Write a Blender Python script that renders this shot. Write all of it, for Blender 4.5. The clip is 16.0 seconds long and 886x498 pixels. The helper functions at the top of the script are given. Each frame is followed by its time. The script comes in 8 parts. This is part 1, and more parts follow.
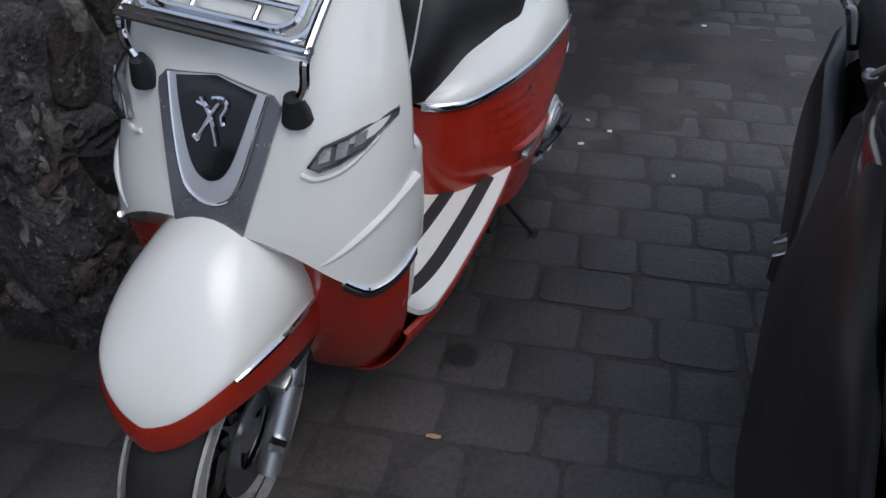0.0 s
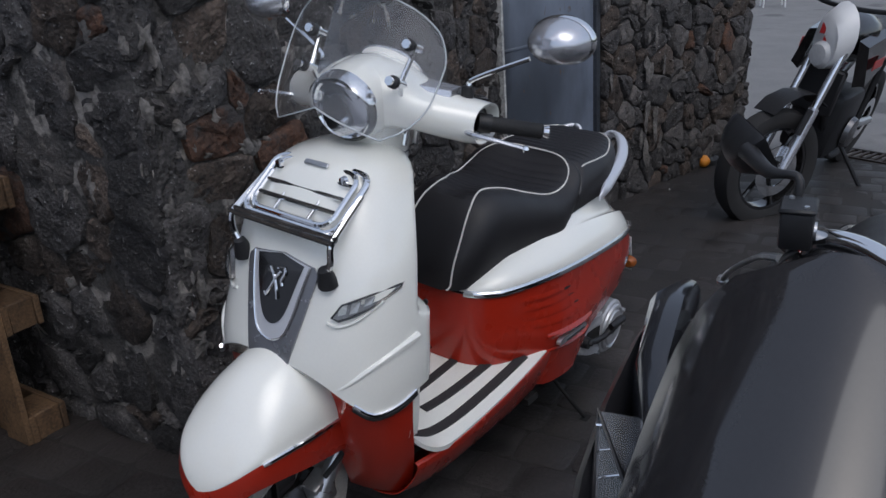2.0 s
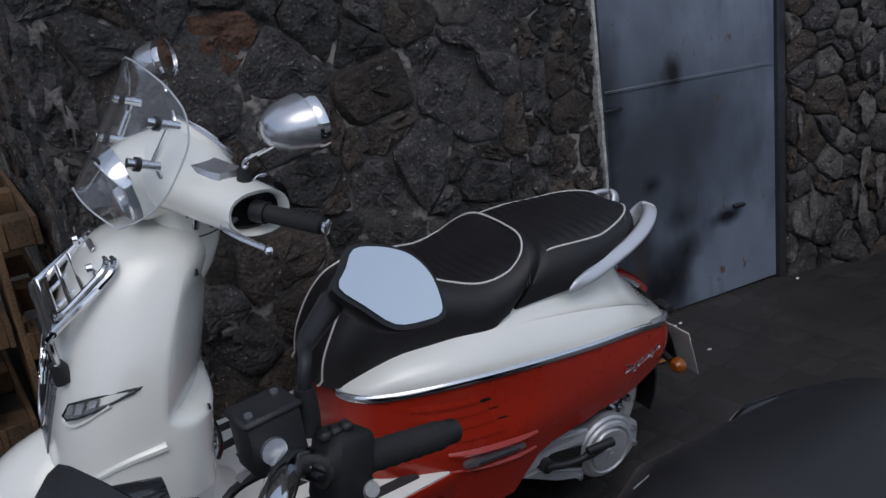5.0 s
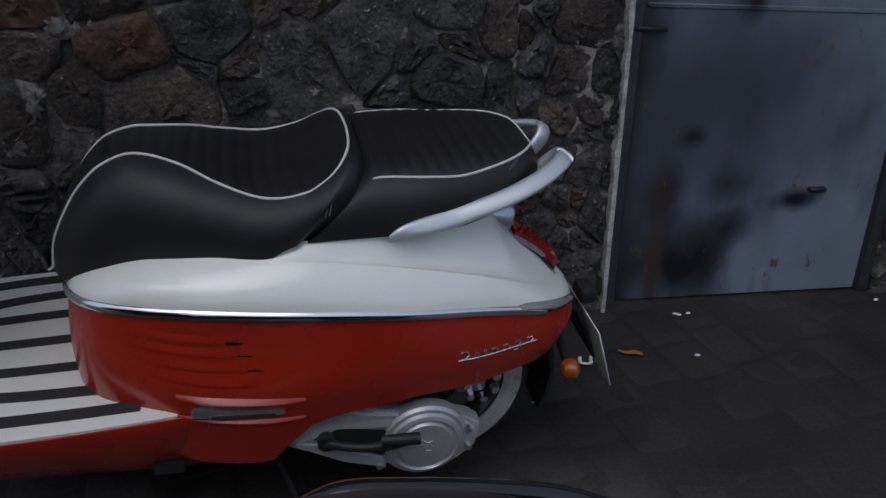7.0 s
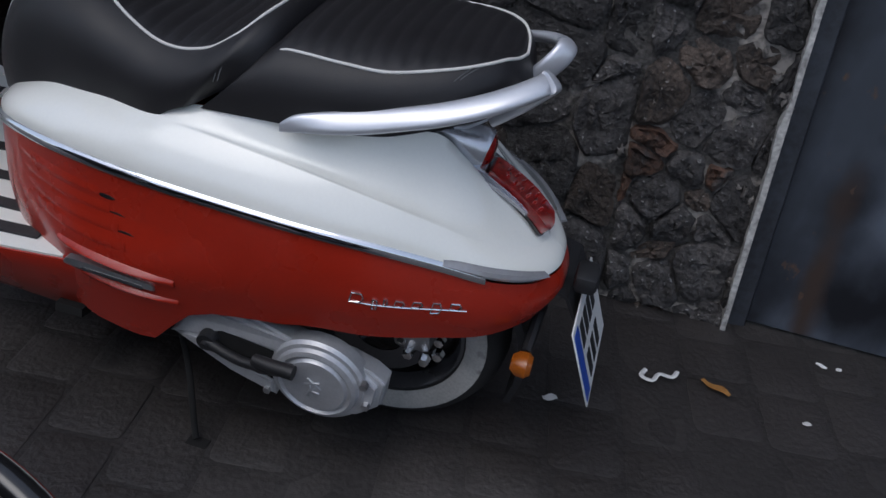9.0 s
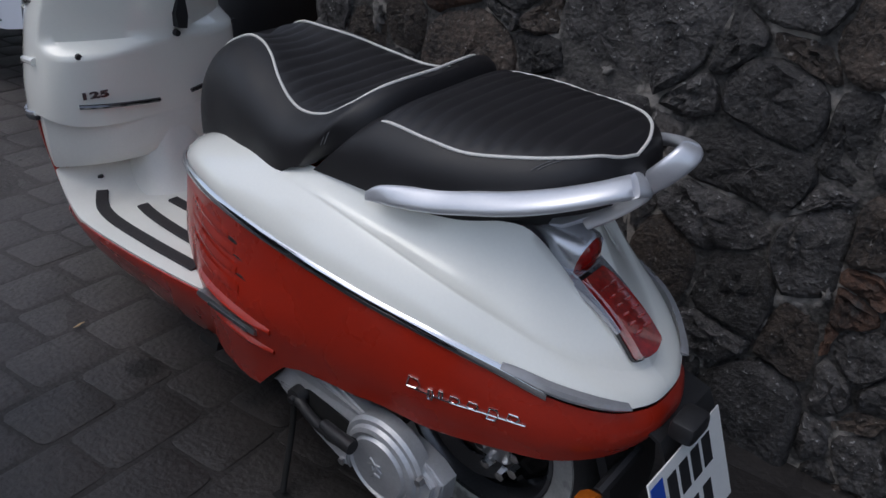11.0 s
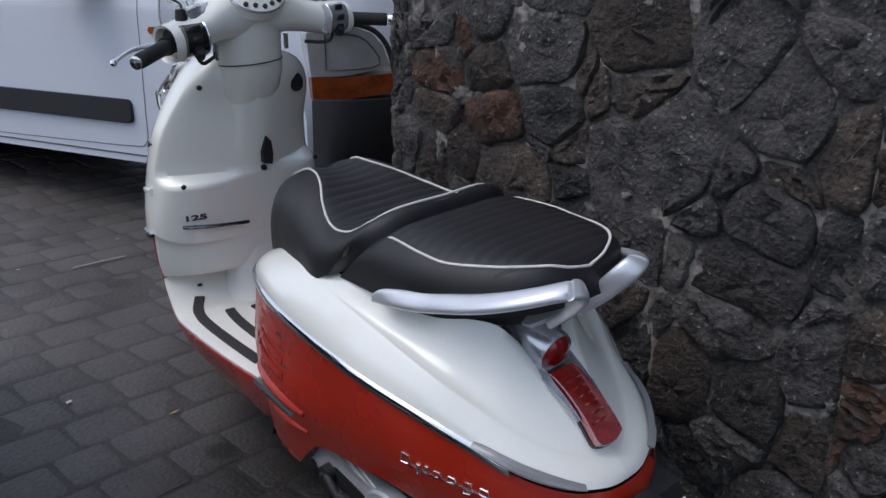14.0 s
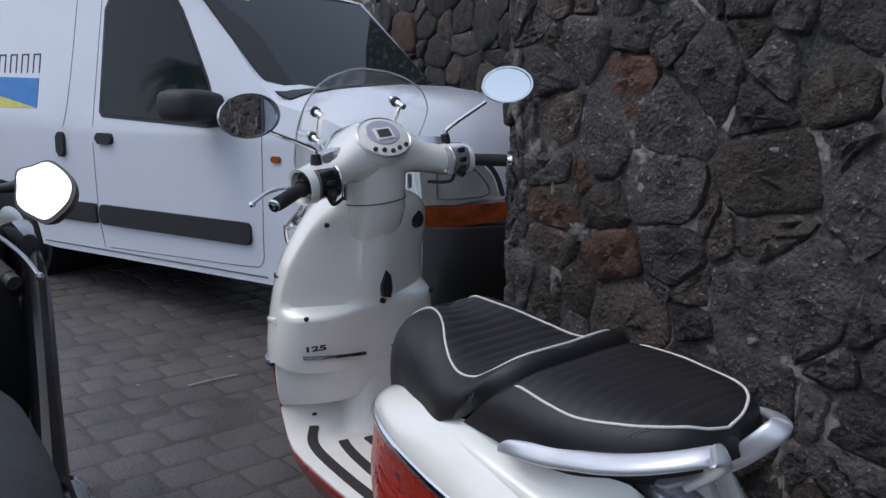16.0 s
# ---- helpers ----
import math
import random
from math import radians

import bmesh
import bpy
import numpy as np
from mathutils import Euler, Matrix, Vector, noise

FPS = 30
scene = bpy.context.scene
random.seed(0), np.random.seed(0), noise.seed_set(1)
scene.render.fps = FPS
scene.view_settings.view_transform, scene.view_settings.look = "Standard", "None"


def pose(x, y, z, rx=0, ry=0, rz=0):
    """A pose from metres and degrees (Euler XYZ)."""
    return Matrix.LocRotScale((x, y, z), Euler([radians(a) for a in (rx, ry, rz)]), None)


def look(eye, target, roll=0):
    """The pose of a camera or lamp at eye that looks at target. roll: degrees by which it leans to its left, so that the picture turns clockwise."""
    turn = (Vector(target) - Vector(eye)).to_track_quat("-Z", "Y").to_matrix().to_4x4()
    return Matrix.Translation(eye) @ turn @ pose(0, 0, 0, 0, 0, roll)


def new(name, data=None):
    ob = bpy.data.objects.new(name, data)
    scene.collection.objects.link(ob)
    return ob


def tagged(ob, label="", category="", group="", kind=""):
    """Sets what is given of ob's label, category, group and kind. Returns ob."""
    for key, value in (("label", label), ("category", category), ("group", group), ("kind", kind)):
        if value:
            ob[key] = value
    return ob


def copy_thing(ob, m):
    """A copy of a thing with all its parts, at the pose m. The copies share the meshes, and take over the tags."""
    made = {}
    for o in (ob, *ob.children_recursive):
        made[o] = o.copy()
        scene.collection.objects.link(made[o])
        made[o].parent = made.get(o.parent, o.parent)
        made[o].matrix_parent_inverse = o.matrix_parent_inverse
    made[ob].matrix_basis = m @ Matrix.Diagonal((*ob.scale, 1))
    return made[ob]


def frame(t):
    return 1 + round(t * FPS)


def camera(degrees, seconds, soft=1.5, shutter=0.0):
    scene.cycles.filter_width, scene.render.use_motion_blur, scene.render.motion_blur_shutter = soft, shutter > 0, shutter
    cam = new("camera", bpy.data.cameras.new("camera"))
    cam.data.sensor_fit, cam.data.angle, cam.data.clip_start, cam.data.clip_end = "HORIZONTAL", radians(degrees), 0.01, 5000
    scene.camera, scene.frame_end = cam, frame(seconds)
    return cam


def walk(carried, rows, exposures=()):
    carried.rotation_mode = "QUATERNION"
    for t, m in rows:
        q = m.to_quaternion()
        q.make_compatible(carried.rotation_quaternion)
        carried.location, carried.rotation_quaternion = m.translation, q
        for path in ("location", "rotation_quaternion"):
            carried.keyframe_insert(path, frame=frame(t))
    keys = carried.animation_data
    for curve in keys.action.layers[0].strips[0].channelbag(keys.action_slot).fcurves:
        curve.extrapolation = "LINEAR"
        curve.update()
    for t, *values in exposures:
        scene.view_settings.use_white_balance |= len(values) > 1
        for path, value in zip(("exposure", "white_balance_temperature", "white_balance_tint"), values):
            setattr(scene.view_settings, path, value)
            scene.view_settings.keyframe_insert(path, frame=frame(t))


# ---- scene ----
cam = camera(57.1, 16.0)
PATH = [
    (0, (1.937, 0.538, 1.383), (0.459, 0.039, 0.131), -1.8),
    (0.5, (2.042, 0.638, 1.423), (0.55, 0.072, 0.218), -0.7),
    (1, (2.062, 0.827, 1.452), (0.503, 0.078, 0.448), 0.1),
    (1.5, (2.105, 0.943, 1.488), (0.534, 0.077, 0.604), -1.7),
    (2, (2.162, 1.04, 1.515), (0.633, 0.015, 0.732), -4.5),
    (2.5, (2.093, 1.259, 1.534), (0.649, 0.029, 0.9), -5.4),
    (3, (1.893, 1.349, 1.5), (0.483, 0.087, 0.853), -2.6),
    (3.2, (1.794, 1.386, 1.513), (0.438, 0.059, 0.879), -4.3),
    (5.3, (1.052, 1.564, 1.43), (0.206, -0.117, 0.753), -5.8),
    (5.5, (0.966, 1.529, 1.41), (0.167, -0.152, 0.679), -1.9),
    (6, (0.745, 1.546, 1.385), (0.123, -0.172, 0.573), -2.2),
    (6.5, (0.514, 1.507, 1.343), (-0.155, -0.191, 0.525), 1.3),
    (7, (0.306, 1.459, 1.301), (-0.164, -0.276, 0.423), 0.0),
    (7.5, (0.06, 1.467, 1.266), (-0.277, -0.285, 0.363), -1.6),
    (8, (-0.103, 1.386, 1.239), (-0.219, -0.383, 0.312), 0.2),
    (8.5, (-0.304, 1.356, 1.214), (-0.137, -0.397, 0.267), 0.5),
    (9, (-0.389, 1.196, 1.162), (-0.059, -0.481, 0.123), 4.6),
    (9.4, (-0.478, 1.057, 1.127), (0.248, -0.513, 0.124), -1.1),
    (9.5, (-0.516, 1.013, 1.124), (0.285, -0.531, 0.137), -0.6),
    (9.7, (-0.551, 0.957, 1.127), (0.31, -0.574, 0.17), 1.3),
    (11.8, (-0.775, 1.07, 1.118), (0.376, -0.382, 0.364), 2.9),
    (12, (-0.8, 1.09, 1.123), (0.344, -0.387, 0.408), 3.2),
    (12.5, (-0.903, 1.058, 1.15), (0.406, -0.322, 0.529), 1.3),
    (13, (-0.991, 0.992, 1.166), (0.324, -0.391, 0.568), 0.2),
    (13.5, (-1.001, 0.989, 1.191), (0.415, -0.323, 0.668), -1.3),
    (14, (-1.011, 0.991, 1.177), (0.413, -0.292, 0.605), 0.4),
    (14.5, (-1.019, 0.991, 1.177), (0.402, -0.292, 0.599), -0.4),
    (15, (-1.012, 1.003, 1.188), (0.445, -0.259, 0.654), -0.8),
    (15.5, (-0.992, 1.028, 1.22), (0.56, -0.173, 0.833), -0.2),
    (16, (-0.966, 1.04, 1.242), (0.644, -0.107, 0.934), 0.3),
]
LIGHT = [(0, -0.25, 6000, 10), (3.2, -0.25, 6000, 10), (5.3, -0.65, 5950, 10), (6.2, -1.1, 5900, 10), (7.2, -0.75, 5900, 10), (8.2, -0.25, 5850, 10), (9.7, -0.3, 5900, 10), (12, -0.15, 6000, 10), (13.5, 0.04, 6000, 10), (16, 0.04, 6000, 10)]
walk(cam, [(t, look(eye, target, roll)) for t, eye, target, roll in PATH], LIGHT)

# ---- world and light ----
world = bpy.data.worlds.new("sky")
scene.world = world
world.use_nodes = True
wn = world.node_tree.nodes
sky = wn.new("ShaderNodeTexSky")
sky.sky_type = "NISHITA"
sky.sun_disc = False
sky.sun_elevation, sky.sun_rotation = radians(59), radians(27)
sky.air_density, sky.dust_density, sky.ozone_density = 1.0, 3.0, 1.0
# thin high cloud: an even white veil added to the sky's own light
veil = wn.new("ShaderNodeMix")
veil.data_type, veil.blend_type = "RGBA", "ADD"
veil.inputs["Factor"].default_value = 1.0
veil.inputs["B"].default_value = (3.15, 3.2, 3.3, 1)
world.node_tree.links.new(sky.outputs[0], veil.inputs["A"])
world.node_tree.links.new(veil.outputs["Result"], wn["Background"].inputs[0])
wn["Background"].inputs[1].default_value = 0.11
sun = new("sun", bpy.data.lights.new("sun", "SUN"))
sun.data.energy, sun.data.angle, sun.data.color = 0.6, radians(40), (1.0, 0.96, 0.9)
sun.matrix_world = look((2.4, 4.8, 9), (0, 0, 0))

# ---- materials ----
MATS = {}


def mat(name, color, rough=0.5, metal=0.0, dark=None, scale=20.0, fine=200.0, amount=0.25, bump=0.0, bump_scale=200.0,
        coat=0.0, trans=0.0, random_tint=0.0, emit=0.0, wear=None, wear_scale=6.0, wear_at=0.62, ior=1.5, alpha=1.0, detail=6.0):
    """A procedural surface: two scales of noise between color and dark, optional worn patches, relief."""
    if name in MATS:
        return MATS[name]
    m = bpy.data.materials.new(name)
    m.use_nodes = True
    nt = m.node_tree
    N, L = nt.nodes, nt.links
    b = N["Principled BSDF"]
    b.inputs["Roughness"].default_value = rough
    b.inputs["Metallic"].default_value = metal
    b.inputs["Coat Weight"].default_value = coat
    b.inputs["Coat Roughness"].default_value = 0.06
    b.inputs["Transmission Weight"].default_value = trans
    b.inputs["IOR"].default_value = ior
    b.inputs["Alpha"].default_value = alpha
    if emit:
        b.inputs["Emission Color"].default_value = (*color, 1)
        b.inputs["Emission Strength"].default_value = emit
    geo = N.new("ShaderNodeTexCoord")

    def noise_tex(s, d=detail):
        n = N.new("ShaderNodeTexNoise")
        n.inputs["Scale"].default_value = s
        n.inputs["Detail"].default_value = d
        L.new(geo.outputs["Object"], n.inputs["Vector"])
        return n

    big, small = noise_tex(scale), noise_tex(fine, 3.0)
    add = N.new("ShaderNodeMath")
    add.operation = "MULTIPLY_ADD"
    add.inputs[1].default_value = 0.45
    L.new(small.outputs["Fac"], add.inputs[0])
    mul = N.new("ShaderNodeMath")
    mul.operation = "MULTIPLY"
    mul.inputs[1].default_value = 0.55
    L.new(big.outputs["Fac"], mul.inputs[0])
    L.new(mul.outputs[0], add.inputs[2])
    ramp = N.new("ShaderNodeMapRange")
    ramp.inputs["From Min"].default_value, ramp.inputs["From Max"].default_value = 0.36, 0.64
    L.new(add.outputs[0], ramp.inputs["Value"])
    mix = N.new("ShaderNodeMix")
    mix.data_type = "RGBA"
    dk = dark or tuple(c * (1 - amount) for c in color)
    mix.inputs["A"].default_value, mix.inputs["B"].default_value = (*dk, 1), (*color, 1)
    L.new(ramp.outputs[0], mix.inputs["Factor"])
    out = mix.outputs["Result"]
    if wear:
        wnz = noise_tex(wear_scale, 8.0)
        wr = N.new("ShaderNodeMapRange")
        wr.inputs["From Min"].default_value, wr.inputs["From Max"].default_value = wear_at, wear_at + 0.07
        L.new(wnz.outputs["Fac"], wr.inputs["Value"])
        wm = N.new("ShaderNodeMix")
        wm.data_type = "RGBA"
        wm.inputs["B"].default_value = (*wear, 1)
        L.new(out, wm.inputs["A"])
        L.new(wr.outputs[0], wm.inputs["Factor"])
        out = wm.outputs["Result"]
    if random_tint:
        oi = N.new("ShaderNodeObjectInfo")
        hsv = N.new("ShaderNodeHueSaturation")
        vr = N.new("ShaderNodeMapRange")
        vr.inputs["To Min"].default_value, vr.inputs["To Max"].default_value = 1 - random_tint, 1 + random_tint
        L.new(oi.outputs["Random"], vr.inputs["Value"])
        L.new(vr.outputs[0], hsv.inputs["Value"])
        L.new(out, hsv.inputs["Color"])
        out = hsv.outputs["Color"]
    L.new(out, b.inputs["Base Color"])
    rr = N.new("ShaderNodeMapRange")
    rr.inputs["To Min"].default_value, rr.inputs["To Max"].default_value = max(0.02, rough * 0.8), min(1, rough * 1.2)
    L.new(big.outputs["Fac"], rr.inputs["Value"])
    L.new(rr.outputs[0], b.inputs["Roughness"])
    if bump:
        bn = noise_tex(bump_scale, 5.0)
        bp = N.new("ShaderNodeBump")
        bp.inputs["Strength"].default_value = 1.0
        bp.inputs["Distance"].default_value = bump
        L.new(bn.outputs["Fac"], bp.inputs["Height"])
        L.new(bp.outputs["Normal"], b.inputs["Normal"])
    MATS[name] = m
    return m


WHITE = mat("white_paint", (0.88, 0.877, 0.815), 0.14, coat=1.0, amount=0.03, scale=5)
RED = mat("red_paint", (0.40, 0.022, 0.008), 0.28, coat=0.35, amount=0.1, scale=6)
CHROME = mat("chrome", (0.82, 0.83, 0.85), 0.07, 1.0, amount=0.06, scale=30)
ALU = mat("cast_aluminium", (0.55, 0.56, 0.58), 0.32, 0.9, amount=0.18, scale=40, bump=0.0003, bump_scale=400)
SILVER = mat("silver_paint", (0.60, 0.61, 0.65), 0.25, 0.75, amount=0.06, scale=20, coat=0.5)
SATIN = mat("satin_silver_paint", (0.66, 0.67, 0.71), 0.34, 0.55, amount=0.05, scale=20, coat=0.35)
BLACKP = mat("black_plastic", (0.018, 0.018, 0.02), 0.5, amount=0.35, scale=60, bump=0.0003, bump_scale=700)
GLOSSBLACK = mat("gloss_black", (0.010, 0.010, 0.011), 0.12, coat=0.6, amount=0.2)
VINYL = mat("seat_vinyl", (0.0130, 0.0118, 0.0135), 0.48, amount=0.25, scale=25, bump=0.0004, bump_scale=900)
PIPING = mat("white_piping", (0.72, 0.70, 0.66), 0.5, amount=0.12, scale=60)
RUBBER = mat("tyre_rubber", (0.025, 0.024, 0.024), 0.75, amount=0.4, scale=30, bump=0.0006, bump_scale=300)
WHITEWALL = mat("whitewall_rubber", (0.52, 0.51, 0.48), 0.6, amount=0.3, scale=18, wear=(0.2, 0.19, 0.18), wear_scale=14, wear_at=0.6)
REDLENS = mat("red_lens", (0.42, 0.010, 0.007), 0.06, trans=0.25, amount=0.5, scale=70, coat=0.6)
AMBER = mat("amber_lens", (0.40, 0.105, 0.010), 0.15, trans=0.2, amount=0.25, scale=60)
SMOKE = mat("smoke_lens", (0.22, 0.22, 0.23), 0.08, trans=0.3, amount=0.45, scale=60, coat=1.0)
CLEAR = mat("clear_lens", (0.95, 0.96, 0.97), 0.02, trans=1.0, amount=0.02, ior=1.25)
MIRROR = mat("mirror_glass", (0.93, 0.94, 0.95), 0.015, 1.0, amount=0.02)
DARKSILVER = mat("dark_silver", (0.16, 0.16, 0.17), 0.25, 0.7, amount=0.25, scale=15)
MATRUBBER = mat("floor_strip_rubber", (0.035, 0.032, 0.034), 0.8, amount=0.3, scale=60, bump=0.0004, bump_scale=500)
MATWHITE = mat("white_plastic", (0.85, 0.845, 0.79), 0.35, amount=0.05, scale=20)


# ---- mesh tools ----
def V(*a):
    return Vector(a)


def lerp(a, b, t):
    return a + (b - a) * t


def curve1(x, pts):
    """Smooth interpolation through (x, value) pairs in rising x."""
    xs = [p[0] for p in pts]
    ys = [p[1] for p in pts]
    if x <= xs[0]:
        return ys[0]
    if x >= xs[-1]:
        return ys[-1]
    for i in range(len(xs) - 1):
        if x <= xs[i + 1]:
            break
    h = xs[i + 1] - xs[i]
    t = (x - xs[i]) / h

    def slope(k):
        if k == 0:
            return (ys[1] - ys[0]) / (xs[1] - xs[0])
        if k == len(xs) - 1:
            return (ys[-1] - ys[-2]) / (xs[-1] - xs[-2])
        d0 = (ys[k] - ys[k - 1]) / (xs[k] - xs[k - 1])
        d1 = (ys[k + 1] - ys[k]) / (xs[k + 1] - xs[k])
        return 0 if d0 * d1 <= 0 else 2 * d0 * d1 / (d0 + d1)

    m0, m1 = slope(i) * h, slope(i + 1) * h
    t2, t3 = t * t, t * t * t
    return (2 * t3 - 3 * t2 + 1) * ys[i] + (t3 - 2 * t2 + t) * m0 + (-2 * t3 + 3 * t2) * ys[i + 1] + (t3 - t2) * m1


def smooth(pts, n=6, closed=False):
    """A Catmull-Rom line through the points."""
    P = [Vector(p) for p in pts]
    out = []
    k = len(P)
    for i in range(k if closed else k - 1):
        p0 = P[(i - 1) % k] if closed or i > 0 else P[0]
        p1, p2 = P[i], P[(i + 1) % k]
        p3 = P[(i + 2) % k] if closed or i + 2 < k else P[-1]
        for j in range(n):
            t = j / n
            out.append(0.5 * (2 * p1 + (p2 - p0) * t + (2 * p0 - 5 * p1 + 4 * p2 - p3) * t * t + (3 * p1 - p0 - 3 * p2 + p3) * t ** 3))
    if not closed:
        out.append(P[-1])
    return out


def loft(rings, around=True, caps=True, bm=None):
    """Skin between rings of the same number of points. around: each ring is closed."""
    bm = bm or bmesh.new()
    vs = [[bm.verts.new(p) for p in r] for r in rings]
    n = len(rings[0])
    for a, b in zip(vs, vs[1:]):
        for i in range(n if around else n - 1):
            q = (a[i], a[(i + 1) % n], b[(i + 1) % n], b[i])
            if len({v for v in q}) == 4:
                bm.faces.new(q)
    if around and caps:
        bm.faces.new(vs[0][::-1])
        bm.faces.new(vs[-1])
    bmesh.ops.recalc_face_normals(bm, faces=bm.faces)
    return bm


def tube(pts, radius, n=10, closed=False, bm=None, flat=1.0, caps=True):
    """A round bar along points; radius a number or one per point; flat squeezes it across its second axis."""
    bm = bm or bmesh.new()
    P = [Vector(p) for p in pts]
    k = len(P)
    rad = radius if isinstance(radius, (list, tuple)) else [radius] * k
    rings = []
    prev = None
    for i, p in enumerate(P):
        a = P[(i - 1) % k] if closed or i > 0 else P[i]
        b = P[(i + 1) % k] if closed or i < k - 1 else P[i]
        d = (b - a).normalized()
        if prev is None:
            up = Vector((0, 0, 1)) if abs(d.z) < 0.9 else Vector((0, 1, 0))
        else:
            up = prev
        s = d.cross(up).normalized()
        up = s.cross(d).normalized()
        prev = up
        rings.append([p + (s * math.cos(2 * math.pi * j / n) + up * flat * math.sin(2 * math.pi * j / n)) * rad[i] for j in range(n)])
    vs = [[bm.verts.new(q) for q in r] for r in rings]
    for i in range(k if closed else k - 1):
        a, b = vs[i], vs[(i + 1) % k]
        for j in range(n):
            bm.faces.new((a[j], a[(j + 1) % n], b[(j + 1) % n], b[j]))
    if not closed and caps:
        bm.faces.new(vs[0][::-1])
        bm.faces.new(vs[-1])
    bmesh.ops.recalc_face_normals(bm, faces=bm.faces)
    return bm


def box(size, at=(0, 0, 0), bevel=0.0, segs=2, bm=None, turn=None):
    one = bmesh.new()
    bmesh.ops.create_cube(one, size=1.0, matrix=Matrix.Diagonal((*size, 1)))
    if bevel:
        bmesh.ops.bevel(one, geom=one.edges[:], offset=bevel, segments=segs, affect="EDGES", profile=0.5)
    bmesh.ops.transform(one, matrix=Matrix.Translation(at) @ (turn or Matrix()), verts=one.verts)
    if bm is None:
        return one
    return merge(bm, one)


def merge(bm, other):
    me = bpy.data.meshes.new("tmp")
    other.to_mesh(me)
    other.free()
    bm.from_mesh(me)
    bpy.data.meshes.remove(me)
    return bm


def lathe(profile, n=32, axis="y", at=(0, 0, 0), turn=None, closed=False, bm=None):
    """A turned body: profile of (radius, along) about the axis."""
    rings = []
    for i in range(n):
        a = 2 * math.pi * i / n
        c, s = math.cos(a), math.sin(a)
        ring = []
        for r, h in profile:
            if axis == "y":
                ring.append(V(r * c, h, r * s))
            elif axis == "x":
                ring.append(V(h, r * c, r * s))
            else:
                ring.append(V(r * c, r * s, h))
        rings.append(ring)
    one = bmesh.new()
    vs = [[one.verts.new(p) for p in r] for r in rings]
    k = len(profile)
    for i in range(n):
        a, b = vs[i], vs[(i + 1) % n]
        for j in range(k if closed else k - 1):
            one.faces.new((a[j], a[(j + 1) % k], b[(j + 1) % k], b[j]))
    bmesh.ops.remove_doubles(one, verts=one.verts, dist=1e-6)
    bmesh.ops.recalc_face_normals(one, faces=one.faces)
    bmesh.ops.transform(one, matrix=Matrix.Translation(at) @ (turn or Matrix()), verts=one.verts)
    return merge(bm, one) if bm else one


def slab(outline, thick, to_world, bevel=0.0, bm=None):
    """A plate from a 2D outline; to_world maps (u, v, w) to a place, w from 0 to thick."""
    one = bmesh.new()
    a = [one.verts.new((u, v, 0)) for u, v in outline]
    b = [one.verts.new((u, v, thick)) for u, v in outline]
    one.faces.new(a[::-1])
    top = one.faces.new(b)
    k = len(a)
    for i in range(k):
        one.faces.new((a[i], a[(i + 1) % k], b[(i + 1) % k], b[i]))
    if bevel:
        bmesh.ops.bevel(one, geom=list(top.edges), offset=bevel, segments=2, affect="EDGES")
    for v in one.verts:
        v.co = to_world(*v.co)
    bmesh.ops.recalc_face_normals(one, faces=one.faces)
    return merge(bm, one) if bm else one


def solid(bm, thick):
    """Gives an open skin a thickness inwards."""
    bmesh.ops.recalc_face_normals(bm, faces=bm.faces)
    bmesh.ops.solidify(bm, geom=bm.faces[:], thickness=thick)
    return bm


def mesh_of(name, bm, material, flat=False, sharp=40):
    me = bpy.data.meshes.new(name)
    if not flat:
        lim = math.cos(radians(sharp))
        bm.normal_update()
        for f in bm.faces:
            f.smooth = True
        for e in bm.edges:
            if len(e.link_faces) == 2 and e.link_faces[0].normal.dot(e.link_faces[1].normal) < lim:
                e.smooth = False
    bm.to_mesh(me)
    bm.free()
    me.materials.append(material)
    return me


def part(name, bm, material, parent, label="", flat=False, sharp=40):
    ob = new(name, mesh_of(name, bm, material, flat, sharp))
    ob.parent = parent
    return tagged(ob, label)


def thing(name, m, label, category, group="", kind=""):
    ob = new(name)
    ob.matrix_world = m
    return tagged(ob, label, category, group, kind)


def whole(name, bm, material, label="", category="", group="", kind="", flat=False, m=None, sharp=40):
    ob = new(name, mesh_of(name, bm, material, flat, sharp))
    if m is not None:
        ob.matrix_world = m
    return tagged(ob, label, category, group, kind)


def ground_z(x):
    return 0.035 + 0.058 * x


# ---- ground ----
PAVE_BED = mat("paving_bed", (0.060, 0.054, 0.051), 0.85, amount=0.5, scale=5, fine=70, bump=0.004, bump_scale=60)
PAVER = mat("paver_stone", (0.110, 0.099, 0.094), 0.52, dark=(0.054, 0.048, 0.0455), scale=3.5, fine=90, bump=0.0035, bump_scale=75, random_tint=0.05,
            wear=(0.034, 0.032, 0.032), wear_scale=3.2, wear_at=0.62)
ROAD = mat("old_asphalt", (0.215, 0.21, 0.205), 0.85, dark=(0.15, 0.147, 0.145), scale=2.5, fine=80, bump=0.003, bump_scale=120, wear=(0.10, 0.098, 0.098), wear_scale=1.2, wear_at=0.6)
bm = bmesh.new()
bmesh.ops.create_grid(bm, x_segments=100, y_segments=100, size=80)
for v in bm.verts:
    v.co.z = ground_z(max(-16, min(16, v.co.x))) - 0.006
ground = whole("ground", bm, PAVE_BED, "dark joint bed under the street paving", "ground", kind="structure")
bm = bmesh.new()
bmesh.ops.create_grid(bm, x_segments=30, y_segments=30, size=20)
for v in bm.verts:
    v.co.x -= 23.4
    v.co.z = ground_z(max(-16, v.co.x)) + 0.003
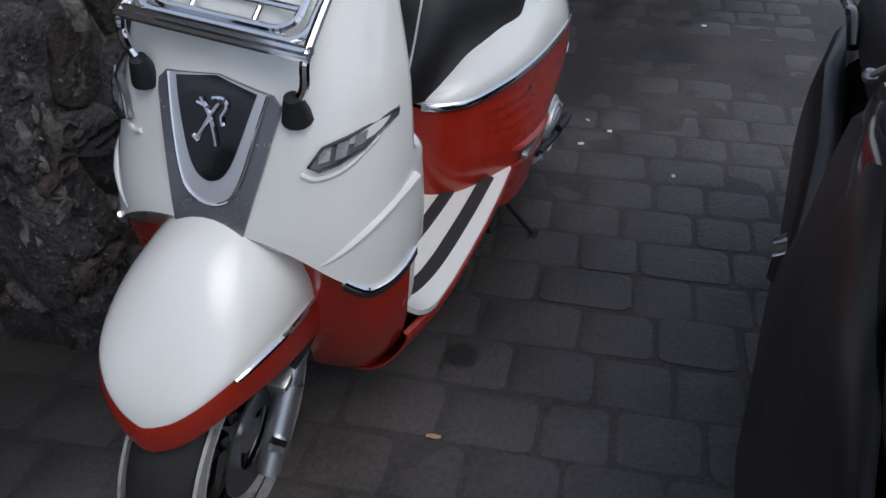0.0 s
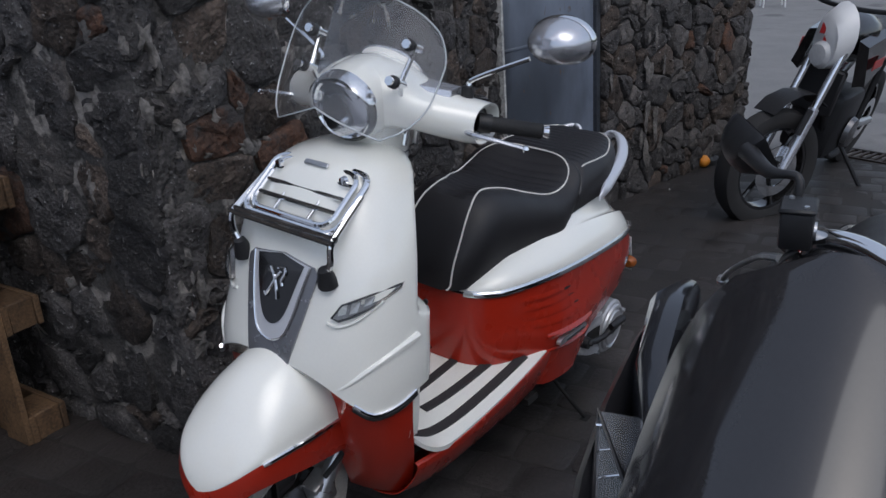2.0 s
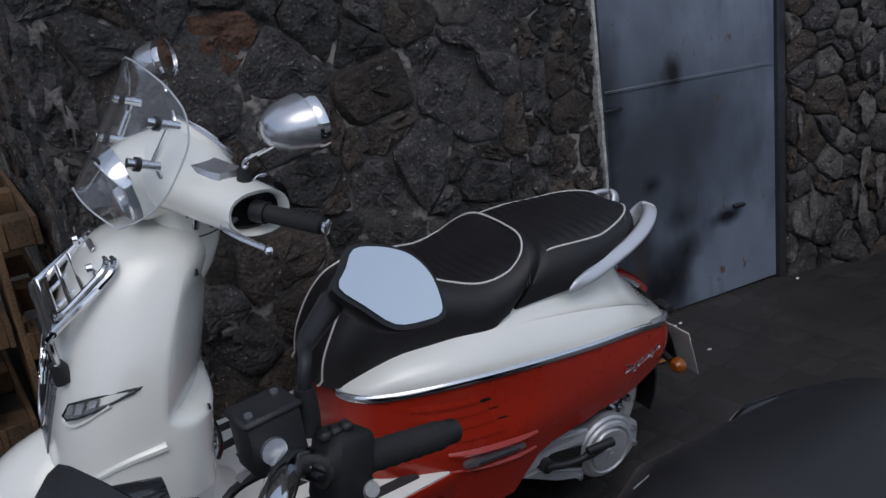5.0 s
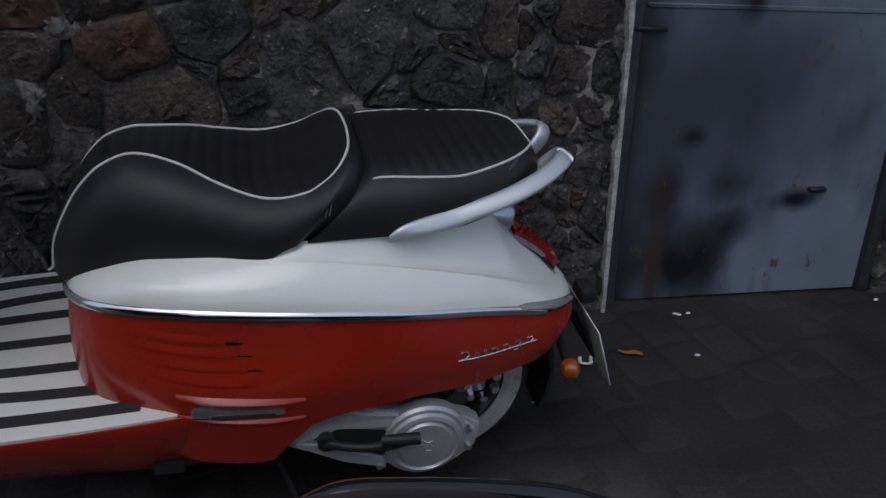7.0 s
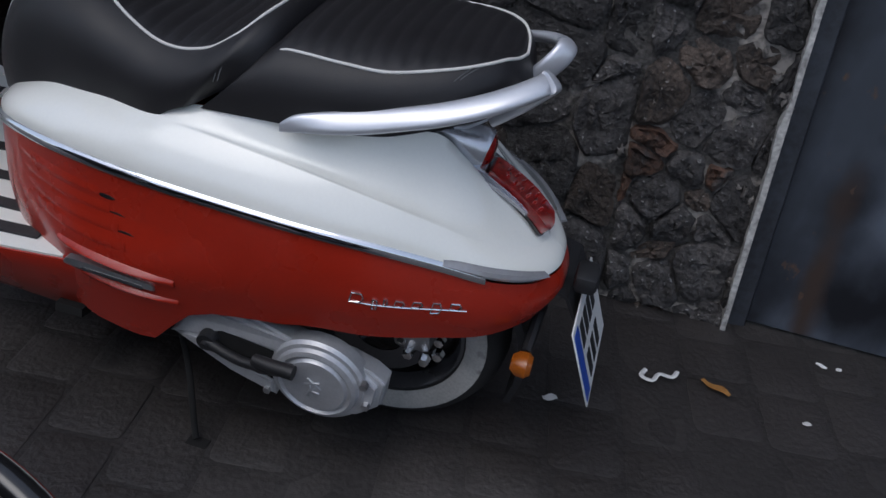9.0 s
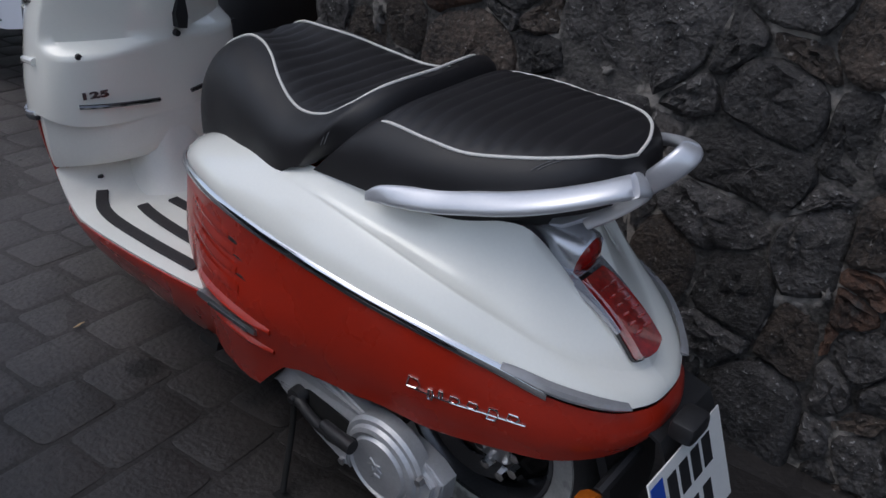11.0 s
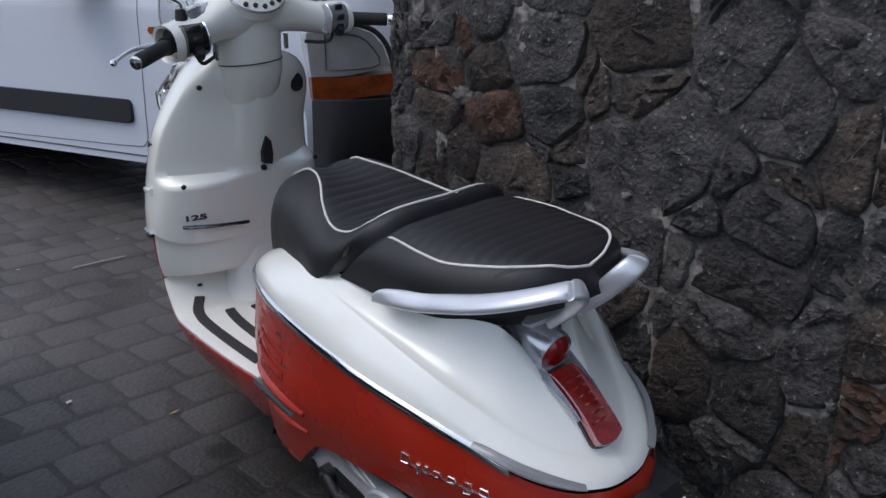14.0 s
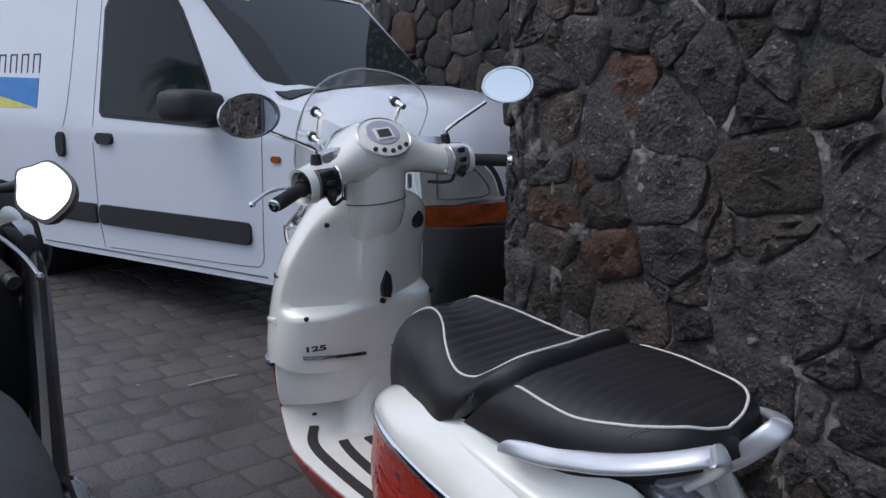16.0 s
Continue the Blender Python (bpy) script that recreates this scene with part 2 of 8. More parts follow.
whole("road", bm, ROAD, "worn grey asphalt road beyond the wall", "road", kind="structure")

# ---- stone walls ----
LAVA = mat("lava_grey", (0.086, 0.080, 0.078), 0.85, dark=(0.014, 0.0125, 0.0125), scale=14, fine=95, bump=0.015, bump_scale=85, random_tint=0.48, wear=(0.23, 0.225, 0.22), wear_scale=85, wear_at=0.635)
LAVA_BROWN = mat("lava_brown", (0.100, 0.076, 0.061), 0.85, dark=(0.018, 0.015, 0.0135), scale=12, fine=95, bump=0.015, bump_scale=85, random_tint=0.45, wear=(0.24, 0.225, 0.21), wear_scale=75, wear_at=0.645)
LAVA_RED = mat("lava_red", (0.125, 0.062, 0.038), 0.88, dark=(0.036, 0.024, 0.019), scale=9, fine=95, bump=0.013, bump_scale=75, random_tint=0.22, wear=(0.055, 0.048, 0.045), wear_scale=12, wear_at=0.54)
LAVA_PALE = mat("lava_pale", (0.125, 0.112, 0.104), 0.88, dark=(0.040, 0.037, 0.036), scale=9, fine=95, bump=0.013, bump_scale=75, random_tint=0.25, wear=(0.30, 0.29, 0.28), wear_scale=40, wear_at=0.655)
MORTAR = mat("old_mortar", (0.105, 0.098, 0.092), 0.95, dark=(0.022, 0.021, 0.020), scale=9, fine=120, bump=0.010, bump_scale=70, wear=(0.30, 0.275, 0.25), wear_scale=11, wear_at=0.54)


LIME = mat("lime_wash", (0.21, 0.195, 0.18), 0.9, dark=(0.05, 0.046, 0.043), scale=22, fine=90, bump=0.010, bump_scale=50)


def cells(w, h, size, rng, squash=1.0):
    """Uneven polygons that fill a w x h field, as a mason's joints would."""
    nx, ny = max(2, round(w / size)), max(2, round(h / (size * squash)))
    seeds = []
    for i in range(-1, nx + 1):
        for j in range(-1, ny + 1):
            if rng.random() < 0.10:
                continue
            seeds.append(((i + 0.5 + rng.uniform(-0.46, 0.46) + 0.25 * (j % 2)) * w / nx, (j + 0.5 + rng.uniform(-0.46, 0.46)) * h / ny, rng.uniform(-0.55, 0.55) * size * size))
    out = []
    for k, (sx, sy, sw) in enumerate(seeds):
        poly = [(sx - size * 1.6, sy - size * 1.6), (sx + size * 1.6, sy - size * 1.6), (sx + size * 1.6, sy + size * 1.6), (sx - size * 1.6, sy + size * 1.6)]
        planes = [(1, 0, 0.0), (-1, 0, -w), (0, 1, 0.0), (0, -1, -h)]
        for q, (ox, oy, ow) in enumerate(seeds):
            if q != k and abs(ox - sx) < 3.2 * size and abs(oy - sy) < 3.2 * size:
                a, b = sx - ox, sy - oy
                c = (sx * sx + sy * sy - ox * ox - oy * oy - (sw - ow)) / 2
                planes.append((a, b, c))
        for a, b, c in planes:
            new_poly = []
            for (x0, y0), (x1, y1) in zip(poly, poly[1:] + poly[:1]):
                d0, d1 = a * x0 + b * y0 - c, a * x1 + b * y1 - c
                if d0 >= 0:
                    new_poly.append((x0, y0))
                if d0 * d1 < 0:
                    t = d0 / (d0 - d1)
                    new_poly.append((x0 + (x1 - x0) * t, y0 + (y1 - y0) * t))
            poly = new_poly
            if len(poly) < 3:
                break
        if len(poly) < 3:
            continue
        area = abs(sum(x0 * y1 - x1 * y0 for (x0, y0), (x1, y1) in zip(poly, poly[1:] + poly[:1]))) / 2
        if area > 0.12 * size * size:
            out.append(poly)
    return out


def px0(x, cx, shrink):
    return cx + (x - cx) * shrink


def stone_mesh(poly, rng, joint, dome, n=20):
    """One rough stone: (u, v) outline, w proud of the wall."""
    cx, cy = sum(p[0] for p in poly) / len(poly), sum(p[1] for p in poly) / len(poly)
    cut = []
    for (x0, y0), (x1, y1) in zip(poly, poly[1:] + poly[:1]):
        cut += [(lerp(x0, x1, 0.13), lerp(y0, y1, 0.13)), (lerp(x0, x1, 0.5) + rng.uniform(-0.005, 0.005), lerp(y0, y1, 0.5) + rng.uniform(-0.005, 0.005)), (lerp(x0, x1, 0.87), lerp(y0, y1, 0.87))]
    ring_len = [math.dist(a, b) for a, b in zip(cut, cut[1:] + cut[:1])]
    total, pts = sum(ring_len), []
    for i in range(n):
        s = total * i / n
        k = 0
        while s > ring_len[k]:
            s -= ring_len[k]
            k += 1
        t = s / max(1e-9, ring_len[k])
        a, b = cut[k], cut[(k + 1) % len(cut)]
        pts.append((lerp(a[0], b[0], t), lerp(a[1], b[1], t)))
    rings = []
    tx, ty = rng.uniform(-0.16, 0.16), rng.uniform(-0.16, 0.16)
    o = rng.uniform(0, 50)
    for shrink, wv in ((1.0, -0.035), (1.0, -0.002), (0.965, 0.62 * dome), (0.84, 0.92 * dome), (0.50, dome), (0.22, dome)):
        r = []
        for x, y in pts:
            dx, dy = x - cx, y - cy
            L = math.hypot(dx, dy)
            f = max(0.2, (L - joint) / L) * shrink
            q = noise.noise(V(x * 26 + o, y * 26, shrink * 3)) * 0.014 + noise.noise(V(px0(x, cx, shrink) * 55 + o, y * 55, shrink * 5)) * 0.008
            px, py = cx + dx * f, cy + dy * f
            if shrink < 1:
                w = wv + q * 1.1 + (px - cx) * tx + (py - cy) * ty
            else:
                w = wv + q * 0.6
                px += noise.noise(V(x * 45, y * 45, 3 + o)) * 0.011
                py += noise.noise(V(x * 45, y * 45, 9 + o)) * 0.011
            r.append((px, py, w))
        rings.append(r)
    return rings, (cx, cy, dome + noise.noise(V(cx * 22 + o, cy * 22, 0)) * 0.008)


# rust-red stones stand together in a few places of the front wall: (x, z, reach)
RED_SPOTS = ((0.63, 0.88, 0.16), (0.65, 1.12, 0.10), (-0.42, 0.38, 0.12), (0.06, 1.10, 0.10), (-0.26, 0.68, 0.05), (0.52, 0.93, 0.07))


def lay_stones(wall, place, w, h, size, seed, joint=0.0025, single=True, keep=None, tones=(0.62, 0.80, 0.88), squash=0.9, dome=(0.004, 0.022)):
    rng = random.Random(seed)
    joined = {}
    for poly in cells(w, h, size, rng, squash):
        cx, cy = sum(p[0] for p in poly) / len(poly), sum(p[1] for p in poly) / len(poly)
        if keep and not keep(cx, cy):
            continue
        rings, top = stone_mesh(poly, rng, joint * rng.uniform(0.6, 1.8), rng.uniform(*dome))
        r = rng.random()
        mt = LAVA if r < tones[0] else LAVA_BROWN if r < tones[1] else LAVA_RED if r < tones[2] else LAVA_PALE
        mid = place(cx, cy, 0)
        for sx, sz, reach in RED_SPOTS:
            if seed in (11, 12) and math.hypot(mid.x - sx, mid.z - sz) < reach and r < 0.8:
                mt = LAVA_RED if r < 0.55 else LAVA_BROWN
        bm = bmesh.new() if single else joined.setdefault(mt.name, bmesh.new())
        vs = [[bm.verts.new(place(*p)) for p in ring] for ring in rings]
        k = len(rings[0])
        for a, b in zip(vs, vs[1:]):
            for i in range(k):
                bm.faces.new((a[i], a[(i + 1) % k], b[(i + 1) % k], b[i]))
        c = bm.verts.new(place(*top))
        for i in range(k):
            bm.faces.new((vs[-1][i], vs[-1][(i + 1) % k], c))
        if single:
            bmesh.ops.recalc_face_normals(bm, faces=bm.faces)
            part("stone", bm, mt, wall, sharp=55)
    for key, bm in joined.items():
        bmesh.ops.recalc_face_normals(bm, faces=bm.faces)
        tagged(part("stones", bm, MATS[key], wall, sharp=55), kind="stuff")


CORNER = 0.965


def mortar_lumps(wall, place, spots, seed):
    """Pale smears of lime mortar standing proud of the stones: (along, up, size)."""
    rg = random.Random(seed)
    bm = bmesh.new()
    for u, v, r in spots:
        n, o, sx, sy = 18, rg.uniform(0, 40), rg.uniform(0.45, 1.3), rg.uniform(0.6, 1.9)
        rings = []
        for f, w in ((1.0, -0.014), (0.94, 0.006), (0.6, 0.011), (0.25, 0.012)):
            ring = []
            for k in range(n):
                a = 2 * math.pi * k / n
                q = r * f * (1 + 1.1 * noise.noise(V(math.cos(a) * 1.9 + o, math.sin(a) * 1.9, 0)) + 0.45 * noise.noise(V(math.cos(a) * 5, math.sin(a) * 5, o)))
                ring.append(place(u + q * math.cos(a) * sx, v + q * math.sin(a) * sy, w + 0.012 * noise.noise(V(u * 30 + q * 20 * math.cos(a), v * 30 + q * 20 * math.sin(a), o))))
            rings.append(ring)
        loft(rings, bm=bm)
    bmesh.ops.recalc_face_normals(bm, faces=bm.faces)
    tagged(part("mortar_smear", bm, LIME, wall, "pale lime mortar smears on the stones", sharp=50), kind="stuff")


def front_y(x):
    return -0.578 + 0.0 * x


bm = box((CORNER + 0.765, 0.55, 3.4), ((CORNER - 0.765) / 2, -0.585 - 0.275, 1.35))
wall_1 = whole("wall_1", bm, MORTAR, "dark lava stone wall with uneven mortar joints", "wall", kind="structure")
lay_stones(wall_1, lambda u, v, w: V(-0.45 + u, -0.588 + w, -0.06 + v), CORNER + 0.45 + 0.01, 2.3, 0.138, 11, tones=(0.74, 0.93, 0.94), dome=(0.010, 0.030))
lay_stones(wall_1, lambda u, v, w: V(-0.765 + u, -0.588 + w, -0.06 + v), 0.317, 2.3, 0.092, 12, tones=(0.66, 0.90, 0.93), dome=(0.008, 0.024))
bm = box((0.55, 3.2, 3.4), (CORNER - 0.29, -0.80 - 1.6, 1.35))
wall_2 = whole("wall_2", bm, MORTAR, "return of the lava stone wall at its corner", "wall", kind="structure")
lay_stones(wall_2, lambda u, v, w: V(CORNER - 0.008 + w, -0.58 - u, 0.02 + v), 1.5, 2.2, 0.15, 23, tones=(0.62, 0.88, 0.93), dome=(0.010, 0.032))

rg = random.Random(41)
mortar_lumps(wall_1, lambda u, v, w: V(u, -0.578 + w, v), [(rg.uniform(0.62, 0.955), rg.uniform(0.15, 1.5), rg.choice((0.008, 0.012, 0.012, 0.02, 0.028))) for i in range(34)], 6)
mortar_lumps(wall_1, lambda u, v, w: V(u, -0.578 + w, v), [(rg.uniform(-0.75, 0.6), rg.uniform(0.15, 1.6), rg.choice((0.004, 0.006, 0.006, 0.009, 0.012))) for i in range(26)], 7)
mortar_lumps(wall_1, lambda u, v, w: V(u, -0.582 + w, v), [(-0.76 + rg.uniform(0.0, 0.1), rg.uniform(0.1, 1.6), rg.choice((0.008, 0.012, 0.016))) for i in range(22)], 8)
mortar_lumps(wall_2, lambda u, v, w: V(CORNER + w, -0.58 - u, v), [(rg.uniform(0.0, 0.5), rg.uniform(0.15, 1.5), rg.choice((0.01, 0.014, 0.02, 0.032))) for i in range(22)], 9)

mortar_lumps(wall_1, lambda u, v, w: V(u, -0.572 + w, v), [(0.93, 1.29, 0.034), (0.90, 1.22, 0.022), (0.945, 0.87, 0.018), (0.93, 0.73, 0.022), (0.90, 0.62, 0.030), (0.94, 0.50, 0.024), (0.87, 1.05, 0.014), (0.92, 1.42, 0.03), (0.80, 0.40, 0.028), (0.93, 0.30, 0.036)], 21)

# wall beyond the door, set at a slight angle
ANG = math.atan2(0.36, -1.55)
DX, DY = math.cos(ANG), math.sin(ANG)


def far_wall(u, v, w):
    """u along from the door jamb, v up, w proud."""
    return V(-1.755 + DX * u + DY * w, -0.535 + DY * u - DX * w, -0.20 + v)


bm = box((1.62, 0.5, 3.4), (0.81, 0, 0))
for v in bm.verts:
    v.co = far_wall(v.co.x, v.co.z + 1.6, v.co.y - 0.27)
bmesh.ops.recalc_face_normals(bm, faces=bm.faces)
wall_3 = whole("wall_3", bm, MORTAR, "lava stone wall running on beyond the steel door", "wall", kind="structure")
lay_stones(wall_3, far_wall, 1.62, 2.2, 0.115, 31, tones=(0.55, 0.85, 0.87), single=False, dome=(0.008, 0.026))
rg = random.Random(5)
for (u0, n) in ((0.36, 16), (0.50, 10), (0.06, 8)):
    bm = bmesh.new()
    for i in range(n):
        u, v = u0 + rg.uniform(-0.05, 0.05), rg.uniform(0.3, 2.0)
        a, b = rg.uniform(0.012, 0.03), rg.uniform(0.03, 0.09)
        vs = [bm.verts.new(far_wall(u + a * math.cos(q) * rg.uniform(0.6, 1.2), v + b * math.sin(q) * rg.uniform(0.6, 1.2), 0.032 + rg.uniform(0, 0.01))) for q in [2 * math.pi * k / 9 for k in range(9)]]
        c = bm.verts.new(far_wall(u, v, 0.046))
        for k in range(9):
            bm.faces.new((vs[k], vs[(k + 1) % 9], c))
    bmesh.ops.recalc_face_normals(bm, faces=bm.faces)
    tagged(part("lime_streak", bm, LIME, wall_3, "pale lime streak running down the stones"), kind="stuff")
# wall over the door
bm = box((1.02, 0.42, 1.1), (-1.26, -0.80, 2.45))
whole("wall_4", bm, MORTAR, "stone lintel wall above the steel door", "wall", kind="structure")

# ---- steel door ----
def door_material():
    m = bpy.data.materials.new("stained_steel_paint")
    m.use_nodes = True
    nt = m.node_tree
    N, L = nt.nodes, nt.links
    b = N["Principled BSDF"]
    tc = N.new("ShaderNodeTexCoord")

    def tex(scale, stretch=(1, 1, 1), detail=6.0, seed=0.0):
        mp = N.new("ShaderNodeMapping")
        mp.inputs["Scale"].default_value = stretch
        mp.inputs["Location"].default_value = (seed, seed * 0.7, seed * 1.3)
        L.new(tc.outputs["Object"], mp.inputs["Vector"])
        n = N.new("ShaderNodeTexNoise")
        n.inputs["Scale"].default_value = scale
        n.inputs["Detail"].default_value = detail
        L.new(mp.outputs[0], n.inputs["Vector"])
        return n.outputs["Fac"]

    def ramp(src, a, b_):
        r = N.new("ShaderNodeMapRange")
        r.inputs["From Min"].default_value, r.inputs["From Max"].default_value = a, b_
        L.new(src, r.inputs["Value"])
        return r.outputs[0]

    def mix(fac, a, col):
        x = N.new("ShaderNodeMix")
        x.data_type = "RGBA"
        L.new(fac, x.inputs["Factor"])
        if isinstance(a, tuple):
            x.inputs["A"].default_value = (*a, 1)
        else:
            L.new(a, x.inputs["A"])
        x.inputs["B"].default_value = (*col, 1)
        return x.outputs["Result"]

    c = mix(ramp(tex(3.0, seed=2.0), 0.35, 0.65), (0.185, 0.215, 0.275), (0.25, 0.29, 0.365))
    c = mix(ramp(tex(3.0, (1, 1, 0.6), 7.0, 5.2), 0.56, 0.74), c, (0.085, 0.097, 0.122))
    c = mix(ramp(tex(9.0, (1, 1, 0.16), 6.0, 1.0), 0.60, 0.76), c, (0.085, 0.09, 0.105))
    def blotch(centre, size, soft, src, seed):
        """A stain about one place on the leaf with a ragged edge."""
        sub = N.new("ShaderNodeVectorMath")
        sub.operation = "SUBTRACT"
        L.new(tc.outputs["Object"], sub.inputs[0])
        sub.inputs[1].default_value = centre
        div = N.new("ShaderNodeVectorMath")
        div.operation = "DIVIDE"
        L.new(sub.outputs[0], div.inputs[0])
        div.inputs[1].default_value = size
        ln = N.new("ShaderNodeVectorMath")
        ln.operation = "LENGTH"
        L.new(div.outputs[0], ln.inputs[0])
        wob = N.new("ShaderNodeMath")
        wob.operation = "MULTIPLY_ADD"
        wob.inputs[1].default_value = 3.6
        L.new(tex(5.5, (1, 1, 0.7), 8.0, seed), wob.inputs[0])
        L.new(ln.outputs["Value"], wob.inputs[2])
        return ramp(wob.outputs[0], 2.75 + soft * 2.4, 2.75 - soft * 2.0)

    for ctr, sz, soft, col, seed in STAINS:
        c = mix(blotch(ctr, sz, soft, c, seed), c, col)
    c = mix(ramp(tex(26.0, (1, 1, 0.5), 5.0, 3.0), 0.66, 0.72), c, (0.12, 0.075, 0.05))
    L.new(c, b.inputs["Base Color"])
    rr = N.new("ShaderNodeMapRange")
    rr.inputs["To Min"].default_value, rr.inputs["To Max"].default_value = 0.28, 0.5
    L.new(tex(5.0), rr.inputs["Value"])
    L.new(rr.outputs[0], b.inputs["Roughness"])
    b.inputs["Metallic"].default_value = 0.15
    bp = N.new("ShaderNodeBump")
    bp.inputs["Distance"].default_value = 0.004
    bp.inputs["Strength"].default_value = 0.5
    L.new(tex(6.0, seed=4.0), bp.inputs["Height"])
    L.new(bp.outputs["Normal"], b.inputs["Normal"])
    return m


SOOT, RUST = (0.013, 0.014, 0.018), (0.060, 0.042, 0.034)
SMOKE_FILM = (0.050, 0.058, 0.072)
STAINS = [((-1.03, -0.6, 0.74), (0.30, 9, 0.19), 0.9, SMOKE_FILM, 5.1), ((-1.20, -0.6, 0.62), (0.19, 9, 0.15), 0.7, SMOKE_FILM, 2.6), ((-0.93, -0.6, 0.28), (0.17, 9, 0.34), 0.7, SMOKE_FILM, 9.3),
          ((-0.82, -0.6, 0.45), (0.045, 9, 0.75), 0.4, SOOT, 7.7), ((-0.95, -0.6, 0.36), (0.05, 9, 0.10), 0.35, SOOT, 1.0), ((-1.08, -0.6, 0.10), (0.15, 9, 0.13), 0.4, SOOT, 3.3),
          ((-1.17, -0.6, 0.37), (0.075, 9, 0.07), 0.35, SOOT, 6.4), ((-1.02, -0.6, 0.53), (0.035, 9, 0.03), 0.3, SOOT, 8.2), ((-1.19, -0.6, 0.22), (0.06, 9, 0.05), 0.4, SOOT, 4.9),
          ((-0.945, -0.6, 0.10), (0.024, 9, 0.24), 0.3, RUST, 2.1), ((-1.41, -0.6, 0.30), (0.05, 9, 0.022), 0.4, SOOT, 4.4), ((-1.16, -0.6, 0.93), (0.04, 9, 0.05), 0.3, SOOT, 11.0)]
STEEL = door_material()
FRAME = mat("door_frame_paint", (0.055, 0.062, 0.075), 0.45, 0.2, dark=(0.03, 0.032, 0.038), scale=8, fine=60, bump=0.001)


def door_at(u, v, w):
    """u along the door from its hinge side to the far jamb, v up, w proud."""
    return V(-0.775 - u * 0.978, -0.600 + 0.055 * u + w, ground_z(-0.775 - u) * 1.0 - 0.01 + v)


def door_slab(u0, u1, v0, v1, w0, w1, bevel=0.003):
    bm = box((u1 - u0, w1 - w0, v1 - v0), ((u0 + u1) / 2, (w0 + w1) / 2, (v0 + v1) / 2), bevel, 1)
    for v in bm.verts:
        v.co = door_at(v.co.x, v.co.z, v.co.y)
    bmesh.ops.recalc_face_normals(bm, faces=bm.faces)
    return bm


door = thing("door_1", Matrix(), "blue-grey steel door with soot and rust stains", "door", kind="structure")
part("door_leaf", door_slab(0.045, 0.955, 0.02, 1.95, -0.05, -0.012), STEEL, door)
part("door_frame", door_slab(0.0, 0.045, 0.0, 2.0, -0.07, 0.005), FRAME, door)
part("door_frame", door_slab(0.955, 1.0, 0.0, 2.0, -0.07, 0.005), FRAME, door)
part("door_frame", door_slab(0.0, 1.0, 1.95, 2.0, -0.075, 0.003), FRAME, door)
part("stiffener", door_slab(0.06, 0.94, 0.94, 0.955, -0.02, -0.008), STEEL, door)
part("door_latch", door_slab(0.69, 0.75, 0.385, 0.40, -0.02, 0.008, 0.004), mat("dark_iron", (0.04, 0.042, 0.05), 0.5, 0.6), door, "dark iron latch")
for v in (0.88, 1.5):
    part("hinge", door_slab(0.02, 0.12, v, v + 0.012, -0.01, 0.012, 0.003), mat("dark_iron", (0.04, 0.042, 0.05), 0.5, 0.6), door, "dark iron hinge strap")
# chipped white plaster along the jamb
PLASTER = mat("white_plaster", (0.62, 0.61, 0.58), 0.9, dark=(0.22, 0.215, 0.205), scale=14, fine=100, bump=0.004, bump_scale=60)
rg = random.Random(9)
rows = []
for i in range(60):
    z = -0.04 + 2.2 * i / 59
    wd = max(0.0015, 0.013 + 0.020 * noise.noise(V(0, 0, z * 9)) + 0.012 * noise.noise(V(3, 0, z * 27)))
    rows.append([V(-0.768, -0.60, z), V(-0.768, -0.552, z), V(-0.768 + wd, -0.553, z), V(-0.768 + wd, -0.60, z)])
whole("trim_1", loft(rows), PLASTER, "chipped white plaster edge beside the door", "plaster", kind="structure")

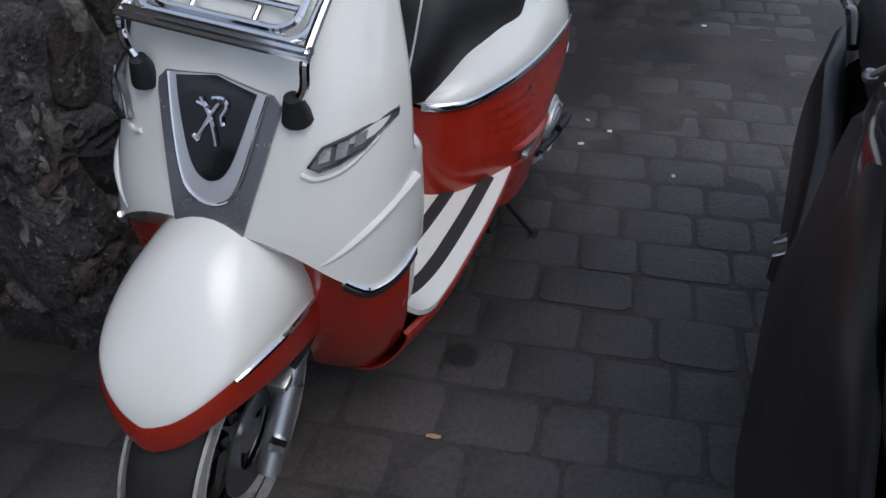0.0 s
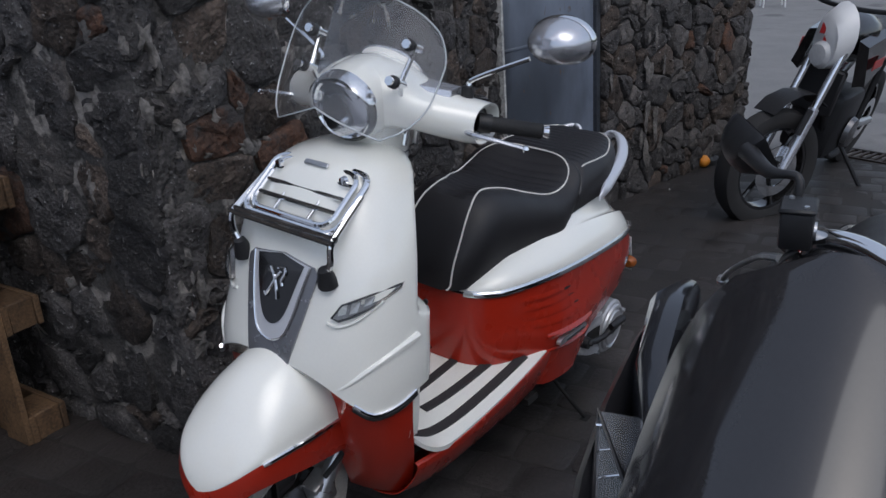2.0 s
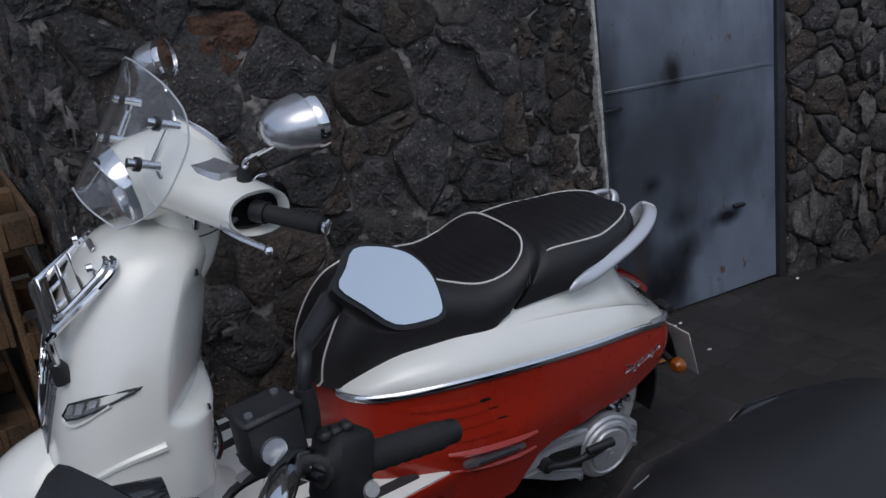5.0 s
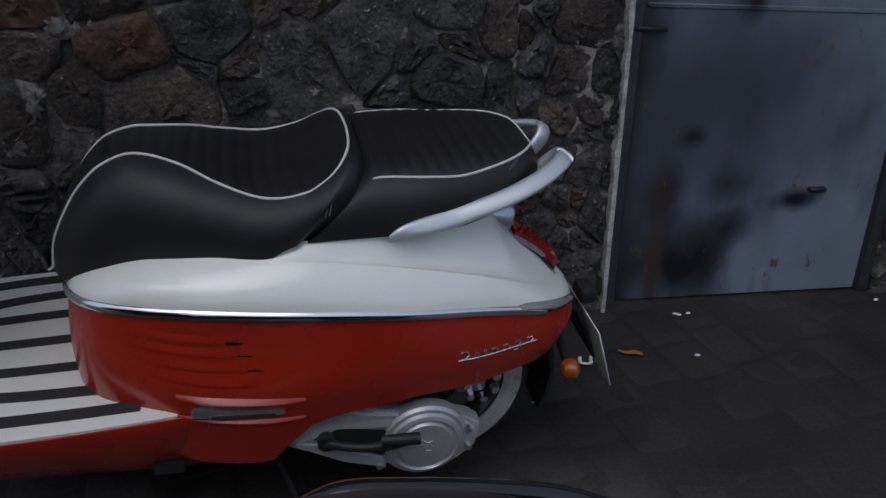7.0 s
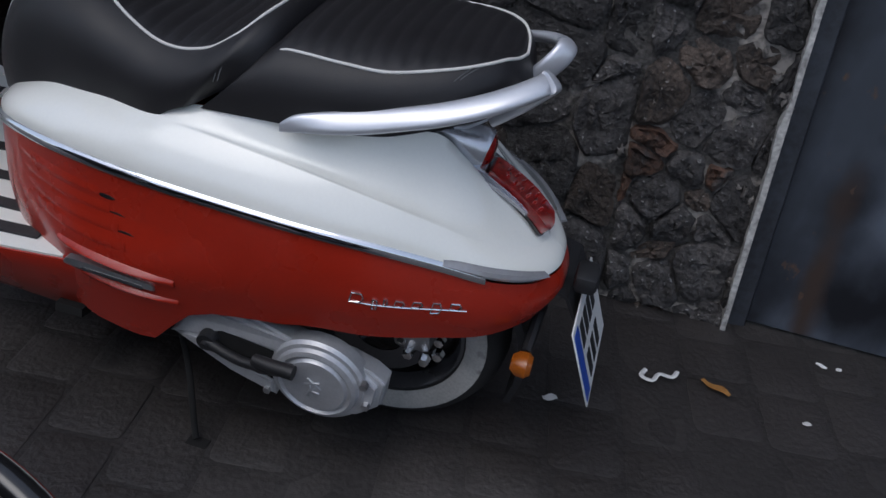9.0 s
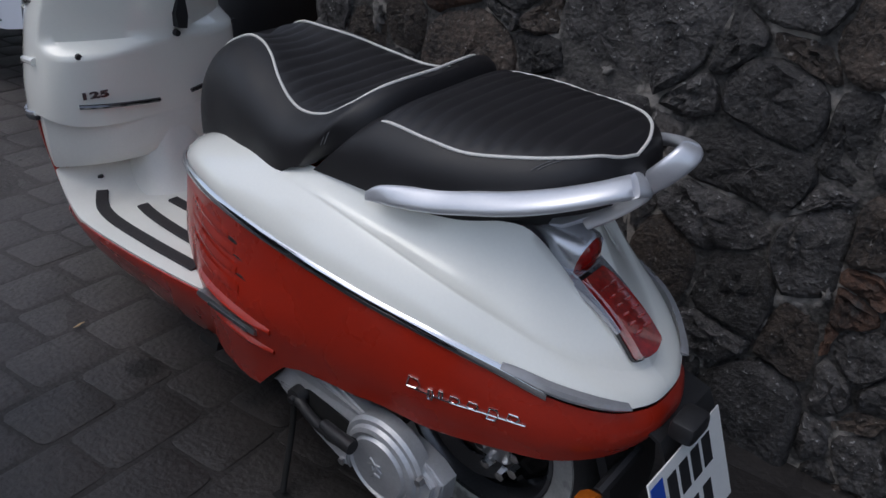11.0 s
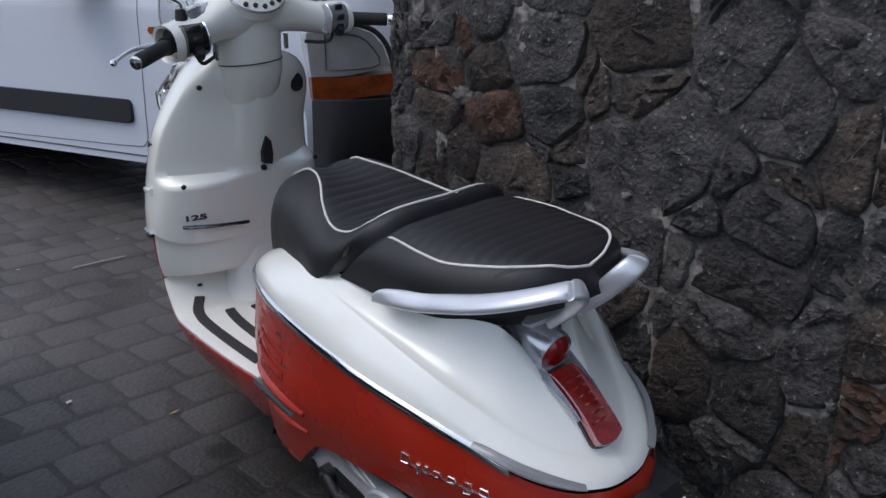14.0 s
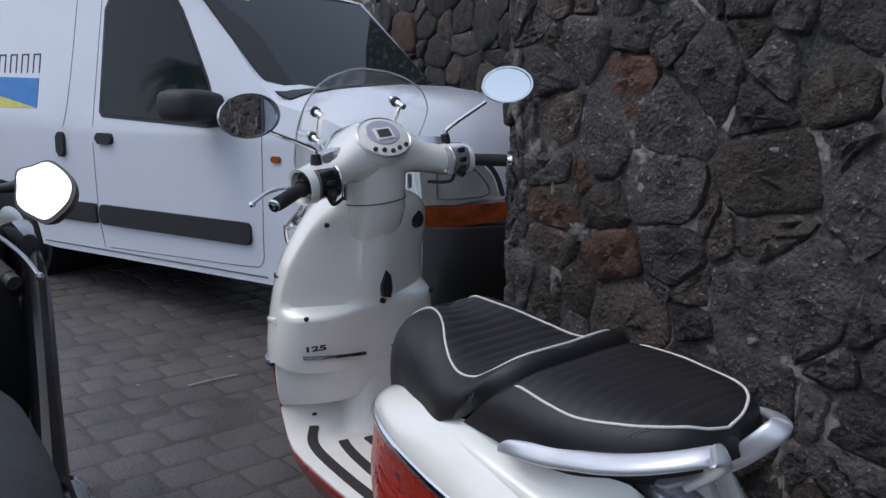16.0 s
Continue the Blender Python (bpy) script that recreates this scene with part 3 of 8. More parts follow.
# ---- paving: rows of worn stone setts ----
def lay_setts():
    rg = random.Random(4)
    rot = radians(5.5)
    ca, sa = math.cos(rot), math.sin(rot)
    near, count = [], 0
    bulk = {False: bmesh.new(), True: bmesh.new()}
    row = 0
    for r in range(-36, 42):
        x0 = r * 0.154
        y = -1.6 + rg.uniform(-0.2, 0)
        while y < 6.0:
            l = rg.choice((0.15, 0.18, 0.20, 0.165, 0.14, 0.19, 0.23))
            cx, cy = x0 + rg.uniform(-0.005, 0.005), y + l / 2
            wx, wy = ca * cx - sa * cy, sa * cx + ca * cy
            y += l
            if wx < -3.45 or wx > 7.0:
                continue
            hx, hy = 0.154 / 2 - rg.uniform(0.001, 0.006), l / 2 - rg.uniform(0.001, 0.008)
            top = rg.uniform(-0.0008, 0.002)
            tx, ty = rg.uniform(-0.009, 0.009), rg.uniform(-0.009, 0.009)
            dark = False
            ring = []
            for k in range(12):
                a = 2 * math.pi * (k + 0.5) / 12
                c, s = math.cos(a), math.sin(a)
                f = 1 + rg.uniform(-0.035, 0.008)
                ring.append((hx * math.copysign(abs(c) ** 0.24, c) * f, hy * math.copysign(abs(s) ** 0.24, s) * f))
            single = 0.1 < wx < 2.6 and 0.0 < wy < 1.9 or -1.3 < wx <= 0.1 and -0.5 < wy < 0.55
            single = single and count < 290
            bm = bmesh.new() if single else bulk[dark]
            levels = []
            for sh, dz in ((1.0, -0.02), (1.0, -0.0018), (0.92, 0.0)):
                vs = []
                for px, py in ring:
                    X = wx + ca * px * sh - sa * py * sh
                    Y = wy + sa * px * sh + ca * py * sh
                    vs.append(bm.verts.new((X, Y, ground_z(X) + top + dz + px * tx + py * ty)))
                levels.append(vs)
            for a, b in zip(levels, levels[1:]):
                for i in range(12):
                    bm.faces.new((a[i], a[(i + 1) % 12], b[(i + 1) % 12], b[i]))
            bm.faces.new(levels[-1])
            if single:
                count += 1
                part("sett", bm, PAVER, ground, sharp=60)
    for dark in (False,):
        tagged(part("setts", bulk[dark], PAVER, ground, "worn dark stone setts", sharp=60), kind="stuff")
    # grit trodden into the joints, standing higher in places
    grit = {False: bmesh.new(), True: bmesh.new()}
    step = 0.035
    for dark in (False,):
        lay = {}
        for i in range(-96, 110):
            for j in range(-44, 110):
                x, y = i * step, j * step
                quad = []
                for a, b in ((i, j), (i + 1, j), (i + 1, j + 1), (i, j + 1)):
                    if (a, b) not in lay:
                        X, Y = a * step, b * step
                        h = lerp(0.0003, -0.0012, max(0, min(1, (X + 0.9) / 1.0))) + 0.0022 * noise.noise(V(X * 1.3, Y * 1.3, 7)) + 0.0016 * noise.noise(V(X * 9, Y * 9, 3))
                        lay[a, b] = grit[dark].verts.new((X, Y, ground_z(X) + min(h, 0.0016)))
                    quad.append(lay[a, b])
                grit[dark].faces.new(quad)
        tagged(part("grit", grit[dark], GRIT, ground, "packed dirt in the paving joints"), kind="stuff")


GRIT = mat("packed_grit", (0.088, 0.079, 0.075), 0.7, dark=(0.036, 0.032, 0.030), scale=3.5, fine=90, bump=0.003, bump_scale=75)


def stain_and_shade(m, reach, soft):
    """Old engine oil and drips, with shade put into the colour by the door and under the scooter."""
    nt = m.node_tree
    N, L = nt.nodes, nt.links
    b = N["Principled BSDF"]
    out = b.inputs["Base Color"].links[0].from_socket
    co = N.new("ShaderNodeTexCoord")
    sep = N.new("ShaderNodeSeparateXYZ")
    L.new(co.outputs["Object"], sep.inputs[0])
    nz = N.new("ShaderNodeTexNoise")
    nz.inputs["Scale"].default_value, nz.inputs["Detail"].default_value = 2.2, 7.0
    L.new(co.outputs["Object"], nz.inputs["Vector"])
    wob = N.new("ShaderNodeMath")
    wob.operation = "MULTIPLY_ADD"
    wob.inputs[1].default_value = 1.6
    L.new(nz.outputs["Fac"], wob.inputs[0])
    # darker towards wall and door: soaked oil, with ground shade put into the colour
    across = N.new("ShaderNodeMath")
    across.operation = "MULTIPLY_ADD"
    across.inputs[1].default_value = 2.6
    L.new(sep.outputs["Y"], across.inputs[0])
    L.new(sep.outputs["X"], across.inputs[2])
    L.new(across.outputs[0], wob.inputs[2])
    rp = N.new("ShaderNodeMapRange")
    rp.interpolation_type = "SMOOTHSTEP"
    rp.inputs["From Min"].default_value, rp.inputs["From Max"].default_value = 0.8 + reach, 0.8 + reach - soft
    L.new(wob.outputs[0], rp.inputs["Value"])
    drip = N.new("ShaderNodeTexNoise")
    drip.inputs["Scale"].default_value, drip.inputs["Detail"].default_value = 4.2, 3.0
    L.new(co.outputs["Object"], drip.inputs["Vector"])
    dr = N.new("ShaderNodeMapRange")
    dr.inputs["From Min"].default_value, dr.inputs["From Max"].default_value = 0.60, 0.78
    dr.inputs["To Max"].default_value = 0.8
    L.new(drip.outputs["Fac"], dr.inputs["Value"])
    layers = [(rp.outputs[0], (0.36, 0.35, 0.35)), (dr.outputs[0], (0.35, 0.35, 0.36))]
    # small oil spot, then a broad patch: oil plus the scooter's shade painted in
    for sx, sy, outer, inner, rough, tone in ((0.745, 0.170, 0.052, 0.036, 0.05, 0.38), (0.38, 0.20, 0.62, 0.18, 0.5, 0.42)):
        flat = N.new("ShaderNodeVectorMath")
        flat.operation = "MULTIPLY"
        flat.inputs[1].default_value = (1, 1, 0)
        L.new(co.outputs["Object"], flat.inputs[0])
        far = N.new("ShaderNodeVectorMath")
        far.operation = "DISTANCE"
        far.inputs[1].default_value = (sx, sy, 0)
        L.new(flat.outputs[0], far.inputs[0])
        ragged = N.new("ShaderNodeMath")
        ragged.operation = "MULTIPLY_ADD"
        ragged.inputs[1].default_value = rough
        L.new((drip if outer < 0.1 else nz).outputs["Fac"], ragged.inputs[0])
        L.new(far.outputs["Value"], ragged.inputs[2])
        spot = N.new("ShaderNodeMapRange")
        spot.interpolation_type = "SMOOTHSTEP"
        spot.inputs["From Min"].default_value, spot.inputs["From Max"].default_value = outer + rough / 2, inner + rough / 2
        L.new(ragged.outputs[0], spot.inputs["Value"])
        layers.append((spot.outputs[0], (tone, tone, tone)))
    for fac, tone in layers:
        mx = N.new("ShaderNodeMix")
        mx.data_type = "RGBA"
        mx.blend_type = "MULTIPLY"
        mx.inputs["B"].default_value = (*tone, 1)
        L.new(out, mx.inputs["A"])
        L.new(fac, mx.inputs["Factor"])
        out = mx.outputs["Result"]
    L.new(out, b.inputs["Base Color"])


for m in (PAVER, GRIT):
    stain_and_shade(m, 0.85, 1.2)
lay_setts()


# ---- the white and red scooter ----
SC = thing("motor_scooter", pose(-0.035, -0.078, 0.033, -5.5, -3.3, -2.2),
           "white and red retro motor scooter leaning on its side stand", "scooter")


def mirrored(bm):
    """The same mesh flipped to the other side."""
    two = bm.copy()
    for v in two.verts:
        v.co.y = -v.co.y
    bmesh.ops.reverse_faces(two, faces=two.faces)
    return two


def tail_mirrored(bm):
    """Flipped about the middle of the tail, which sits a little to the left."""
    two = bm.copy()
    for v in two.verts:
        f = max(0, min(1, (0.1 - v.co.x) / 0.27))
        f = f * f * (3 - 2 * f)
        c = 0.031 * f
        v.co.y = c - (v.co.y - c) * (1 + 0.04 * f)
    bmesh.ops.reverse_faces(two, faces=two.faces)
    return two


def both_tail(name, bm, material, parent, label="", sharp=40):
    other = tail_mirrored(bm)
    part(name, bm, material, parent, label, sharp=sharp)
    part(name, other, material, parent, label, sharp=sharp)


def both(name, bm, material, parent, label=""):
    other = mirrored(bm)
    a = part(name, bm, material, parent, label)
    b = part(name, other, material, parent, label)
    return a, b


# rear body: outline at the chrome line (x, y, z), inner top line, lower edge height
TRIM = [(0.682, 0.0, 0.552), (0.681, 0.07, 0.552), (0.672, 0.132, 0.554), (0.632, 0.180, 0.556), (0.56, 0.213, 0.559), (0.45, 0.244, 0.563),
        (0.30, 0.262, 0.560), (0.10, 0.264, 0.549), (-0.04, 0.244, 0.532), (-0.14, 0.211, 0.504), (-0.215, 0.181, 0.478), (-0.272, 0.131, 0.457),
        (-0.302, 0.074, 0.448), (-0.307, 0.030, 0.446)]
KNEE = [(0.585, 0.0, 0.612), (0.583, 0.05, 0.613), (0.575, 0.11, 0.615), (0.555, 0.150, 0.620), (0.505, 0.178, 0.624), (0.41, 0.196, 0.632),
        (0.285, 0.208, 0.638), (0.11, 0.217, 0.622), (-0.03, 0.212, 0.594), (-0.112, 0.188, 0.562), (-0.175, 0.158, 0.529), (-0.232, 0.112, 0.500),
        (-0.266, 0.066, 0.484), (-0.277, 0.030, 0.480)]
INNER = [(0.575, 0.0, 0.618), (0.573, 0.05, 0.619), (0.565, 0.09, 0.622), (0.545, 0.135, 0.627), (0.497, 0.158, 0.632), (0.40, 0.172, 0.646),
         (0.28, 0.178, 0.660), (0.11, 0.176, 0.672), (-0.01, 0.146, 0.668), (-0.085, 0.106, 0.664), (-0.128, 0.086, 0.622), (-0.175, 0.074, 0.574),
         (-0.230, 0.056, 0.528), (-0.258, 0.030, 0.506)]
BOTTOM = [0.30, 0.30, 0.30, 0.30, 0.28, 0.24, 0.262, 0.345, 0.352, 0.355, 0.360, 0.368, 0.376, 0.378]
FLARE = [0.0, 0.0, 0.0, 0.006, 0.012, 0.022, 0.016, 0.0, 0.0, 0.0, 0.0, 0.0, 0.0, 0.0]
trim_line = smooth(TRIM, 5)
knee_line = smooth(KNEE, 5)
inner_line = smooth(INNER, 5)
extra = smooth([(b, f, 0) for b, f in zip(BOTTOM, FLARE)], 5)


def panel_bulge(t, z, fl):
    """How far the red panel stands out of the chrome line at a depth t from 0 to 1."""
    q = max(0, min(1, (0.50 - z) / 0.10))
    return 0.011 * math.sin(math.pi * min(1, t * 1.15) * 0.85) + fl * q * q * (3 - 2 * q) - 0.007 * t ** 6


rings_up, rings_low, rings_chrome, outs, bottoms = [], [], [], [], []
k = len(trim_line)
for i in range(k):
    B, K, I = trim_line[i], knee_line[i], inner_line[i]
    d = (trim_line[min(i + 1, k - 1)] - trim_line[max(i - 1, 0)])
    out = V(d.y, -d.x, 0).normalized() * -1
    if out.dot(V(B.x - 0.2, B.y, 0)) < 0:
        out = -out
    if i in (0, k - 1):
        out = V(1 if i == 0 else -1, 0, 0)
    outs.append(out)
    # flank: convex from the strip to the crease; neck: hollow from the crease up to the seat
    swell = curve1(B.x, [(-0.31, 0.006), (-0.15, 0.005), (0.05, 0.006), (0.25, 0.010), (0.45, 0.014), (0.60, 0.015), (0.68, 0.014)])
    hollow = curve1(B.x, [(-0.31, 0.0), (-0.22, 0.005), (-0.10, 0.017), (0.05, 0.015), (0.2, 0.005), (0.3, 0.0)])
    up = (K - B).normalized()
    nrm = (out + V(0, 0, 0.75)).normalized()
    row = [B + V(0, 0, 0.003)]
    for q in range(1, 12):
        t = q / 12
        row.append(B.lerp(K, t) + nrm * swell * math.sin(math.pi * t ** 0.8) ** 0.9)
    row += [B.lerp(K, 0.975) + nrm * swell * math.sin(math.pi * 0.975 ** 0.8) ** 0.9, K]
    neck = -(out * 0.6 + V(0, 0, 0.8))
    for t in (0.035, 0.125, 0.25, 0.375, 0.5, 0.625, 0.75, 0.875):
        row.append(K.lerp(I, t) + neck * hollow * 1.15 * math.sin(math.pi * t ** 0.62))
    row += [I, I + V(0, -0.02, -0.02)]
    rings_up.append(row)
    zb, fl = extra[i].x, extra[i].y
    if 0.11 < B.x < 0.42 and i > 12:
        # the edge rises over the front of the engine case
        zb = curve1(B.x, [(0.11, 0.345), (0.20, 0.337), (0.25, 0.326), (0.30, 0.280), (0.345, 0.236), (0.42, 0.238)])
    bottoms.append(zb)
    low = []
    for j in range(17):
        t = j / 16
        z = lerp(B.z - 0.004, zb, t)
        low.append(B + V(0, 0, z - B.z) + out * panel_bulge(t, z, fl))
    rings_low.append(low)
    rings_chrome.append([B + out * 0.001 + V(0, 0, 0.010), B + out * 0.005 + V(0, 0, 0.008), B + out * 0.008 + V(0, 0, 0.002), B + out * 0.007 + V(0, 0, -0.006), B + out * 0.001 + V(0, 0, -0.010)])
both_tail("rear_cover", solid(loft(rings_up, around=False), 0.003), WHITE, SC, "glossy white upper rear cover", 75)
both_tail("side_panel", solid(loft(rings_low, around=False), 0.003), RED, SC, "glossy red side panel")
both_tail("chrome_strip", loft(rings_chrome[8:50]), CHROME, SC, "chrome strip")
# smoked side marker at the end of the strip
ring = []
for i in range(45, 58):
    B = trim_line[i]
    d = (trim_line[min(i + 4, k - 1)] - trim_line[i - 4])
    out = V(-d.y, d.x, 0).normalized()
    if out.dot(V(B.x - 0.2, B.y, 0)) < 0:
        out = -out
    t = (i - 45) / 12
    h = 0.012 * max(0, math.sin(math.pi * (0.02 + 0.97 * t))) ** 0.7
    ring.append([B - out * 0.002 + V(0, 0, 0.005), B + out * 0.007 + V(0, 0, 0.006), B + out * 0.009 + V(0, 0, 0.007 + h * 0.4), B + out * 0.006 + V(0, 0, 0.008 + h * 0.9), B - out * 0.004 + V(0, 0, 0.010 + h)])
both_tail("side_marker", loft(ring), mat("pale_smoke_lens", (0.42, 0.42, 0.44), 0.05, trans=0.35, amount=0.12, scale=18, coat=1.0), SC, "smoked side marker lens")
# louvres pressed into the red panel
def panel_y(x, z):
    def at(n):
        B, zb, fl = trim_line[n], bottoms[n], extra[n].y
        t = max(0, min(1, (B.z - 0.004 - z) / (B.z - 0.004 - zb)))
        return B + outs[n] * panel_bulge(t, z, fl)
    for n in range(12, k - 1):
        a, b = at(n), at(n + 1)
        if a.x >= x >= b.x:
            return lerp(a.y, b.y, (a.x - x) / max(1e-6, a.x - b.x))
    n = min(range(12, k), key=lambda q: abs(trim_line[q].x - x))
    return at(n).y


for j, (xa, xb, z) in enumerate([(0.41, 0.585, 0.510), (0.392, 0.58, 0.484), (0.375, 0.57, 0.458), (0.36, 0.55, 0.432)]):
    rows = []
    for q in range(13):
        t = q / 12
        x, zz = lerp(xa, xb, t), z + 0.010 * t * t
        y, o = panel_y(x, zz), 0.0036 * math.sin(math.pi * min(1, 0.08 + t * 0.92)) ** 0.7
        rows.append([V(x, y - 0.002, zz + 0.013), V(x, y + o * 0.6, zz + 0.003), V(x, y + o, zz - 0.002), V(x, y + o * 0.85, zz - 0.005), V(x, y - 0.004, zz - 0.005)])
    both("louvre", loft(rows), RED, SC)
    if j < 3:
        rows = []
        for q in range(5):
            x, h = lerp(xa - 0.030, xa + 0.004, q / 4), (0.0008, 0.0034, 0.0042, 0.0036, 0.0010)[q]
            y = panel_y(x, z)
            rows.append([V(x, y - 0.004, z - 0.002 + h), V(x, y + 0.0007, z - 0.002 + h), V(x, y + 0.0007, z - 0.002 - h), V(x, y - 0.004, z - 0.002 - h)])
        both("louvre_slot", loft(rows), GLOSSBLACK, SC)
# folding footrest
for n_, (z_, h_, o_) in enumerate(((0.398, 0.007, 0.010), (0.353, 0.006, 0.008))):
    rows = []
    for q in range(13):
        t = q / 12
        x = lerp(0.275, 0.50, t)
        y, zz, o = panel_y(x, z_), z_ + 0.05 * (x - 0.39), o_ * math.sin(math.pi * (0.06 + 0.88 * t)) ** 0.5
        rows.append([V(x, y - 0.006, zz + h_ * 1.6), V(x, y + o * 0.75, zz + h_ * 0.4), V(x, y + o, zz), V(x, y + o * 0.8, zz - h_ * 0.6), V(x, y - 0.006, zz - h_)])
    both("footrest_ridge", loft(rows), RED, SC)
both("footrest", loft([[V(x, panel_y(0.39, 0.375) - 0.006 + o, 0.376 + 0.05 * (x - 0.39) + dz) for o, dz in ((0, -h), (0.010, -h), (0.015, -h * 0.3), (0.013, h), (0, h))]
                       for x, h in ((0.312, 0.005), (0.318, 0.008), (0.45, 0.011), (0.468, 0.009), (0.474, 0.004))]), ALU, SC, "folded grey footrest")
both("footrest_slot", loft([[V(x, panel_y(0.39, 0.375) + 0.0075, 0.374 + 0.05 * (x - 0.39) + dz) for dz in (-0.0035, 0.0035)] + [V(x, panel_y(0.39, 0.375) + 0.0095, 0.374 + 0.05 * (x - 0.39) + dz) for dz in (0.0035, -0.0035)] for x in (0.33, 0.44)]), DARKSILVER, SC)

# seats
def seat(name, x0, x1, top, half, base, steps, ribs, rib_top, rake=None):
    """Lofted cushion; rake shears its lower edge forwards where the two cushions meet."""
    rings = []
    for i in range(steps + 1):
        u = i / steps
        x = lerp(x0, x1, u)
        w, zt, zb = curve1(-x, half), curve1(-x, top), curve1(-x, base)
        r = []
        for j in range(41):
            a = math.pi * (j / 40)
            c, s = math.cos(a), math.sin(a)
            y = w * math.copysign(abs(c) ** 0.55, c)
            z = zb + (zt - zb) * s ** 0.55
            inside = abs(y) < rib_top(x)
            if inside:
                edge = min(1, (rib_top(x) - abs(y)) / 0.012)
                z += edge * 0.0040 * (abs(math.sin(math.pi * (x + 0.55 * y * y) / 0.027)) ** 0.6 - 0.7) * ribs
                z -= 0.012 * (1 - (abs(y) / max(0.02, rib_top(x))) ** 2) * (1 if name == "front_seat" else 0.3)
            r.append(V(x + (rake(x) * (1 - s ** 0.55) ** 1.2 if rake else 0), y, z))
        rings.append(r)
    return loft(rings)


top_f = [(-0.712, 0.578), (-0.7, 0.628), (-0.675, 0.683), (-0.64, 0.735), (-0.6, 0.768), (-0.55, 0.783), (-0.48, 0.776), (-0.4, 0.757), (-0.33, 0.746), (-0.26, 0.759), (-0.21, 0.785), (-0.18, 0.799), (-0.163, 0.793), (-0.15, 0.76)]
half_f = [(-0.712, 0.055), (-0.69, 0.098), (-0.64, 0.130), (-0.55, 0.152), (-0.45, 0.176), (-0.3, 0.200), (-0.2, 0.196), (-0.15, 0.180)]
base_f = [(-0.712, 0.56), (-0.66, 0.565), (-0.6, 0.602), (-0.4, 0.624), (-0.3, 0.636), (-0.24, 0.654), (-0.15, 0.668)]
pip_f = [(0.712, 0.075, 0.560), (0.706, 0.080, 0.60), (0.672, 0.082, 0.688), (0.622, 0.074, 0.755), (0.57, 0.063, 0.788), (0.525, 0.066, 0.794), (0.475, 0.086, 0.782),
         (0.42, 0.117, 0.759), (0.36, 0.143, 0.744), (0.30, 0.156, 0.741), (0.245, 0.155, 0.757), (0.205, 0.135, 0.786), (0.182, 0.085, 0.805), (0.175, 0.0, 0.809)]
rib_f = lambda x: curve1(-x, [(-0.60, 0.0), (-0.57, 0.060), (-0.52, 0.064), (-0.42, 0.115), (-0.36, 0.140), (-0.30, 0.152), (-0.245, 0.150), (-0.205, 0.13), (-0.18, 0.07), (-0.17, 0.0)])
rake_f = lambda x: 0.115 * max(0, min(1, (0.42 - x) / 0.27)) ** 1.5
part("front_seat", seat("front_seat", 0.712, 0.15, top_f, half_f, base_f, 140, 1.0, rib_f, rake_f), VINYL, SC, "black quilted vinyl rider seat", sharp=70)
top_r = [(-0.165, 0.770), (-0.13, 0.786), (0.02, 0.792), (0.12, 0.795), (0.16, 0.790), (0.185, 0.768), (0.198, 0.725)]
half_r = [(-0.165, 0.186), (-0.05, 0.192), (0.02, 0.180), (0.08, 0.163), (0.13, 0.139), (0.17, 0.104), (0.19, 0.066), (0.198, 0.03)]
base_r = [(-0.165, 0.660), (-0.1, 0.668), (0.02, 0.680), (0.1, 0.700), (0.198, 0.722)]
pip_r = [(0.156, 0.150, 0.771), (0.12, 0.153, 0.775), (0.05, 0.160, 0.783), (-0.01, 0.157, 0.785), (-0.07, 0.140, 0.788), (-0.12, 0.116, 0.789), (-0.155, 0.084, 0.785), (-0.176, 0.045, 0.783), (-0.184, 0.0, 0.783)]
rib_r = lambda x: curve1(-x, [(-0.15, 0.146), (-0.05, 0.156), (0.01, 0.152), (0.07, 0.135), (0.12, 0.110), (0.155, 0.076), (0.178, 0.0)])
rake_r = lambda x: 0.105 * max(0, min(1, (x + 0.02) / 0.18)) ** 1.5
part("rear_seat", seat("rear_seat", 0.158, -0.198, top_r, half_r, base_r, 90, 1.0, rib_r, rake_r), VINYL, SC, "black quilted vinyl passenger seat", sharp=70)


def lift(line, tops, halves, bases):
    """Lays a cord on the seat's skin."""
    out = []
    for p in line:
        w, zt, zb = curve1(-p.x, halves), curve1(-p.x, tops), curve1(-p.x, bases)
        q = min(0.999, abs(p.y) / w)
        s = (1 - (q ** (1 / 0.55)) ** 2) ** 0.5
        z = zb + (zt - zb) * s ** 0.55
        out.append(V(p.x, p.y, z + 0.001))
    return out


for pts, tp, hf, bs in ((pip_f, top_f, half_f, base_f), (pip_r, top_r, half_r, base_r)):
    ln = smooth(pts, 6)
    ln = lift(ln, tp, hf, bs)
    full = ln + [V(p.x, -p.y, p.z) for p in reversed(ln[:-1])]
    part("piping", tube(full, 0.0025, 8), PIPING, SC, "white piping cord")
# stitched seam bands at the rear corner of each cushion
for sx, tp, hf, bs in ((0.205, top_f, half_f, base_f), (-0.135, top_r, half_r, base_r)):
    for s_ in (1, -1):
        for d_ in (0.0, 0.007):
            ln = []
            for q in range(7):
                w = curve1(-(sx + d_), hf) * lerp(0.80, 0.985, q / 6)
                ln.append(V(sx + d_ + 0.02 * (q / 6), w, 0))
            ln = [V(p.x, s_ * p.y, p.z) for p in lift(ln, tp, hf, bs)]
            part("seat_stitch", tube(ln, 0.0008, 5), mat("seat_thread", (0.12, 0.12, 0.125), 0.8), SC)
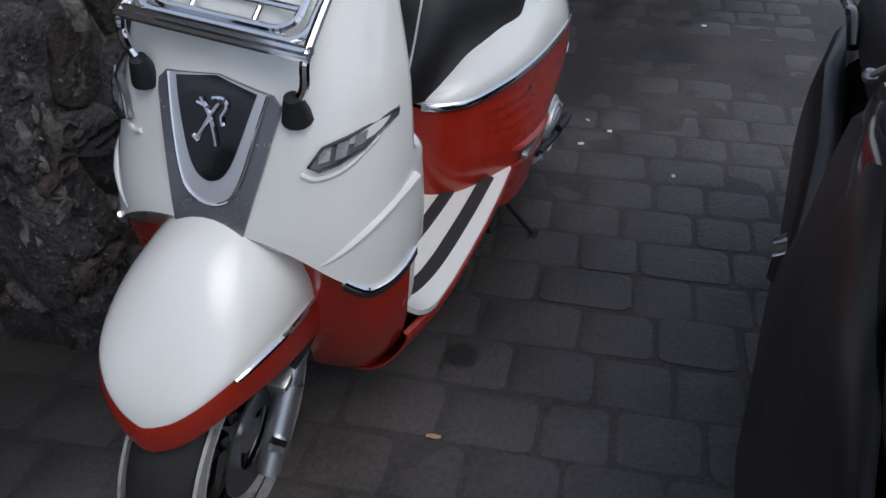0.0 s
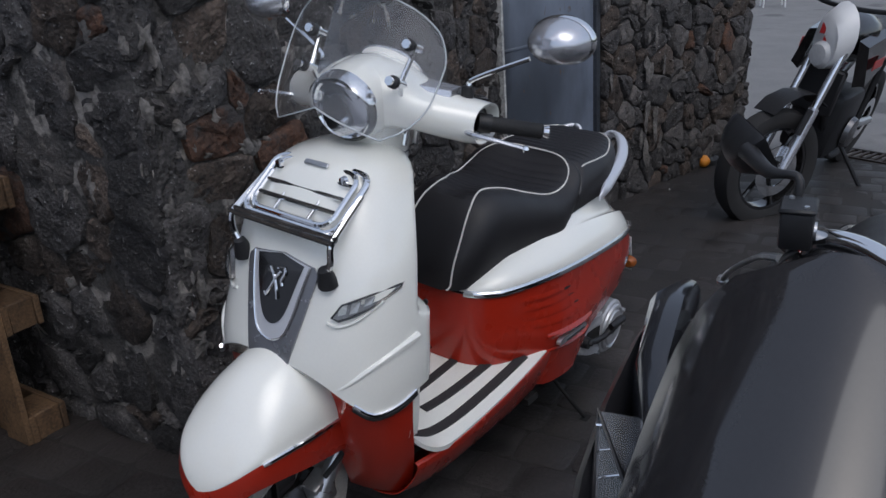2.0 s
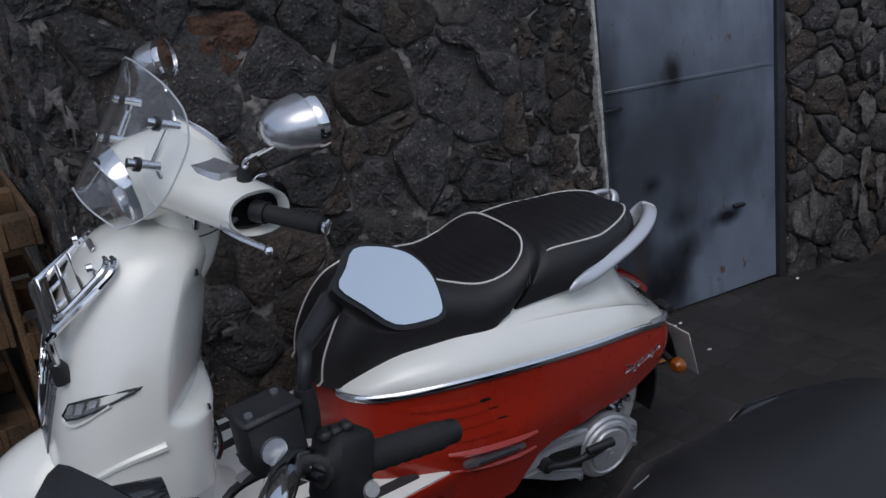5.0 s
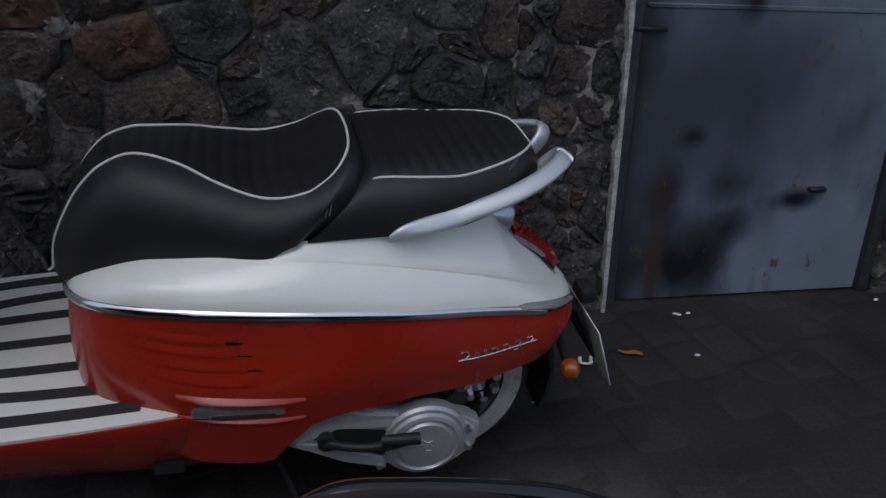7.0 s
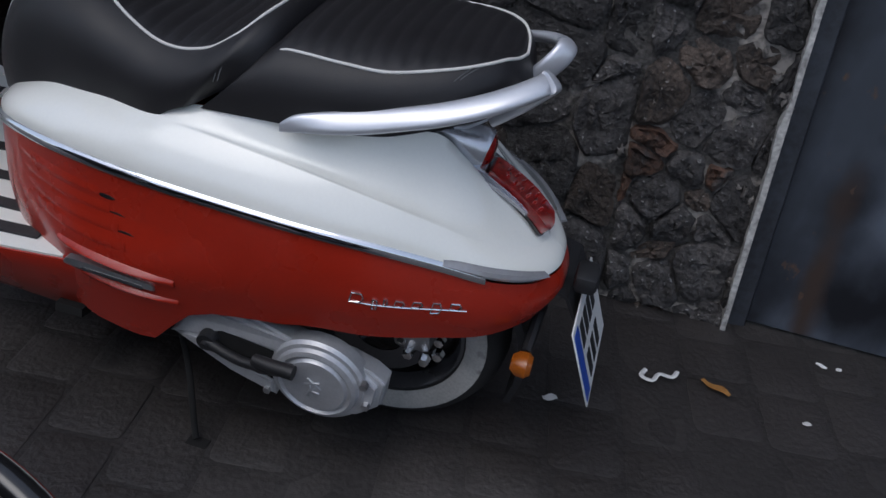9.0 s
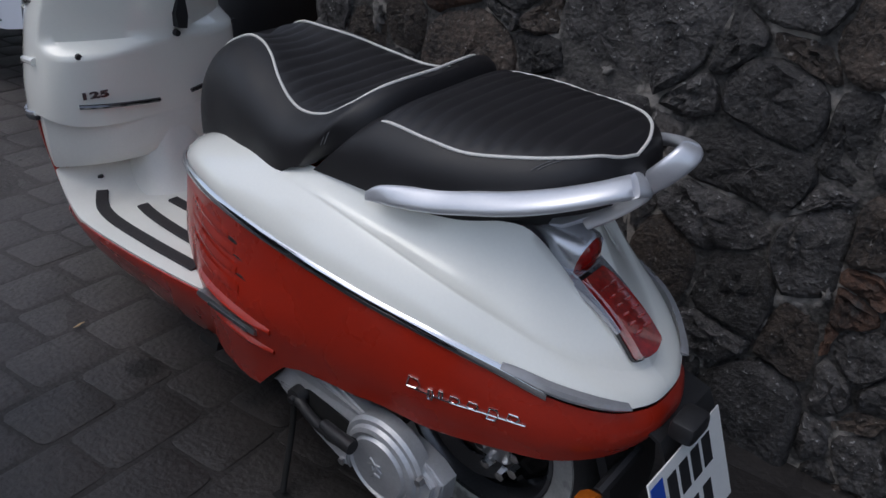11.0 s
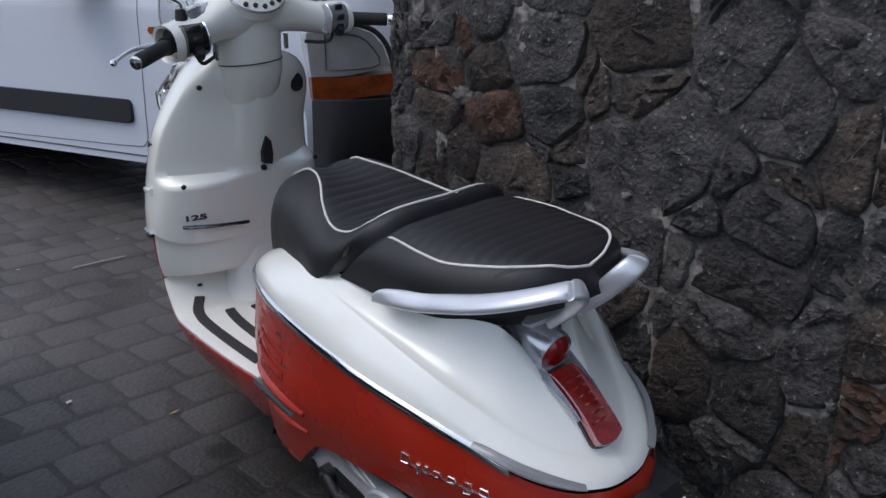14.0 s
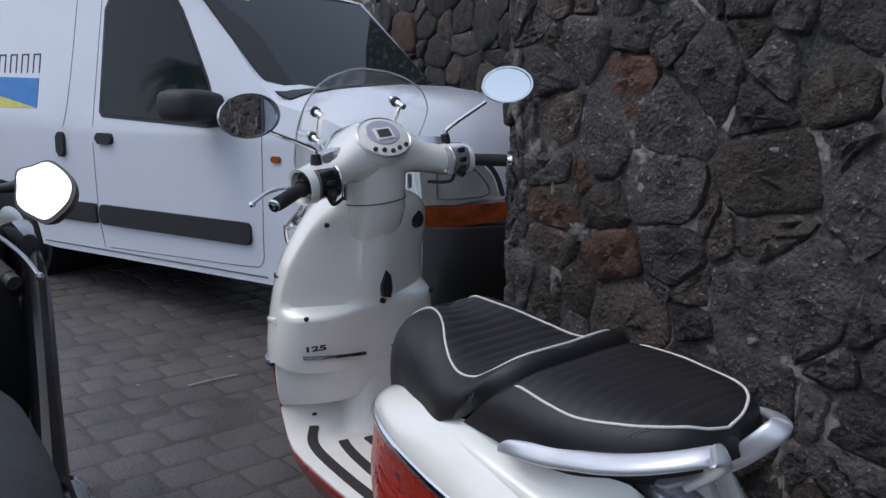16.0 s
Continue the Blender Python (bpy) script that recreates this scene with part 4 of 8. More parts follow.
# grab rails: flat blades that sweep round the cushion and fold in to the bracket
RAIL = [((0.122, 0.207, 0.681), (0.122, 0.209, 0.668), 0.004), ((0.098, 0.203, 0.697), (0.100, 0.209, 0.673), 0.010), ((0.05, 0.188, 0.706), (0.05, 0.208, 0.682), 0.013), ((0.0, 0.176, 0.715), (0.0, 0.199, 0.690), 0.014),
        ((-0.05, 0.168, 0.727), (-0.05, 0.192, 0.704), 0.014), ((-0.10, 0.156, 0.740), (-0.10, 0.184, 0.719), 0.014), ((-0.15, 0.139, 0.756), (-0.152, 0.170, 0.737), 0.014),
        ((-0.19, 0.116, 0.770), (-0.197, 0.148, 0.754), 0.014), ((-0.215, 0.092, 0.779), (-0.232, 0.118, 0.766), 0.014), ((-0.221, 0.070, 0.779), (-0.248, 0.088, 0.765), 0.013),
        ((-0.208, 0.055, 0.760), (-0.236, 0.068, 0.744), 0.013), ((-0.178, 0.049, 0.725), (-0.200, 0.061, 0.706), 0.013), ((-0.140, 0.047, 0.690), (-0.158, 0.057, 0.670), 0.013)]
hi = smooth([r[0] for r in RAIL], 4)
lo = smooth([r[1] for r in RAIL], 4)
th = smooth([(r[2], 0, 0) for r in RAIL], 4)
for side in (1, -1):
    rows = []
    for i, (a, b, c) in enumerate(zip(hi, lo, th)):
        d = (hi[min(i + 1, len(hi) - 1)] - hi[max(i - 1, 0)]).normalized()
        across = b - a
        n_ = d.cross(across).normalized()
        if n_.dot(V(-0.25, 1.0, 0.9)) < 0 and i < 34:
            n_ = -n_
        ring = []
        for q in range(14):
            al = 2 * math.pi * q / 14
            ring.append((a + b) / 2 + across * 0.56 * math.copysign(abs(math.cos(al)) ** 0.8, math.cos(al)) + n_ * c.x * 0.62 * math.copysign(abs(math.sin(al)) ** 0.8, math.sin(al)))
        rows.append([V(p.x, p.y if side > 0 else -p.y + 0.034, p.z) for p in ring])
    part("grab_rail", loft(rows), SATIN, SC, "satin silver passenger grab rail", sharp=60)
part("rail_bracket", loft([[V(x, 0.026 + y, z + dz) for y, dz in ((-w, -0.004), (-w * 0.8, 0.010), (w * 0.8, 0.010), (w, -0.004), (w * 0.8, -0.012), (-w * 0.8, -0.012))]
                            for x, w, z in ((-0.185, 0.030, 0.716), (-0.155, 0.036, 0.692), (-0.12, 0.040, 0.668), (-0.08, 0.036, 0.655))]), SATIN, SC, "silver rail bracket")
part("seat_base", loft([[V(x, y, z) for y, z in ((-w, 0.655), (w, 0.655), (w, 0.685), (-w, 0.685))] for x, w in ((0.1, 0.12), (-0.06, 0.105), (-0.11, 0.05))]), BLACKP, SC, "black seat pan")
# tail lamps
lamp_turn = Matrix.Rotation(radians(-14), 4, "Y")
part("lamp_housing", lathe([(0.0, 0.045), (0.034, 0.045), (0.037, 0.0), (0.037, -0.045), (0.034, -0.052), (0.031, -0.046), (0.0, -0.046)], 28, "x", (-0.102, 0.036, 0.626), lamp_turn), SILVER, SC, "silver round tail lamp housing")
part("tail_lamp", lathe([(0.0, -0.064), (0.016, -0.062), (0.027, -0.056), (0.0325, -0.047), (0.0, -0.040)], 28, "x", (-0.102, 0.036, 0.626), lamp_turn), REDLENS, SC, "round red tail lamp lens")


def tail_place(u, v, w):
    """u runs down the tail from 0 to 1, v across, w outwards."""
    base = V(-0.150, 0.036, 0.584).lerp(V(-0.272, 0.036, 0.492), u)
    return base + V(-0.06, 0, 0.07).normalized() * (w + 0.010 * math.sin(math.pi * u)) + V(0, v, 0)


def shield_outline(w0, w1, a, b, n=8):
    left = [(lerp(a, b, i / n), lerp(w0, w1, (i / n) ** 1.4)) for i in range(n)]
    tip = [(b + 0.09 * math.sin(math.pi * i / 8), w1 * math.cos(math.pi * i / 8)) for i in range(9)]
    return [(u, v) for u, v in left] + tip + [(u, -v) for u, v in reversed(left)]


part("brake_lamp", slab(shield_outline(0.027, 0.029, 0.04, 0.88), 0.016, lambda u, v, w: tail_place(u, v, w), 0.004), REDLENS, SC, "long red brake lamp lens")
part("lamp_well", slab(shield_outline(0.029, 0.031, -0.2, 0.885), 0.006, lambda u, v, w: tail_place(u, v, w - 0.006), 0.002), GLOSSBLACK, SC, "dark well under the brake lamp")
for q in (1, -1):
    rows = []
    for n in range(11):
        u = lerp(-0.42, 0.62, n / 10)
        v0, v1 = lerp(0.050, 0.036, n / 10), lerp(0.020, 0.0305, min(1, n / 6))
        rows.append([tail_place(u, q * v0, 0.000), tail_place(u, q * v0, 0.010 - 0.004 * n / 10), tail_place(u, q * v1, 0.012 - 0.005 * n / 10), tail_place(u, q * v1, -0.004)])
    part("lamp_bezel", loft(rows), SILVER, SC, "silver lamp bezel")
part("tail_fin", loft([[tail_place(u, v, w) for v, w in ((-h, -0.01), (-h * 0.8, 0.012), (h * 0.8, 0.012), (h, -0.01))] for u, h in ((-0.55, 0.046), (-0.25, 0.042), (0.0, 0.036))]), SILVER, SC)
for i in range(12):
    u, v = 0.22 + 0.1 * (i // 2), (-0.012, 0.012)[i % 2]
    p = tail_place(u, v, 0.0165)
    part("lamp_segment", lathe([(0.0, 0.001), (0.006, 0.0), (0.0065, -0.002)], 8, "x", p, Matrix.Rotation(radians(130), 4, "Y")), REDLENS, SC)

# joined chrome strokes of the name badge, left unlettered
def badge_line(pts, s_):
    return [V(x, s_ * (panel_y(x, z) + 0.0015) + (0 if s_ > 0 else 0.062 * max(0, min(1, (0.1 - x) / 0.27)) ** 2), z) for x, z in pts]


for s_ in (1, -1):
    part("badge_bar", tube(badge_line([(-0.010 - 0.0117 * q, 0.4335 - 0.0004 * q) for q in range(16)], s_), 0.0016, 6), CHROME, SC)
    for cx, w_, z0, z1 in ((-0.022, 0.011, 0.434, 0.452), (-0.050, 0.004, 0.424, 0.443), (-0.066, 0.003, 0.433, 0.446), (-0.086, 0.008, 0.432, 0.443), (-0.112, 0.008, 0.431, 0.442), (-0.140, 0.008, 0.421, 0.441), (-0.168, 0.009, 0.429, 0.440)):
        lp = [(cx + w_, z0), (cx + w_ * 0.6, z1), (cx - w_ * 0.7, z1 - 0.001), (cx - w_, (z0 + z1) / 2), (cx - w_ * 0.5, z0)]
        part("badge_bar", tube(badge_line(lp, s_), 0.0017, 6, closed=True), CHROME, SC)

# footboard and skirts
def floor_base(x):
    return 0.361 - 0.065 * (x - 0.53)


def floor_z(x):
    """The footboard: level, then curving up towards the leg shield."""
    return floor_base(x) + 5.2 * max(0, x - 0.945) ** 2


EDGE = [(0.50, 0.266), (0.60, 0.271), (0.72, 0.273), (0.85, 0.271), (0.93, 0.266), (0.98, 0.260), (1.03, 0.252), (1.068, 0.245)]
edge = smooth([(x, y, 0) for x, y in EDGE], 5)
rings = []
for p in edge:
    z = floor_z(p.x)
    rings.append([V(p.x, y, z + dz) for y, dz in ((-p.y, 0), (-p.y + 0.012, 0.004), (0, 0.004), (p.y - 0.012, 0.004), (p.y, 0), (p.y, -0.012), (0, -0.014), (-p.y, -0.012))])
part("footboard", loft(rings), MATWHITE, SC, "white footboard")


def strip(pts, w):
    ln = smooth([(x, y, floor_z(x) + 0.0045) for x, y in pts], 5)
    rg = []
    for i, p in enumerate(ln):
        d = (ln[min(i + 1, len(ln) - 1)] - ln[max(0, i - 1)]).normalized()
        s = V(-d.y, d.x, 0).normalized() * w
        rg.append([p - s, p + s, p + s * 0.85 + V(0, 0, 0.004), p - s * 0.85 + V(0, 0, 0.004)])
    return loft(rg)


for s in (1, -1):
    part("floor_strip", strip([(1.002, 0.182 * s), (0.975, 0.200 * s), (0.93, 0.215 * s), (0.85, 0.226 * s), (0.70, 0.231 * s), (0.565, 0.231 * s)], 0.014), MATRUBBER, SC, "black rubber strip")
    part("floor_strip", strip([(0.897, 0.146 * s), (0.84, 0.157 * s), (0.75, 0.166 * s), (0.62, 0.172 * s)], 0.0135), MATRUBBER, SC)
    part("floor_strip", strip([(0.872, 0.086 * s), (0.78, 0.090 * s), (0.66, 0.092 * s)], 0.0125), MATRUBBER, SC)
part("floor_strip", strip([(0.880, 0.0), (0.80, 0.0), (0.665, 0.0)], 0.0125), MATRUBBER, SC)
rings = []
for x, y, zb, wb in ((0.285, 0.250, 0.300, 0.236), (0.315, 0.258, 0.255, 0.225), (0.345, 0.263, 0.222, 0.212), (0.40, 0.267, 0.172, 0.182), (0.50, 0.270, 0.150, 0.175), (0.60, 0.275, 0.155, 0.175), (0.72, 0.277, 0.165, 0.175),
                     (0.85, 0.275, 0.172, 0.175), (0.93, 0.269, 0.178, 0.175), (0.99, 0.258, 0.183, 0.168), (1.05, 0.244, 0.195, 0.158)):
    zt = min(floor_base(x) - 0.003, 0.372)
    rings.append(smooth([(x, y - 0.010, zt), (x, y, zt - 0.012), (x, lerp(y, wb, 0.2), lerp(zt, zb, 0.45)), (x, lerp(y, wb, 0.65), lerp(zt, zb, 0.85)), (x, wb - 0.02, zb), (x, wb - 0.07, zb)], 3))
both("side_skirt", solid(loft(rings, around=False), 0.003), RED, SC, "red footboard skirt")

# leg shield
LEVELS = [(0.988, 1.035, 0.955, 0.050, 0.905), (0.978, 1.065, 0.953, 0.090, 0.892), (0.955, 1.098, 0.955, 0.122, 0.884), (0.92, 1.130, 0.966, 0.147, 0.880), (0.85, 1.168, 1.000, 0.183, 0.890),
          (0.78, 1.198, 1.030, 0.211, 0.905), (0.70, 1.220, 1.050, 0.229, 0.925), (0.64, 1.236, 1.058, 0.239, 0.940), (0.605, 1.243, 1.064, 0.248, 0.948), (0.57, 1.246, 1.070, 0.252, 0.955)]


def level(z):
    zs = [(l[0], l[1:]) for l in reversed(LEVELS)]
    return [curve1(z, [(a, b[i]) for a, b in zs]) for i in range(4)]


def shield_x(y, z, grow=0.0):
    xf, xe, ye, xr = level(z)
    q = min(0.9999, abs(y) / ye)
    return xe + (xf - xe) * (1 - q ** 2.8) ** (1 / 2.8) + grow


def shield_rear(y, z):
    xf, xe, ye, xr = level(z)
    q = min(0.9999, abs(y) / ye)
    hump = 1 if z < 0.66 else 0
    n = 2.8 if z < 0.668 else lerp(2.8, 1.25, min(1, (z - 0.668) / 0.022))
    if z > 0.9:
        n = lerp(1.3, 2.2, min(1, (z - 0.9) / 0.06))
    return xe - (xe - xr) * (1 - q ** n) ** (1 / n)


rings = []
zs = [0.988, 0.984, 0.978, 0.968, 0.955, 0.94, 0.92, 0.89, 0.85, 0.81, 0.78, 0.74, 0.71, 0.692, 0.684, 0.676, 0.669, 0.66, 0.64, 0.62, 0.605, 0.585, 0.57]
for z in zs:
    xf, xe, ye, xr = level(z)
    r = []
    for j in range(41):
        a = math.pi * (j / 40 - 0.5)
        y = ye * math.copysign(abs(math.sin(a)) ** 0.75, math.sin(a))
        r.append(V(shield_x(y, z), y, z))
    for j in range(1, 32):
        a = math.pi * (0.5 - j / 32)
        y = ye * math.copysign(abs(math.sin(a)) ** 0.75, math.sin(a))
        r.append(V(shield_rear(y, z), y, z))
    low = max(0, (0.64 - z) / 0.07)
    for p in r:
        if z < 0.64:
            p.z += low * curve1(p.x, [(0.95, -0.06), (1.06, -0.034), (1.12, -0.046), (1.18, -0.054), (1.215, -0.022), (1.246, 0.034)])
        if p.y < 0:
            p.y *= curve1(z, [(0.70, 0.92), (0.78, 0.96), (0.86, 1.12), (0.92, 1.22), (0.96, 1.22), (0.99, 1.10)])
    rings.append(r)
rings_shield = rings[-1][:41]
part("leg_shield", loft(rings), WHITE, SC, "glossy white leg shield", sharp=60)
# raised swage line on the shield's side
for s in (1, -1):
    ln = []
    for t in range(13):
        u = t / 12
        y, z = lerp(0.165, 0.240, u ** 0.8), lerp(0.572, 0.650, u)
        ln.append((shield_x(y, z, -0.004) - 0.003 * u, s * (y - 0.001) * (1 if s > 0 else 0.92), z))
    part("swage", tube(ln, [0.004 + 0.005 * i / 12 for i in range(13)], 8), WHITE, SC)
# inner tray and red lower shield
rings = []
for z, xf, xe, ye in ((0.535, 1.205, 1.082, 0.250), (0.46, 1.19, 1.078, 0.249), (0.38, 1.165, 1.064, 0.244), (0.30, 1.13, 1.035, 0.225), (0.22, 1.09, 1.0, 0.195), (0.185, 1.05, 0.97, 0.175)):
    r = []
    for s in (-1, 1):
        side = []
        for j in range(10):
            q = lerp(1.0, 0.42, j / 9)
            y = ye * q
            x = xe + (xf - xe) * max(0, 1 - min(0.9999, q) ** 2.6) ** (1 / 2.6)
            side.append(V(x, s * y, z + (0.045 * max(0, (x - 1.1) / 0.12) if z > 0.5 else 0)))
        side.append(V(xe + 0.02, s * ye * 0.40, z))
        r += side if s == -1 else side[::-1]
    r += [V(xe - 0.004, ye * 0.9, z), V(xe - 0.01, 0, z), V(xe - 0.004, -ye * 0.9, z)]
    rings.append(r)
part("lower_shield", loft(rings), RED, SC, "red lower leg shield")
rings = []
for z, xr, w in ((0.575, 0.956, 0.247), (0.50, 0.955, 0.2485), (0.45, 0.956, 0.2485), (0.428, 0.962, 0.247), (0.414, 0.975, 0.245)):
    rings.append([V(xr + (1.060 - xr) * abs(j / 12 - 1) ** 2.6, w * (j / 12 - 1), z) for j in range(25)] + [V(1.086, w * 0.99, z), V(1.086, -w * 0.99, z)])
part("inner_panel", loft(rings), MATWHITE, SC, "white inner panel above the footboard")
rings = []
for z, xr, w in ((0.60, 0.985, 0.060), (0.50, 0.962, 0.066), (0.43, 0.947, 0.074), (0.38, 0.932, 0.084), (0.345, 0.895, 0.104), (0.32, 0.865, 0.122)):
    rings.append([V(xr + 0.05 * abs(j / 8 - 1) ** 3.5, w * (j / 8 - 1), z) for j in range(17)] + [V(1.07, w, z), V(1.07, -w, z)])
part("tunnel_column", loft(rings), MATWHITE, SC, "white centre column of the inner panel", sharp=60)
for s in (1, -1):
    part("floor_bolt", lathe([(0.0, 0.004), (0.006, 0.004), (0.0075, 0.0)], 12, "z", (1.032, 0.165 * s, floor_z(1.032) + 0.004)), BLACKP, SC)
# chrome trims under the white shield
for s in (1, -1):
    ln = [(p.x + 0.001, s * (abs(p.y) + 0.001) * (1 if s > 0 else 0.92), p.z + 0.002) for p in rings_shield if p.y > 0.192 and p.x > (1.071 if s > 0 else 1.13)]
    part("chrome_trim", tube(ln, 0.0052, 8), CHROME, SC, "chrome trim")
    part("trim_shadow_strip", tube([(x - 0.002, y - 0.001 * s, z - 0.009) for x, y, z in ln], 0.006, 8), BLACKP, SC)

# emblem panel
BRIGHTSILVER = mat("bright_silver", (0.74, 0.75, 0.78), 0.25, 0.45, amount=0.05, scale=20, coat=0.6)
EMBLEM = mat("satin_silver", (0.30, 0.305, 0.325), 0.26, 0.7, amount=0.08, scale=20)
def on_shield(off):
    return lambda u, v, w: V(shield_x(u, v, off + w), u, v)


def emblem(top_w, low_w, z0, z1, round_low):
    L = [(-top_w, z1), (top_w, z1)]
    right = [(lerp(top_w, low_w, (i / 8) ** 1.3), lerp(z1, z0, i / 8 * (1 - round_low))) for i in range(1, 9)]
    zr = lerp(z1, z0, 1 - round_low)
    arc = [(low_w * math.cos(a), zr + (z0 - zr) * math.sin(a)) for a in [math.pi * j / 12 for j in range(1, 12)]]
    return L + right + arc + [(-y, z) for y, z in reversed(right)]


def fine(outline, n=3):
    out = []
    for i, (u, v) in enumerate(outline):
        u2, v2 = outline[(i + 1) % len(outline)]
        out += [(lerp(u, u2, j / n), lerp(v, v2, j / n)) for j in range(n)]
    return out


def sheet_on_shield(outline, off, thick, nz=14, ny=10):
    """A thin curved plate that follows the shield inside an outline that is symmetric about y = 0."""
    zmin, zmax = min(v for u, v in outline), max(v for u, v in outline)
    rows = []
    for i in range(nz + 1):
        z = lerp(zmin, zmax, i / nz)
        w = 0.002
        for (u, v), (u2, v2) in zip(outline, outline[1:] + outline[:1]):
            if (v - z) * (v2 - z) <= 0 and v != v2:
                w = max(w, lerp(u, u2, (z - v) / (v2 - v)))
            elif v == v2 and abs(v - z) < 1e-6:
                w = max(w, abs(u), abs(u2))
        rows.append([(w * (2 * j / ny - 1), z) for j in range(ny + 1)])
    fr = [[V(shield_x(y, z, off + thick), y, z) for y, z in r] for r in rows]
    bm = loft(fr, around=False)
    return solid(bm, thick + 0.002)


def crest(widths, off, thick, nz=22, ny=14):
    """A curved plate on the shield: (height, half width) pairs in rising height."""
    rows = []
    for i in range(nz + 1):
        z = lerp(widths[0][0], widths[-1][0], (i / nz) ** 1.4)
        w = curve1(z, widths)
        rows.append([V(shield_x(w * (2 * j / ny - 1), z + 0.012 * (1 - abs(2 * j / ny - 1)) * (i / nz) ** 6, off + thick), w * (2 * j / ny - 1) + 0.004,
                       z + 0.012 * (1 - abs(2 * j / ny - 1)) * (i / nz) ** 6) for j in range(ny + 1)])
    return solid(loft(rows, around=False), thick + 0.004)


part("emblem_surround", crest([(0.596, 0.053), (0.65, 0.064), (0.70, 0.075), (0.75, 0.085), (0.785, 0.0915), (0.80, 0.079)], 0.0, 0.005), EMBLEM, SC, "satin silver emblem surround")
part("emblem_ring", crest([(0.642, 0.006), (0.646, 0.020), (0.655, 0.033), (0.67, 0.042), (0.70, 0.052), (0.75, 0.063), (0.80, 0.074)], 0.004, 0.004), BRIGHTSILVER, SC, "silver U-shaped emblem frame")
rim_u = [(0.80, 0.074), (0.75, 0.063), (0.70, 0.052), (0.67, 0.042), (0.655, 0.033), (0.646, 0.020), (0.642, 0.006)]
rim_u = rim_u + [(z, -w) for z, w in reversed(rim_u)]
part("emblem_edge", tube(smooth([(shield_x(w, z, 0.0085), w + 0.004, z) for z, w in rim_u], 3), 0.0022, 6), CHROME, SC, "thin chrome edge")
part("emblem_plate", crest([(0.674, 0.004), (0.678, 0.014), (0.688, 0.024), (0.705, 0.033), (0.74, 0.044), (0.80, 0.060)], 0.007, 0.003), GLOSSBLACK, SC, "gloss black emblem plate")
for pts in ([(-0.018, 0.80), (0.0, 0.775), (0.012, 0.745), (0.018, 0.722)], [(0.018, 0.797), (0.004, 0.775), (-0.008, 0.75), (-0.02, 0.728)],
            [(0.004, 0.803), (0.024, 0.806), (0.032, 0.793), (0.024, 0.775), (0.028, 0.76)], [(-0.024, 0.790), (-0.006, 0.786), (0.0, 0.775)], [(-0.028, 0.731), (-0.018, 0.722)]):
    part("emblem_mark", tube(smooth([(shield_x(y, z, 0.012), y, z) for y, z in [(0.003 + 0.78 * (y - 0.003), 0.757 + 0.74 * (z - 0.765)) for y, z in pts]], 3), 0.0032, 6), CHROME, SC)

# front indicators
LENSGREY = mat("grey_lens", (0.42, 0.43, 0.44), 0.12, 0.3, amount=0.3, scale=120, coat=1.0)
for s in (1, -1):
    outl = [(0.136, 0.716), (0.150, 0.742), (0.178, 0.756), (0.2125, 0.768), (0.2135, 0.762), (0.195, 0.738), (0.172, 0.722), (0.15, 0.712)]
    bm = bmesh.new()
    for layer in range(1):
        face = [V(shield_x(y, z, 0.006), s * (y + 0.003), z) for y, z in outl]
        back = [V(shield_x(y, z, -0.004), s * y, z) for y, z in outl]
        bm = loft([back, face])
    part("front_indicator", bm, SMOKE, SC, "smoked front indicator lens")
    ring4 = [V(shield_x(y, z, 0.007), s * (y + 0.003), z) for y, z in outl]
    part("lens_frame", tube(ring4, 0.0022, 6, closed=True), GLOSSBLACK, SC)
    for y0, y1, z0, z1 in ((0.147, 0.160, 0.722, 0.741), (0.166, 0.178, 0.727, 0.748), (0.184, 0.194, 0.741, 0.755)):
        quad = ((y0, z0), (y1, z0 + 0.005), (y1, z1 + 0.004), (y0, z1))
        part("lens_segment", loft([[V(shield_x(y, z, 0.004), s * (y + 0.003), z) for y, z in quad], [V(shield_x(y, z, 0.0075), s * (y + 0.0035), z) for y, z in quad]]), LENSGREY, SC)
    ln = smooth([(shield_x(y, z, 0.001), s * (y + 0.001) * (1 if s > 0 else 0.92), z) for y, z in ((0.128, 0.703), (0.15, 0.699), (0.18, 0.714), (0.205, 0.745))], 4)
    part("indicator_rim", tube(ln, 0.004, 8), WHITE, SC)
part("vent_slot", box((0.004, 0.062, 0.012), (1.088, 0, 0.968), 0.002, 1, turn=Matrix.Rotation(radians(-52), 4, "Y")), ALU, SC)

# front rack of chrome bars
def rack_at(u, y, h=0.0):
    """u from 0 (upper end) to 1 (lower end) of the rack's plane."""
    return V(1.062, y, 0.946).lerp(V(1.172, y, 0.862), u) + V(0.58, 0, 0.81) * h


def round_loop(w, u0, u1, h, c=0.03):
    pts = []
    L = (u1 - u0) * 0.15
    for cy, cu, a0 in ((w - c, u0 + c / 0.15, -90), (w - c, u1 - c / 0.15, 0), (-w + c, u1 - c / 0.15, 90), (-w + c, u0 + c / 0.15, 180)):
        for i in range(6):
            a = radians(a0 + 18 * i)
            pts.append(rack_at(cu + c / 0.15 * math.sin(a), cy + c * math.cos(a), h))
    return pts


